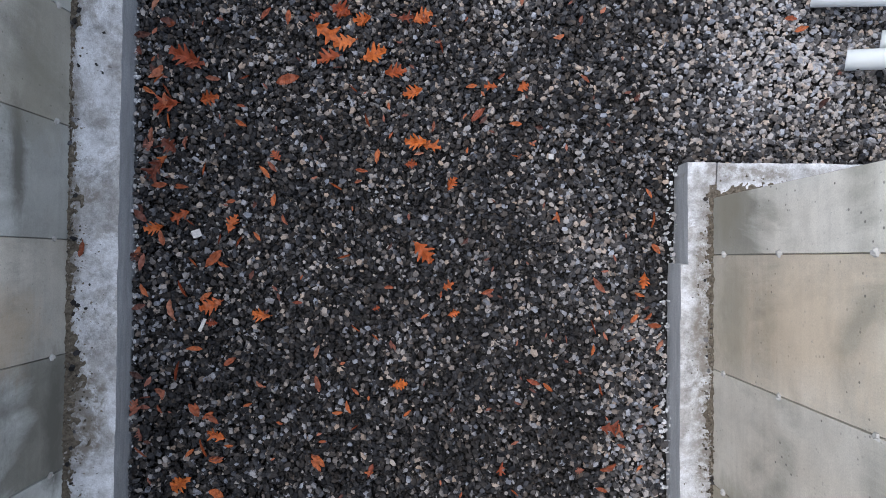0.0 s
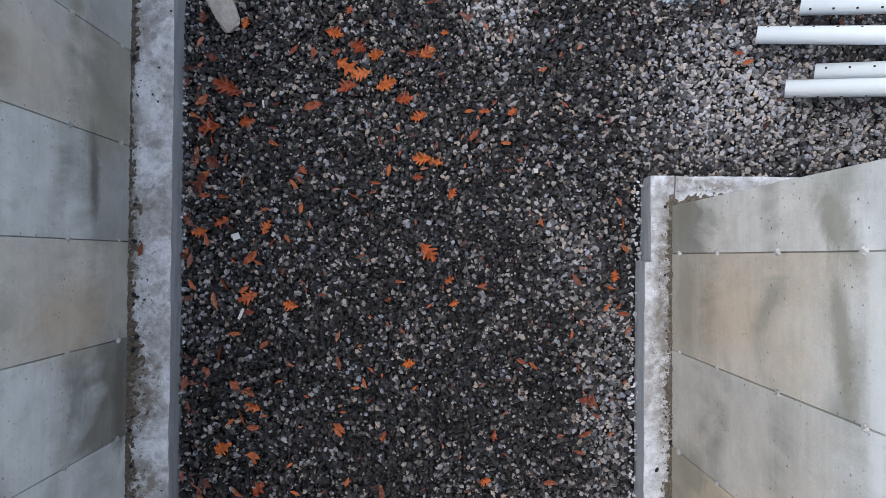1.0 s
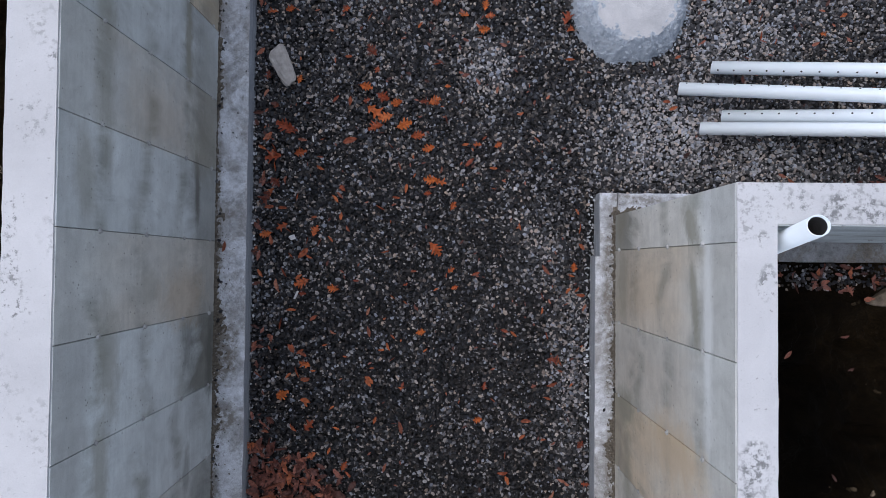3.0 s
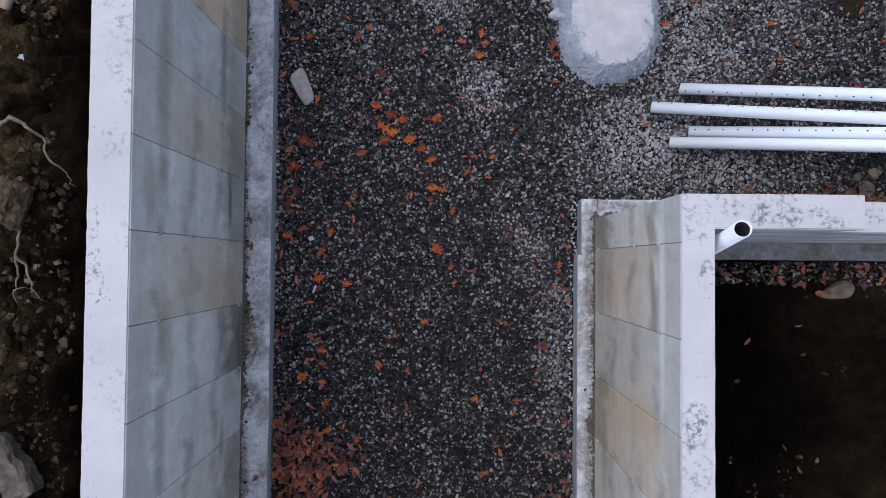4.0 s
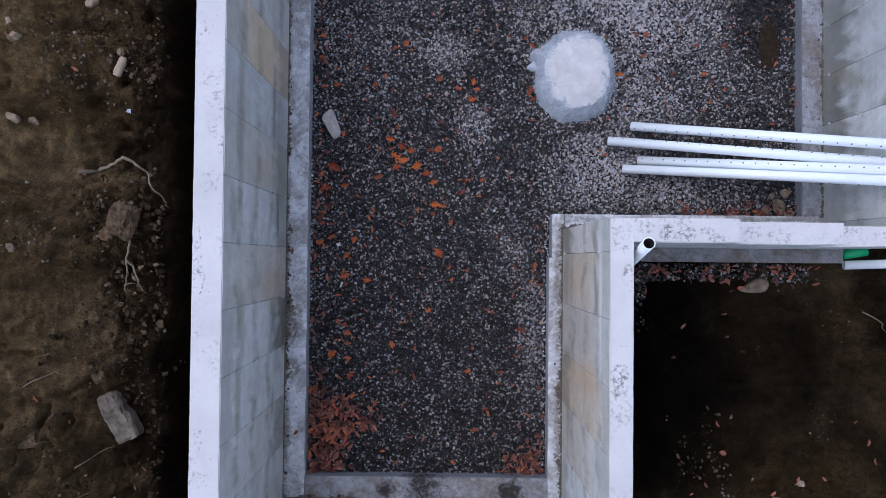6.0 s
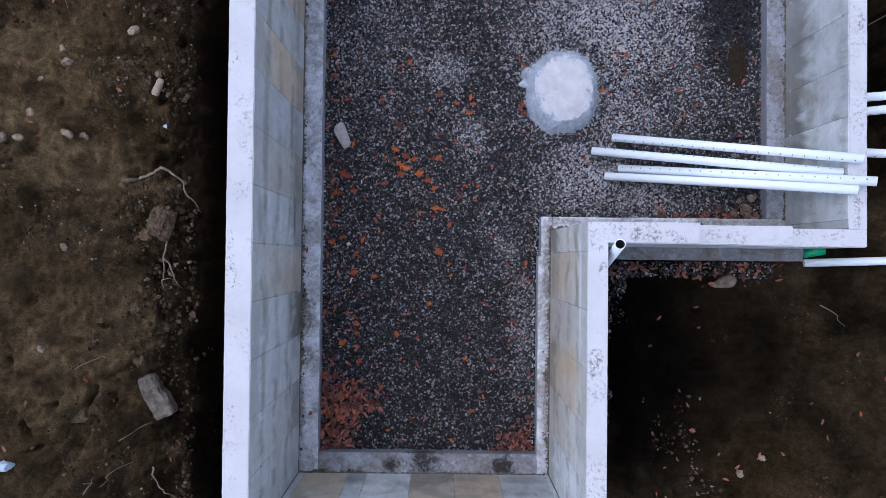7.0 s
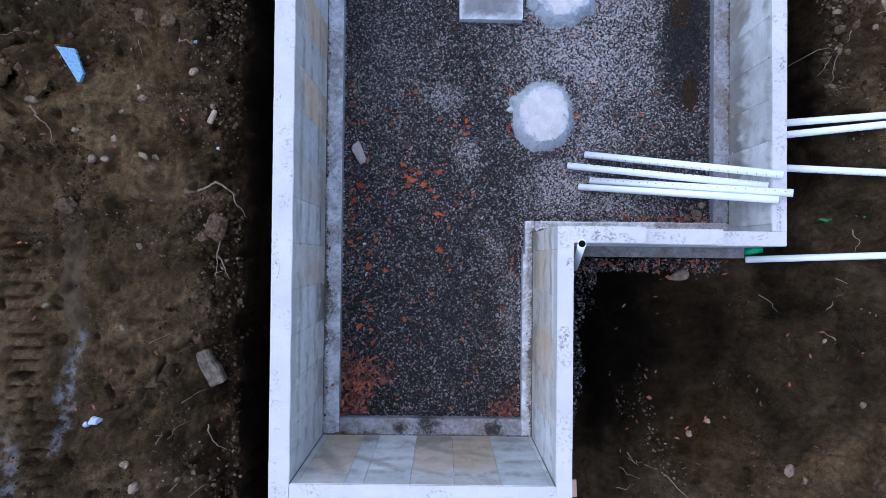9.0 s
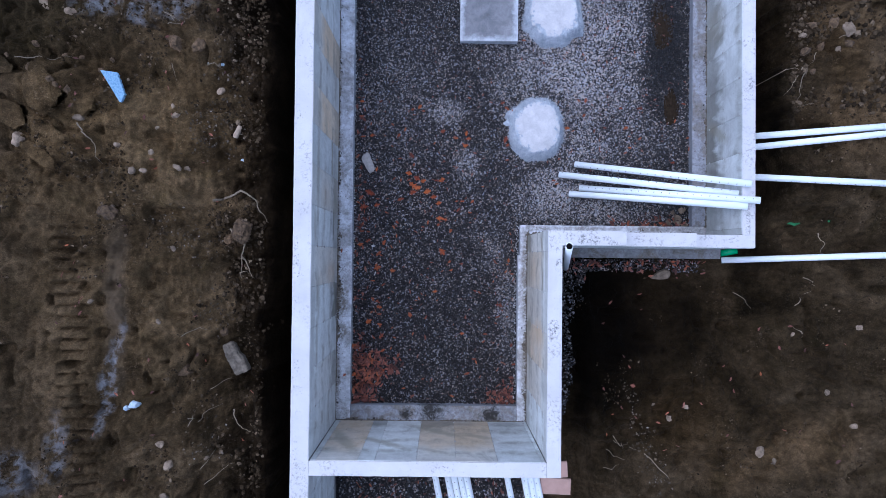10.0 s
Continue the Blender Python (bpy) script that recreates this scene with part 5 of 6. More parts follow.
BIG = ((-2.9, 0.63, 0.38), (-4.8, 0.9, 0.28), (-3.56, 3.48, 0.24), (-3.89, 3.50, 0.26), (-3.17, 0.5, 0.25), (-3.24, -0.96, 0.22), (-3.78, -1.56, 0.26))
SMALL = ((-5.36, 3.9, 0.26), (-6.07, 1.95, 0.30), (-5.82, 4.07, 0.28), (-5.13, 2.27, 0.21), (-4.18, 1.79, 0.17), (-4.63, 1.89, 0.14), (-4.41, 1.51, 0.15), (-3.78, 1.57, 0.18), (-3.27, 2.83, 0.17), (-3.9, 0.35, 0.13), (-5.02, -0.46, 0.12), (-6.25, -1.69, 0.18), (-4.0, -2.63, 0.17), (-3.87, -2.94, 0.22), (-3.92, -3.42, 0.17), (-3.37, -2.89, 0.11), (-4.05, -0.76, 0.12), (-3.86, 2.40, 0.17), (-3.88, 2.52, 0.10), (-4.27, 1.52, 0.13), (-4.75, 0.98, 0.11), (-3.69, 1.58, 0.14), (-4.13, 2.20, 0.09))
EAST = ((7.17, 4.24, 0.34), (6.43, 4.13, 0.17), (7.08, 3.92, 0.15), (7.37, -2.6, 0.18), (5.73, -3.04, 0.24), (4.53, -2.32, 0.15), (6.42, -1.05, 0.12), (4.22, -2.51, 0.16), (3.96, -2.28, 0.16), (5.97, -3.19, 0.18), (7.52, -0.9, 0.15), (6.94, -2.02, 0.14), (2.31, 0.02, 0.12))
EARTH = simple("clod_earth", (0.165, 0.108, 0.058), (0.035, 0.023, 0.012), 17, 0.95, 0.25, bump=1.0)
for k, (x, y, s) in enumerate(BIG):
    rock(x, y, s * 1.15, k + 1.0, 0.7, EARTH, "earth_clod", "big rough clod of grey-brown earth on the bank")


def earth_slab(x, y, wide, deep, tall, turn, seed):
    """A broken slab of dried earth: cornered outline, nearly flat tilted top, crumbled sides."""
    rng = random.Random(seed)
    sides = [2 * math.pi * (k + rng.uniform(-0.32, 0.32)) / 6 for k in range(6)]
    reach = [rng.uniform(0.78, 1.0) for _ in sides]
    tilt = (rng.uniform(-0.16, 0.16), rng.uniform(-0.16, 0.16))
    bm = bmesh.new()
    bmesh.ops.create_icosphere(bm, subdivisions=5, radius=1.0)
    off = Vector((seed * 1.7, seed * 0.9, seed * 2.3))
    for v in bm.verts:
        n = v.co.normalized()
        flat = Vector((n.x, n.y, 0))
        grow = 1.15
        for a, r in zip(sides, reach):
            c = flat.x * math.cos(a) + flat.y * math.sin(a)
            if c * grow > r:
                grow = r / c
        crumble = 0.24 * noise.noise(n * 1.8 + off) + 0.18 * abs(noise.noise(n * 4 + off)) + 0.13 * abs(noise.noise(n * 9 + off)) + 0.03 * noise.noise(n * 30 + off)
        px, py = n.x * grow * (1 + crumble), n.y * grow * (1 + crumble)
        far = min(1.0, math.hypot(px, py))
        pz = (1 - far ** 2.6) ** 0.7 * (0.75 + tilt[0] * px + tilt[1] * py) + 0.5 * crumble if n.z > 0 else -0.5
        v.co = Vector((px * wide / 2, py * deep / 2, pz * tall * 0.62))
    ob = part("earth_clod", bm, SOIL)
    ob.matrix_basis = pose(x, y, float(ground_height(x, y)) - 0.12 * tall, 0, 0, turn)
    return tagged(ob, "broken slab of dried grey-brown earth in the heap", "stone", "stones on the soil")


for k, spec in enumerate(((-5.86, 3.28, 0.56, 0.26, 0.13, 8), (-5.54, 2.60, 0.50, 0.62, 0.17, 25), (-5.10, 2.50, 0.47, 0.40, 0.16, -12), (-6.13, 2.76, 0.44, 0.38, 0.14, 0),
                          (-6.14, 2.30, 0.56, 0.34, 0.10, -40), (-5.66, 2.12, 0.60, 0.26, 0.09, -38), (-6.35, 3.05, 0.5, 0.3, 0.10, -20), (-5.72, 1.72, 0.55, 0.22, 0.06, -35))):
    earth_slab(*spec, k + 3)
dice = random.Random(17)
for k in range(22):
    rock(-5.6 + dice.gauss(0, 0.42), 2.75 + dice.gauss(0, 0.36), dice.uniform(0.05, 0.15), k + 120.0, 0.75, EARTH, "earth_clod", "rough clod of grey-brown earth in the heap")
HEAP = ((6.45, 3.85, 0.26), (6.77, 4.0, 0.3), (6.6, 4.33, 0.24), (6.93, 4.35, 0.3), (7.24, 4.01, 0.24), (6.64, 3.54, 0.18), (6.86, 2.96, 0.14), (7.16, 2.93, 0.18))
for k, (x, y, s) in enumerate(HEAP):
    rock(x, y, s * 0.8, k + 61.0, 0.7, EARTH, "earth_clod", "rough clod of brown earth heaped beyond the trench")
for k, (x, y, s) in enumerate(SMALL + EAST):
    rock(x, y, s * 0.9, k + 9.0, 0.7)
def lens_stone():
    bm = bmesh.new()
    bmesh.ops.create_icosphere(bm, subdivisions=4, radius=1.0)
    for v in bm.verts:
        n = v.co.copy()
        f = 1 + 0.10 * noise.noise(n * 1.5) + 0.04 * noise.noise(n * 5)
        v.co = Vector((n.x * 0.195 * f, n.y * (0.082 + 0.045 * n.x) * f, max(-0.5, min(n.z, 0.55)) * 0.07 * f))
    ob = part("flat_rock", bm, ROCK)
    ob.matrix_basis = pose(4.29, -0.04, float(ground_height(4.29, -0.04)) + 0.04, 5, 0, 14)
    return tagged(ob, "pale flat stone lying on dark soil beside leaves", "stone", "stones on the soil")


lens_stone()
for k, (x, y, s) in enumerate(((4.58, 0.98, 0.24), (4.66, 1.16, 0.18), (4.42, 0.94, 0.15), (4.70, 0.90, 0.14), (4.50, 1.12, 0.12))):
    rock(x, y, s, k + 81.0, 0.35, name="flat_rock", label="broken flat grey stone lying among leaves", z=0.0)
lump = rock(1.43, 2.75, 0.19, 5.0, 0.4, RUBBLE, "cement_lump", "pale bluish lump of hardened cement beside the pad", z=0.03)
bm = cast_box(-0.12, 0.12, -0.28, 0.28, 0, 0.19, 0.035, 0.022, seed=3, edge=0.028)
for v in bm.verts:
    v.co.x += 0.03 * noise.noise(Vector((v.co.y * 5, v.co.z * 4, 2))) - (0.05 * max(0.0, v.co.y - 0.1) / 0.18 if v.co.x > 0 else 0)
    v.co.z += 0.03 * noise.noise(Vector((v.co.x * 7, v.co.y * 4, 5))) - 0.25 * max(0.0, v.co.y - 0.17)
brick = part("concrete_block", bm, BLOCK)
brick.matrix_basis = pose(-3.10, -1.40, float(ground_height(-3.10, -1.40)) - 0.03, 5, 8, 29)
tagged(brick, "broken grey concrete block lying on the bank", "block")
bm = bmesh.new()
last = None
for k in range(9):
    f = k / 8
    r = 0.045 * (1 - 0.12 * f) * (0.72 if k in (0, 8) else 1.0)
    row = []
    for j in range(14):
        t = 2 * math.pi * j / 14
        q = Vector((r * math.cos(t), 0.21 * f - 0.105, r * math.sin(t) + 0.05))
        row.append(bm.verts.new(q + noise.noise_vector(q * 14) * 0.008))
    if last:
        for j in range(14):
            bm.faces.new((last[j], last[(j + 1) % 14], row[(j + 1) % 14], row[j])).smooth = True
    else:
        bm.faces.new(row)
    last = row
bm.faces.new(last[::-1])
bmesh.ops.recalc_face_normals(bm, faces=bm.faces[:])
stump = part("wood_stub", bm, WOOD)
stump.matrix_basis = pose(-3.04, 2.23, float(ground_height(-3.04, 2.23)) - 0.01, 4, 3, -22)
tagged(stump, "pale sawn-off branch stub lying on dark soil", "wood")


def foam_board():
    """A torn wedge of insulation board."""
    bm = bmesh.new()
    ring = [(-0.20, 0.24)]
    for k in range(25):
        f = k / 24
        ring.append((0.09 + 0.13 * min(1, f * 1.3) - 0.06 * max(0, f - 0.75) * 4 + 0.03 * noise.noise(Vector((f * 17, 2, 0))), 0.20 - 0.47 * f))
    ring.append((0.13, -0.28))
    lo = [bm.verts.new((x, y, 0.0)) for x, y in ring]
    hi = [bm.verts.new((x, y, 0.045 + 0.006 * noise.noise(Vector((x * 8, y * 8, 1))))) for x, y in ring]
    bm.faces.new(lo)
    bm.faces.new(hi[::-1])
    for k in range(len(ring)):
        j = (k + 1) % len(ring)
        bm.faces.new((lo[k], hi[k], hi[j], lo[j]))
    bmesh.ops.recalc_face_normals(bm, faces=bm.faces[:])
    ob = part("foam_board", bm, FOAM)
    ob.matrix_basis = pose(-4.62, 2.74, float(ground_height(-4.62, 2.74)) + 0.09, 3, -4, 0) @ Matrix.Diagonal((0.88, 0.9, 1, 1))
    return tagged(ob, "torn pale blue insulation board piece on soil", "board")


foam_board()
for k, (x, y, s) in enumerate(((-4.31, -1.99, 0.19), (-4.45, -2.05, 0.12), (-2.97, 1.78, 0.075), (-3.25, 3.25, 0.09))):
    rock(x, y, s, k + 40.0, 0.8, SCRAP, "foam_scrap", "crumpled pale blue scrap on soil")


def root(points, r, label="pale bare root lying on the soil", lift=0.05):
    """A bent root that tapers to its end and follows the ground."""
    pts = []
    for (ax, ay), (bx, by) in zip(points, points[1:]):
        for k in range(6):
            f = k / 6
            x, y = ax + (bx - ax) * f, ay + (by - ay) * f
            w = noise.noise_vector(Vector((x * 6, y * 6, r * 100))) * 0.035
            pts.append(Vector((x + w.x, y + w.y, max(float(ground_height(x, y)), 1.3 if -3.2 < x < -2.4 else -9) + lift + w.z)))
    x, y = points[-1]
    pts.append(Vector((x, y, max(float(ground_height(x, y)), 1.25 if -3.2 < x < -2.4 else -9) + lift * 0.4)))
    bm = bmesh.new()
    last = None
    for k, q in enumerate(pts):
        d = (pts[min(k + 1, len(pts) - 1)] - pts[max(k - 1, 0)]).to_track_quat("Z", "Y").to_matrix()
        rad = 0.68 * r * (1 - 0.85 * k / len(pts)) * (1 + 0.2 * noise.noise(q * 9))
        row = [bm.verts.new(q + d @ Vector((rad * math.cos(a), rad * math.sin(a), 0))) for a in np.linspace(0, 2 * math.pi, 9)[:-1]]
        if last:
            for j in range(8):
                f = bm.faces.new((last[j], last[(j + 1) % 8], row[(j + 1) % 8], row[j]))
                f.smooth = True
        last = row
    bm.faces.new(last)
    return tagged(part("root", bm, ROOT), label, "root", "bare roots")


root([(-3.35, 1.11), (-3.17, 1.17), (-2.95, 1.28), (-2.78, 1.18), (-2.67, 1.07), (-2.63, 0.92), (-2.56, 0.78)], 0.032)
root([(-5.18, 2.19), (-4.99, 1.99), (-4.92, 1.86), (-4.9, 1.61)], 0.016)
root([(-3.14, 0.69), (-2.99, 0.5), (-2.89, 0.43), (-2.96, 0.09), (-2.96, -0.12)], 0.027)
root([(-2.94, 0.24), (-2.86, 0.05), (-2.79, -0.12)], 0.021)
root([(-3.08, -2.21), (-3.03, -2.43), (-2.95, -2.52), (-2.8, -2.58)], 0.015)
root([(-3.53, -2.34), (-3.38, -2.19), (-3.21, -2.1)], 0.009)
root([(-3.74, -1.0), (-3.53, -0.89), (-3.4, -0.93)], 0.008)
root([(6.00, 3.52), (6.20, 3.58), (6.40, 3.56)], 0.014)
root([(6.44, 3.58), (6.34, 3.36), (6.22, 3.16)], 0.014)
root([(6.48, 3.5), (6.46, 3.2), (6.52, 2.95), (6.7, 2.98)], 0.012)
root([(3.17, -3.10), (3.30, -3.22), (3.50, -3.26)], 0.012)
root([(3.85, -3.15), (4.02, -3.35), (4.24, -3.58)], 0.016)
root([(3.25, -2.9), (3.38, -3.0), (3.52, -2.95)], 0.008)
root([(5.55, -0.35), (5.75, -0.5), (5.82, -0.62)], 0.012)
root([(6.9, 0.75), (6.94, 0.55), (6.92, 0.35)], 0.014)

TWIG = "thin dry twig lying on the soil"
for points, r in (([(-4.03, 3.97), (-3.90, 3.88), (-3.78, 3.84)], 0.010), ([(-3.94, 3.78), (-3.80, 3.80), (-3.68, 3.86)], 0.010), ([(-3.95, 3.92), (-3.85, 3.80)], 0.007),
                  ([(-6.03, 3.14), (-5.6, 3.14), (-5.29, 3.19)], 0.012), ([(-3.93, 3.20), (-3.92, 3.08), (-3.90, 2.96)], 0.008), ([(-3.51, 3.26), (-3.35, 3.24), (-3.23, 3.18)], 0.016),
                  ([(-3.60, -2.38), (-3.57, -2.26), (-3.55, -2.16)], 0.010), ([(-3.62, -2.24), (-3.56, -2.28)], 0.008), ([(-3.40, -1.86), (-3.28, -1.78), (-3.13, -1.72)], 0.010),
                  ([(-3.37, -3.28), (-3.20, -3.12), (-3.01, -3.02)], 0.010), ([(-3.45, -3.05), (-3.35, -2.95), (-3.30, -2.80)], 0.008), ([(-2.98, -0.02), (-2.86, -0.02)], 0.010),
                  ([(3.10, -3.40), (3.24, -3.37), (3.37, -3.34)], 0.010), ([(3.27, -2.84), (3.32, -2.94), (3.40, -3.02)], 0.012), ([(3.40, -2.95), (3.46, -3.08)], 0.007), ([(3.55, -3.05), (3.75, -3.12)], 0.007),
                  ([(6.68, -0.06), (6.83, -0.12), (6.96, -0.20)], 0.014), ([(6.51, -0.55), (6.66, -0.40), (6.83, -0.28)], 0.012), ([(6.56, -1.03), (6.52, -0.92)], 0.012),
                  ([(6.67, 3.83), (6.60, 3.74), (6.57, 3.66)], 0.012), ([(7.05, 4.09), (7.22, 4.15), (7.39, 4.18)], 0.009)):
    root(points, r, TWIG, 0.025)

green = bmesh.new()
rows = []
for k in range(9):
    x, w = 6.40 + 0.028 * k, 0.022 * math.sin(math.pi * (k + 0.6) / 9.2) + 0.004
    rows.append([green.verts.new((x, 0.91 + s * w + 0.01 * math.sin(k), max(float(ground_height(x, 0.91 + s * w)), float(ground_height(6.62, 0.91))) + 0.012)) for s in (-1, 1)])
for a, b in zip(rows, rows[1:]):
    green.faces.new((a[0], b[0], b[1], a[1]))
tagged(part("paint_mark", green, MARK), "streak of green marking paint sprayed on soil", "paint mark")
spot_bm = bmesh.new()
spot_bm.faces.new([spot_bm.verts.new((7.06 + 0.022 * math.cos(a), 0.955 + 0.018 * math.sin(a), float(ground_height(7.06, 0.955)) + 0.016)) for a in np.linspace(0, 2 * math.pi, 11)[:-1]])
tagged(part("paint_mark", spot_bm, MARK), "small dab of green marking paint on soil", "paint mark")

# small clods and stones on the soil
CLOD = leaf_material("soil_crumbs", [(0.0, (0.020, 0.014, 0.008)), (0.6, (0.055, 0.039, 0.022)), (0.9, (0.11, 0.082, 0.052)), (1.0, (0.27, 0.21, 0.145))], True)
CLOD.node_tree.nodes["Principled BSDF"].inputs["Roughness"].default_value = 0.95
CLOD.node_tree.nodes["Principled BSDF"].inputs["Specular IOR Level"].default_value = 0.1
over = lambda x, y: ground_height(x, y) + 0.002


def ragged_rim(x, y):
    """Where crumbs lie: heaped near the bank's rim, in uneven patches, thinning westwards."""
    out = (-2.62 - x) / 0.75
    patch = value_noise(x, y, 1.3, 95) + 0.7 * value_noise(x, y, 4.0, 96)
    return patch + 0.5 * value_noise(x, y, 60.0, 97) + 0.35 * smooth(y, 0.6, 2.2) > 0.05 + 0.9 * out


stuff("soil_clods", *stones([(-6.9, -2.62, -3.8, 5.0)], 520, 0.005, 0.05, 21, under=over, clump=0.3), CLOD, "loose dark clods and small stones on the bank", "soil clods")
stuff("soil_clods", *stones([(-3.7, -2.62, -3.8, 5.0)], 800, 0.006, 0.075, 22, under=over, keep=ragged_rim), CLOD, "crumbled soil and pebbles along the trench edge", "soil clods")
stuff("soil_clods", *stones([(5.7, 9.0, 0.6, 5.2), (2.4, 9.0, -4.3, 0.0)], 350, 0.006, 0.04, 23, under=over, clump=0.35), CLOD, "loose dark clods and small stones on the yard", "soil clods")

stuff("soil_clods", *stones([(6.22, 6.95, 0.7, 5.2)], 700, 0.008, 0.07, 24, under=over, clump=0.1), CLOD, "crumbled brown earth along the rim of the east trench", "soil clods")
stuff("soil_clods", *stones([(6.3, 8.0, 2.6, 5.2)], 420, 0.010, 0.11, 25, under=over, clump=0.25), CLOD, "lumpy brown earth thrown up beyond the trench", "soil clods")


def along(a, b, wide, n, seed):
    rng = np.random.RandomState(seed)
    t = rng.rand(n, 1)
    return np.array(a) * (1 - t) + np.array(b) * t + rng.normal(0, wide, (n, 2))


PEBBLE = leaf_material("pale_pebbles", [(0.0, (0.05, 0.04, 0.028)), (0.7, (0.13, 0.105, 0.075)), (0.92, (0.22, 0.185, 0.145)), (1.0, (0.36, 0.34, 0.31))], True)
PEBBLE.node_tree.nodes["Principled BSDF"].inputs["Roughness"].default_value = 0.95
PEBBLE.node_tree.nodes["Principled BSDF"].inputs["Specular IOR Level"].default_value = 0.15
stuff("pebbles", *stones([], 0, 0.012, 0.05, 31, under=over, extra=np.concatenate((along((3.47, -1.9), (3.64, -2.56), 0.06, 40, 1), along((3.64, -2.56), (4.1, -3.52), 0.10, 130, 5), along((4.05, -3.4), (4.0, -4.2), 0.12, 70, 6)))), PEBBLE, "trail of small pale pebbles across the yard's soil", "pebbles")
stuff("pebbles", *stones([], 0, 0.006, 0.035, 32, under=over, extra=along((-3.3, 0.35), (-4.1, 0.75), 0.22, 260, 2)), PEBBLE, "pale grit pressed into the bank", "pebbles")
stuff("pebbles", *stones([], 0, 0.012, 0.07, 34, under=over, extra=along((5.6, 0.6), (5.62, 4.8), 0.10, 90, 4)), PEBBLE, "pale rubble in the trench outside the east wall", "pebbles")
stuff("pebbles", *stones([], 0, 0.006, 0.035, 35, under=over, extra=np.concatenate((along((-3.62, 2.5), (-3.45, 2.0), 0.10, 160, 7), along((-3.35, -0.4), (-3.3, -0.9), 0.12, 120, 8), along((-3.4, -2.3), (-3.3, -3.0), 0.18, 120, 9)))), PEBBLE, "pale gritty patches on the bank", "pebbles")
stuff("pebbles", *stones([], 0, 0.008, 0.045, 33, under=over, extra=along((-3.35, 1.7), (-3.1, 3.6), 0.16, 260, 3)), PEBBLE, "pale pebbles along the bank's edge", "pebbles")

mud = bmesh.new()
c0 = mud.verts.new((0, 0, 0.030))
rings = []
for rr in (0.4, 0.75, 1.0):
    row = []
    for k in range(40):
        a = 2 * math.pi * k / 40
        w = rr * (1 + 0.28 * noise.noise(Vector((math.cos(a) * 1.5, math.sin(a) * 1.5, 4))) + 0.16 * noise.noise(Vector((math.cos(a) * 6, math.sin(a) * 6, 9))))
        row.append(mud.verts.new((0.13 * w * math.cos(a), 0.36 * w * math.sin(a), 0.028 - 0.02 * rr + 0.008 * noise.noise(Vector((k * 0.4, rr * 3, 0))))))
    rings.append(row)
for k in range(40):
    j = (k + 1) % 40
    mud.faces.new((c0, rings[0][k], rings[0][j]))
    for lo, hi in zip(rings, rings[1:]):
        mud.faces.new((lo[k], hi[k], hi[j], lo[j]))
patch = part("mud_patch", mud, MUD)
north_patch = copy_thing(patch, pose(4.27, 4.62, -0.006, 0, 0, 6) @ Matrix.Diagonal((1.5, 1.5, 1, 1)))
tagged(north_patch, "dark wet mud patch on the gravel near the north", "mud", kind="structure")
patch.matrix_basis = pose(4.45, 3.06, -0.001, 0, 0, 2)
tagged(patch, "dark wet mud patch on the gravel", "mud", kind="structure")


# ---- fallen leaves ----
def leaf_shape(kind, seed):
    """Vertices and triangles of one leaf about 1 long, lying along x: lobed, oval or rolled."""
    n = 45 if kind == "oak" else 15
    rng = random.Random(seed)
    bend, cup, twist = rng.uniform(-0.6, 0.9), rng.uniform(0.1, 0.8), rng.uniform(-0.9, 0.9)
    curve, slim = rng.uniform(-0.22, 0.22), rng.uniform(0.8, 1.2)
    start, count = rng.uniform(0.24, 0.30), rng.choice((2, 3, 3))
    verts, tris = [], []
    for k in range(n):
        u = k / (n - 1)
        wides = []
        for s in (-1, 1):
            if kind == "oak":
                w = 0.016
                if u > 0.10:
                    w = 0.055 + 0.075 * math.sin(math.pi * u)
                    for j in range(count):
                        at = start + (0.72 - start) * (j + (0.16 if s > 0 else 0)) / (count - 0.6)
                        reach = (0.26, 0.36, 0.27)[j] * (0.95 + 0.1 * rng.random())
                        w = max(w, reach * math.exp(-(abs(u - at) / 0.078) ** 2.6))
                    w = max(w, 0.14 * math.exp(-((u - 0.90) / 0.06) ** 2))
                    w *= 1 if u < 0.96 else 0.3
            else:
                w = (0.175 if kind == "oval" else 0.15) * slim * math.sin(math.pi * u ** 0.9) ** 0.8 * (1 + 0.10 * rng.uniform(-1, 1)) + 0.006
                if u < 0.07:
                    w = 0.012
            wides.append(w)
        for s in (-1, 0, 1):
            w = 0 if s == 0 else wides[0 if s < 0 else 1]
            lean = max(0, w - 0.08) * 0.55 if kind == "oak" else 0.0
            x, y = u - 0.5 + lean, s * w + curve * (u - 0.5) ** 2
            z = bend * (u - 0.5) ** 2 + cup * w + twist * (u - 0.5) * s * w + 0.03 * math.sin(u * 15 + s * 2 + seed)
            if kind == "rolled":
                z, y = 0.13 * abs(s), s * w * 0.42 + curve * (u - 0.5) ** 2
            verts.append((x, y, z))
        if k:
            a, b = 3 * (k - 1), 3 * k
            tris += [(a, b, b + 1), (a, b + 1, a + 1), (a + 1, b + 1, b + 2), (a + 1, b + 2, a + 2)]
    return np.array(verts), np.array(tris)


KINDS = [("oak", OAK)] * 5 + [("oak", RUST)] * 3 + [("oval", FIRE)] * 4 + [("oval", BROWN)] * 3 + [("rolled", FIRE)] * 3
LEAVES = [raw_mesh(kind + "_leaf", *leaf_shape(kind, k), mat) for k, (kind, mat) in enumerate(KINDS)]
luck = random.Random(5)


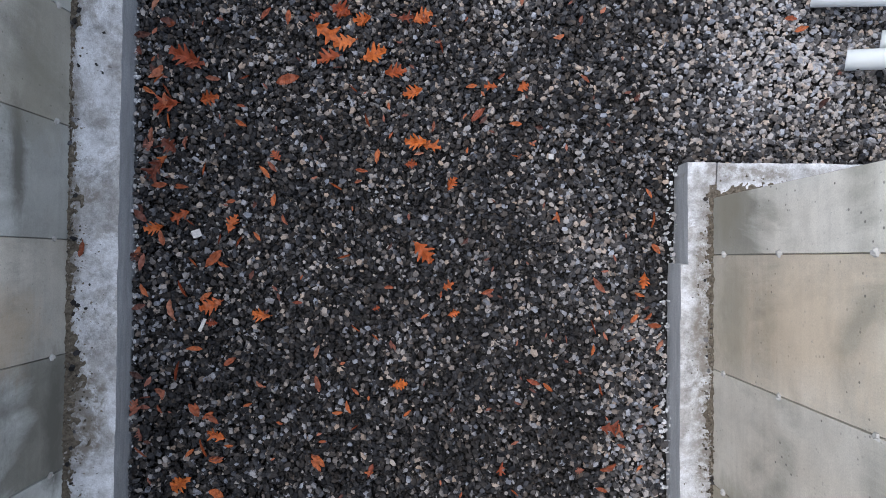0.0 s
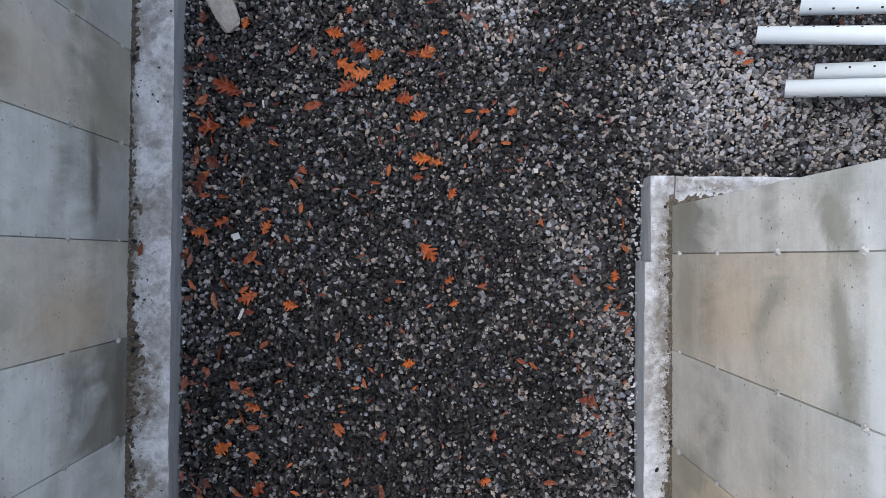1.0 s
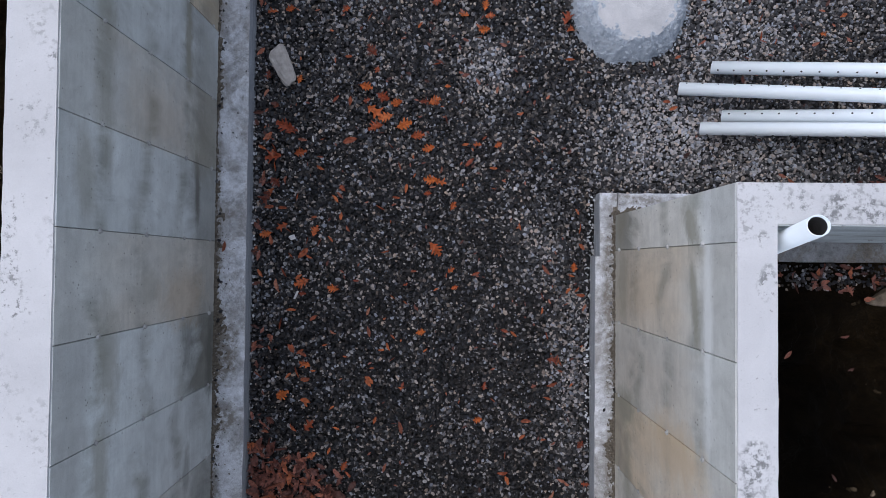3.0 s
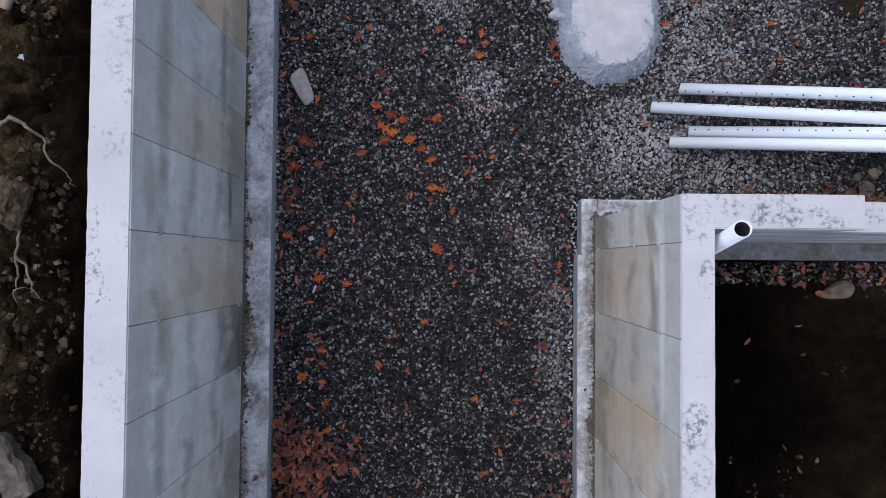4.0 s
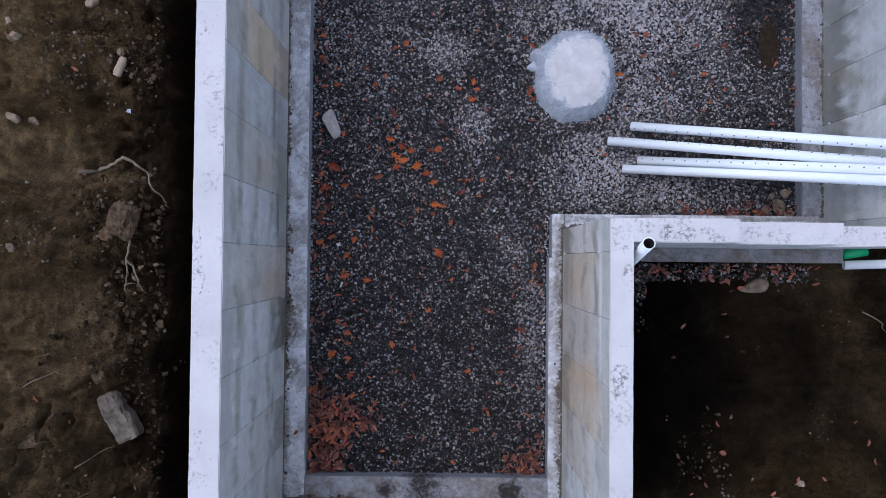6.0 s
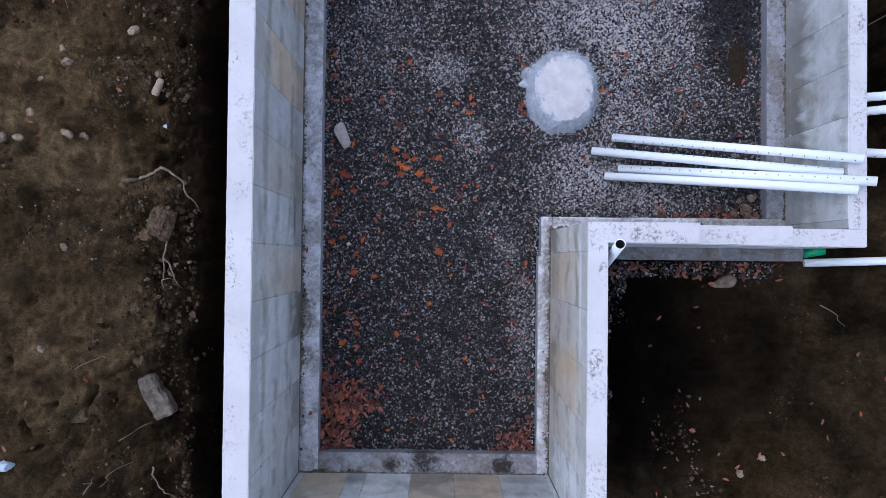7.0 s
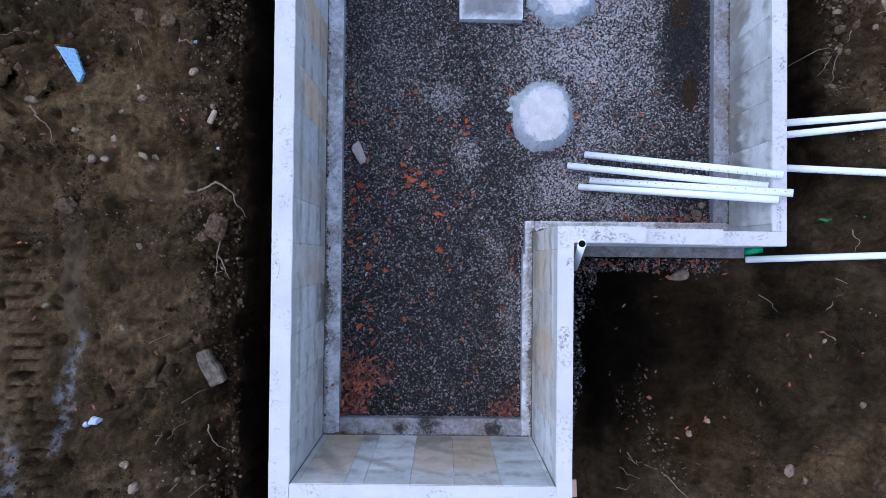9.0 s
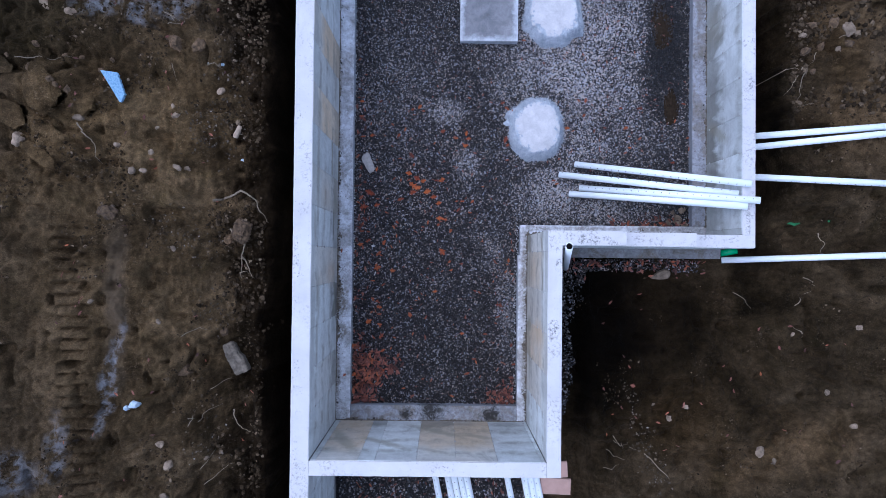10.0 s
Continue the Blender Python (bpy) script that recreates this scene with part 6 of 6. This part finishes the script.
def leaf(x, y, which, size, turn, label, z=0.026):
    ob = new("oak_leaf" if KINDS[which][0] == "oak" else "dry_leaf", LEAVES[which])
    ob.matrix_basis = pose(x, y, z + 0.05 * size, luck.gauss(0, 9), luck.gauss(0, 9), turn) @ Matrix.Diagonal((size, size, size, 1))
    return tagged(ob, label, "leaf", "fallen leaves")


# x, y, length and turn of each leaf
LOBED_A = ((2.87, 3.17, 0.097, 80), (-1.26, 3.12, 0.091, 0), (-0.19, 3.03, 0.104, 45), (1.42, 3.01, 0.104, -40), (-0.33, 2.98, 0.078, 20), (2.84, 2.9, 0.078, 40), (3.61, 2.67, 0.097, 30), (2.53, 2.66, 0.103, 0), (-0.46, 2.61, 0.078, 60), (0.24, 2.58, 0.116, 20), (0.67, 2.54, 0.103, 80), (-0.57, 2.5, 0.091, 40), (-1.07, 2.49, 0.097, 10), (-1.23, 2.47, 0.097, 0), (0.71, 2.45, 0.097, 10), (0.48, 2.45, 0.097, -10), (1.43, 2.33, 0.09, 30), (0.66, 2.32, 0.11, 10), (3.69, 2.31, 0.084, 0), (-0.29, 1.96, 0.077, 70), (-0.98, 1.86, 0.084, 70), (0.34, 1.81, 0.058, 0), (-0.39, 1.8, 0.129, -15))
LOBED_B = ((-0.22, 1.69, 0.09, 0), (0.22, 1.68, 0.127, 25), (-0.11, 1.66, 0.111, 10), (0.23, 1.66, 0.071, 0), (-0.11, 1.65, 0.077, 40), (-0.31, 1.58, 0.175, -35), (-0.21, 1.53, 0.143, 15), (-0.04, 1.46, 0.159, 15), (-0.3, 1.44, 0.143, 20), (0.07, 1.36, 0.134, 10), (0.61, 1.29, 0.079, 0), (0.79, 1.29, 0.089, 30), (0.18, 1.25, 0.121, 15), (-0.97, 1.21, 0.121, 10), (0.2, 0.97, 0.133, 0), (0.28, 0.95, 0.111, -10), (-0.59, 0.89, 0.079, -50), (0.17, 0.85, 0.076, 0), (-1.23, 0.84, 0.108, 60), (0.39, 0.74, 0.089, 60), (-1.12, 0.55, 0.111, 30), (-0.83, 0.51, 0.114, 70), (-1.26, 0.48, 0.111, 10))
LOBED_C = ((0.24, 0.36, 0.158, -50), (1.47, 0.21, 0.089, 85), (0.38, 0.17, 0.082, 30), (-0.94, 0.05, 0.145, 20), (0.41, 0.02, 0.07, 20), (-0.66, 0.0, 0.114, -10), (0.12, -0.38, 0.095, 10), (-0.9, -0.67, 0.113, -20), (-0.9, -0.67, 0.083, 0), (-1.1, -0.93, 0.096, 20), (-1.1, -0.94, 0.132, 30), (0.62, -1.14, 0.096, 0), (-0.86, -1.21, 0.128, 50), (-0.83, -1.47, 0.096, 30), (-0.55, -1.56, 0.089, 60))
RUST_A = ((-0.92, 3.12, 0.078, 30), (1.34, 3.11, 0.091, 30), (3.87, 3.04, 0.11, 0), (3.52, 3.04, 0.078, 0), (-1.27, 2.81, 0.084, 50), (3.23, 2.67, 0.084, 0), (1.4, 2.42, 0.155, 70), (-0.34, 2.12, 0.129, -50), (4.48, 2.04, 0.077, 0), (-1.26, 1.9, 0.09, 80), (-0.23, 1.71, 0.143, -30), (-0.38, 1.68, 0.07, 20), (0.13, 1.67, 0.096, 0), (-1.1, 1.44, 0.175, -20), (-1.05, 1.4, 0.108, 15), (-1.2, 1.17, 0.165, 10), (-1.18, 0.94, 0.133, -40), (-1.27, 0.8, 0.159, 45), (-0.02, 0.04, 0.047, 20), (-0.93, -0.05, 0.069, 0), (1.29, -0.61, 0.126, -5), (0.68, -0.84, 0.076, 80), (1.53, -1.35, 0.089, 60))
RUST_B = ((1.58, -1.7, 0.076, 0),)
OVAL_A = ((2.74, 3.17, 0.097, -50), (1.12, 3.13, 0.078, -20), (4.68, 3.13, 0.084, -20), (-0.13, 2.95, 0.078, 0), (-0.3, 2.88, 0.065, 0), (4.52, 2.81, 0.097, 70), (-1.09, 2.71, 0.065, 70), (-0.69, 2.7, 0.071, -40), (2.64, 2.61, 0.071, 20), (3.03, 2.61, 0.097, 80), (4.76, 2.5, 0.077, 10), (3.87, 2.48, 0.097, 30), (0.09, 2.36, 0.078, 50), (4.78, 2.3, 0.097, 80), (2.39, 2.09, 0.071, 30), (-0.55, 2.07, 0.078, 0), (1.43, 2.06, 0.09, 0), (-0.66, 1.69, 0.096, 50), (2.29, 1.69, 0.077, 0), (-0.53, 1.67, 0.089, 85), (0.47, 1.67, 0.038, 60), (0.29, 1.63, 0.032, 0), (2.35, 1.63, 0.084, 20))
OVAL_B = ((-1.19, 1.62, 0.08, 10), (0.67, 1.35, 0.057, 40), (1.14, 1.34, 0.07, -45), (-0.53, 1.32, 0.143, 20), (0.5, 1.29, 0.07, 10), (-1.31, 1.25, 0.089, -30), (-0.79, 1.17, 0.057, -10), (0.54, 1.13, 0.111, 45), (0.75, 1.08, 0.079, 0), (-0.79, 1.07, 0.089, -30), (0.05, 1.01, 0.048, 60), (0.48, 0.93, 0.038, 80), (-0.02, 0.89, 0.095, 85), (-0.11, 0.81, 0.079, -10), (-0.65, 0.8, 0.095, -50), (-0.13, 0.75, 0.048, 20), (-1.24, 0.72, 0.095, 5), (-1.12, 0.71, 0.101, -5), (1.5, 0.7, 0.07, -60), (-0.6, 0.64, 0.079, 85), (-0.84, 0.63, 0.063, 15), (0.99, 0.56, 0.07, -75), (-0.69, 0.44, 0.07, -50))
OVAL_C = ((1.54, 0.39, 0.079, -50), (-0.93, 0.31, 0.142, 45), (-0.88, 0.28, 0.079, -30), (-0.44, 0.21, 0.038, 60), (0.05, 0.16, 0.057, 0), (0.6, 0.14, 0.079, 20), (1.45, 0.13, 0.063, -20), (0.34, 0.12, 0.047, 85), (-0.97, 0.1, 0.079, 40), (-0.46, 0.07, 0.057, 0), (1.5, 0.01, 0.063, 45), (0.25, -0.0, 0.057, 30), (1.42, 0.0, 0.07, 50), (1.53, -0.04, 0.088, -5), (1.19, -0.18, 0.069, 80), (-1.03, -0.19, 0.095, 0), (-0.83, -0.26, 0.088, 35), (0.86, -0.36, 0.082, -20), (0.94, -0.39, 0.079, -40), (-0.13, -0.42, 0.063, -45), (1.54, -0.49, 0.038, 30), (-0.73, -0.5, 0.057, 20), (-0.17, -0.51, 0.079, -70))
OVAL_D = ((-1.01, -0.53, 0.088, -75), (-1.03, -0.53, 0.09, -60), (-0.23, -0.54, 0.063, 0), (0.16, -0.54, 0.057, 40), (-0.95, -0.56, 0.088, 35), (-0.92, -0.58, 0.09, -30), (-0.55, -0.6, 0.047, -10), (1.33, -0.62, 0.07, 70), (1.35, -0.64, 0.063, -60), (-0.31, -0.7, 0.047, 0), (1.35, -0.71, 0.057, -20), (-0.83, -0.73, 0.057, 0), (-1.05, -0.77, 0.079, 45), (-0.33, -0.8, 0.11, -45), (-0.9, -0.81, 0.083, 0), (1.28, -0.83, 0.11, 15), (1.45, -0.83, 0.057, 40), (-0.34, -0.83, 0.09, -50), (-0.04, -0.86, 0.088, 70), (-0.05, -0.87, 0.058, 0), (1.24, -0.95, 0.079, -20), (-0.89, -0.99, 0.11, -10), (0.46, -0.99, 0.038, 70))
OVAL_E = ((-0.89, -1.02, 0.077, -70), (-0.66, -1.05, 0.064, 40), (1.05, -1.15, 0.096, 0), (-0.28, -1.16, 0.077, 70), (-1.0, -1.23, 0.096, -50), (-0.62, -1.23, 0.077, -20), (1.02, -1.29, 0.077, 40), (-0.68, -1.43, 0.07, 70), (0.85, -1.61, 0.102, 0), (-0.51, -1.63, 0.083, -50), (0.89, -1.67, 0.089, -70), (0.72, -1.88, 0.121, 20), (-0.09, -1.98, 0.076, 20), (0.26, -2.06, 0.064, 30), (-0.44, -2.16, 0.083, 10), (0.45, -2.29, 0.102, -20))
PALE_A = ((0.78, 1.78, 0.084, 80), (-1.28, 1.74, 0.09, 60), (-0.95, 1.32, 0.089, -5), (0.29, 1.06, 0.07, 80), (-1.29, 1.0, 0.095, 80), (-1.1, 0.96, 0.079, 80), (0.21, 0.91, 0.063, 10), (-0.61, 0.83, 0.082, -50), (-0.54, 0.53, 0.07, -60), (1.22, 0.18, 0.114, -55), (-1.16, 0.02, 0.133, -75), (1.56, -0.15, 0.079, 60), (-0.35, -0.2, 0.088, 70), (-0.34, -0.38, 0.101, -75), (-0.66, -0.39, 0.069, -30), (-1.22, -0.53, 0.057, -60), (-0.9, -0.8, 0.094, 5), (-0.05, -1.22, 0.115, -75), (-0.19, -1.57, 0.096, 70), (1.37, -1.67, 0.089, -20), (1.28, -1.8, 0.095, 60), (0.96, -1.94, 0.083, 60), (0.07, -2.0, 0.102, 70))
PALE_B = ((-0.28, -2.3, 0.114, 40),)
CURLED_A = ((3.13, 2.45, 0.077, 70), (-0.36, 2.43, 0.091, 60), (3.13, 2.29, 0.097, 80), (0.25, 2.01, 0.09, 15), (0.33, 1.51, 0.095, -75), (-0.77, 1.33, 0.07, 20), (-1.25, 1.32, 0.083, 40), (-0.16, 1.27, 0.07, -45), (-1.2, 1.25, 0.095, -60), (-0.08, 1.09, 0.095, -70), (-1.19, 1.08, 0.089, -80), (0.75, 0.9, 0.057, -15), (-0.99, 0.81, 0.079, 80), (-0.25, 0.72, 0.101, -30), (0.63, 0.65, 0.038, -40), (1.52, 0.55, 0.095, 85), (-1.06, 0.51, 0.079, -35), (-0.9, 0.42, 0.07, 75), (-0.79, 0.41, 0.079, 65), (-0.2, 0.33, 0.095, 15), (-1.04, 0.29, 0.079, -45), (-1.1, 0.14, 0.111, -60), (1.19, -0.05, 0.088, -70))
CURLED_B = ((-0.13, -0.07, 0.063, -35), (-0.02, -0.12, 0.063, -45), (1.4, -0.12, 0.063, 25), (-1.12, -0.31, 0.126, 75), (1.23, -0.4, 0.079, -75), (-0.13, -0.62, 0.069, 40), (-0.97, -0.74, 0.11, -70), (0.76, -0.97, 0.063, -40), (0.87, -1.45, 0.089, 85))
for rows, first, count, words in (
        (LOBED_A + LOBED_B + LOBED_C, 0, 5, "orange lobed oak leaf lying dry on gravel"),
        (RUST_A + RUST_B, 5, 3, "dark rust-red lobed oak leaf on gravel"),
        (OVAL_A + OVAL_B + OVAL_C + OVAL_D + OVAL_E, 8, 4, "orange-brown oval dry leaf lying on gravel"),
        (PALE_A + PALE_B, 12, 3, "large brown oval leaf lying on gravel"),
        (CURLED_A + CURLED_B, 15, 3, "curled thin orange-brown leaf on gravel")):
    for k, (x, y, size, turn) in enumerate(rows):
        leaf(x, y, first + k % count, size * (1.04 if first < 8 else 0.95), turn + (180 if k % 2 else 0), words)
leaf(-1.58, 0.36, 9, 0.10, 80, "orange oval leaf lying on the concrete footing", FOOT + 0.01)
leaf(-1.50, -1.9, 0, 0.09, 40, "orange lobed leaf lying on the concrete footing", FOOT + 0.012)
leaf(1.50, 2.92, 13, 0.13, 75, "brown oval leaf lying against the concrete pad", 0.10)


def litter(name, n, place, z, seed, label, size=(0.06, 0.11)):
    """A drift of many leaves as one mesh. place(rng): a spot; z(x, y): what it lies on."""
    rng = random.Random(seed)
    vs, fs, count = [], [], 0
    shapes = [leaf_shape(k, 50 + i) for i, k in enumerate(("oval", "oval", "oval", "oak", "rolled"))]
    for k in range(n):
        v, f = shapes[rng.choice((0, 0, 1, 1, 2, 2, 3, 4))]
        x, y = place(rng)
        m = pose(x, y, z(x, y) + rng.uniform(0.012, 0.05), rng.gauss(0, 17), rng.gauss(0, 17), rng.uniform(0, 360)).to_3x3()
        q = v * rng.uniform(*size) @ np.array(m).T + np.array((x, y, z(x, y) + rng.uniform(0.015, 0.05)))
        vs.append(q)
        fs.append(f + count)
        count += len(v)
    return stuff(name, np.concatenate(vs), np.concatenate(fs), PILE, label, "leaves")


def corner(rng):
    """A spot in the drift: dense against the west footing, fanning out eastwards and thinning to the north."""
    while True:
        x, y = rng.uniform(-1.37, -0.40), rng.uniform(-2.42, -1.15)
        reach = 0.25 + 0.62 * math.exp(-((y + 1.68) / 0.22) ** 2) + 0.34 * float(smooth(np.array(-y), 1.6, 1.9))
        if x + 1.37 < reach * (0.55 + 0.45 * rng.random()) and rng.random() < 0.25 + 0.75 * float(smooth(np.array(-y), 1.2, 1.6)):
            return x, y


litter("leaf_drift", 270, corner, lambda x, y: 0.012, 1, "drift of reddish brown leaves in the room's corner", (0.08, 0.15))
litter("leaf_drift", 95, lambda r: (1.59 - abs(r.gauss(0, 0.28)), -2.42 + abs(r.gauss(0, 0.22))), lambda x, y: 0.012, 2, "brown leaves gathered along the south footing")
litter("leaf_drift", 70, lambda r: (r.uniform(3.3, 4.78), 0.84 + abs(r.gauss(0, 0.09))), lambda x, y: 0.012, 3, "brown leaves gathered along the footing under the pipes")
litter("leaf_drift", 95, lambda r: (r.uniform(2.2, 5.1), 0.24 - abs(r.gauss(0, 0.16))), lambda x, y: float(ground_height(x, y)) + 0.01, 4, "brown leaves strewn along the outer footing")
litter("leaf_drift", 34, lambda r: (r.uniform(3.1, 7.5), r.uniform(-3.2, -0.3)), lambda x, y: float(ground_height(x, y)), 5, "scattered brown leaves on the yard's soil")
litter("leaf_drift", 60, lambda r: (r.uniform(-5.5, -2.7), r.uniform(-3.4, 4.5)), lambda x, y: float(ground_height(x, y)), 6, "scattered brown leaves on the bank", (0.05, 0.09))
litter("leaf_drift", 150, lambda r: (r.uniform(-1.3, 2.0), r.uniform(-4.2, -3.2)), lambda x, y: 0.012, 7, "brown leaves on stone beyond the south wall")
litter("leaf_drift", 46, lambda r: (-1.36 + abs(r.gauss(0, 0.08)), r.uniform(-1.6, 4.0)), lambda x, y: 0.012, 8, "orange-brown leaves along the west footing")


def open_floor(r):
    while True:
        x, y = r.uniform(0.2, 4.75), r.uniform(0.95, 5.2)
        if math.hypot(x - 1.96, y - 2.64) > 0.62 and math.hypot(x - 2.24, y - 4.74) > 0.66 and not (0.45 < x < 1.7 and y > 4.1):
            return x, y


litter("leaf_scatter", 60, open_floor, lambda x, y: 0.014, 9, "small rust-brown leaves scattered thinly over the gravel", (0.04, 0.08))
litter("leaf_scatter", 210, lambda r: (r.uniform(-1.33, 1.55), r.uniform(-2.4, 3.9)), lambda x, y: 0.010, 10, "small broken leaf bits among the stones", (0.025, 0.055))
litter("leaf_scatter", 120, lambda r: (r.uniform(1.9, 4.5), r.uniform(1.9, 5.0)), lambda x, y: 0.012, 11, "small rust-brown leaf bits over the pale gravel beyond the pipes", (0.03, 0.065))
litter("leaf_scatter", 70, lambda r: (r.uniform(-1.33, 1.3), r.uniform(1.8, 5.0)), lambda x, y: 0.012, 12, "small rust-brown leaf bits on the gravel towards the north", (0.03, 0.065))

# small pale scraps on the gravel
for x, y, sx, sy, turn in ((-0.86, 1.33, 0.012, 0.055, 5), (-1.03, 0.45, 0.05, 0.045, 20), (-0.99, -0.06, 0.02, 0.08, -25), (0.95, 0.9, 0.03, 0.03, 0)):
    b = part("wood_chip", cast_box(-sx / 2, sx / 2, -sy / 2, sy / 2, 0, 0.012, 0.02, 0.002, seed=x, edge=0.002), PAD)
    b.matrix_basis = pose(x, y, 0.02, 4, 5, turn)
    tagged(b, "small whitish chip lying on gravel", "chip", "pale chips")

# grit along the foot of the walls
stuff("footing_grit", *stones([(-1.66, -1.60, -2.6, 5.0), (1.755, 1.80, -2.6, 0.7), (4.98, 5.05, 0.9, 5.0), (-1.6, 1.75, -2.72, -2.67)], 260, 0.006, 0.034, 63, lift=FOOT + 0.008), GRAVEL, "loose stones along the walls on the footing", "gravel")
stuff("cement_crust", *stones([(1.575, 1.63, -2.4, 0.30), (1.60, 1.665, 0.30, 0.88), (-1.40, -1.365, -2.4, 5.0)], 1500, 0.008, 0.03, 64, lift=0.004), FOOTING, "crumbly pale cement crust along the footing", "crust")
stuff("footing_grit", *stones([(-1.58, -1.42, -2.6, 5.0), (1.68, 1.76, -2.6, 0.7), (4.83, 4.98, 0.9, 5.0)], 35, 0.006, 0.025, 62, lift=FOOT + 0.008), GRAVEL, "scattered grit on the footing", "gravel")
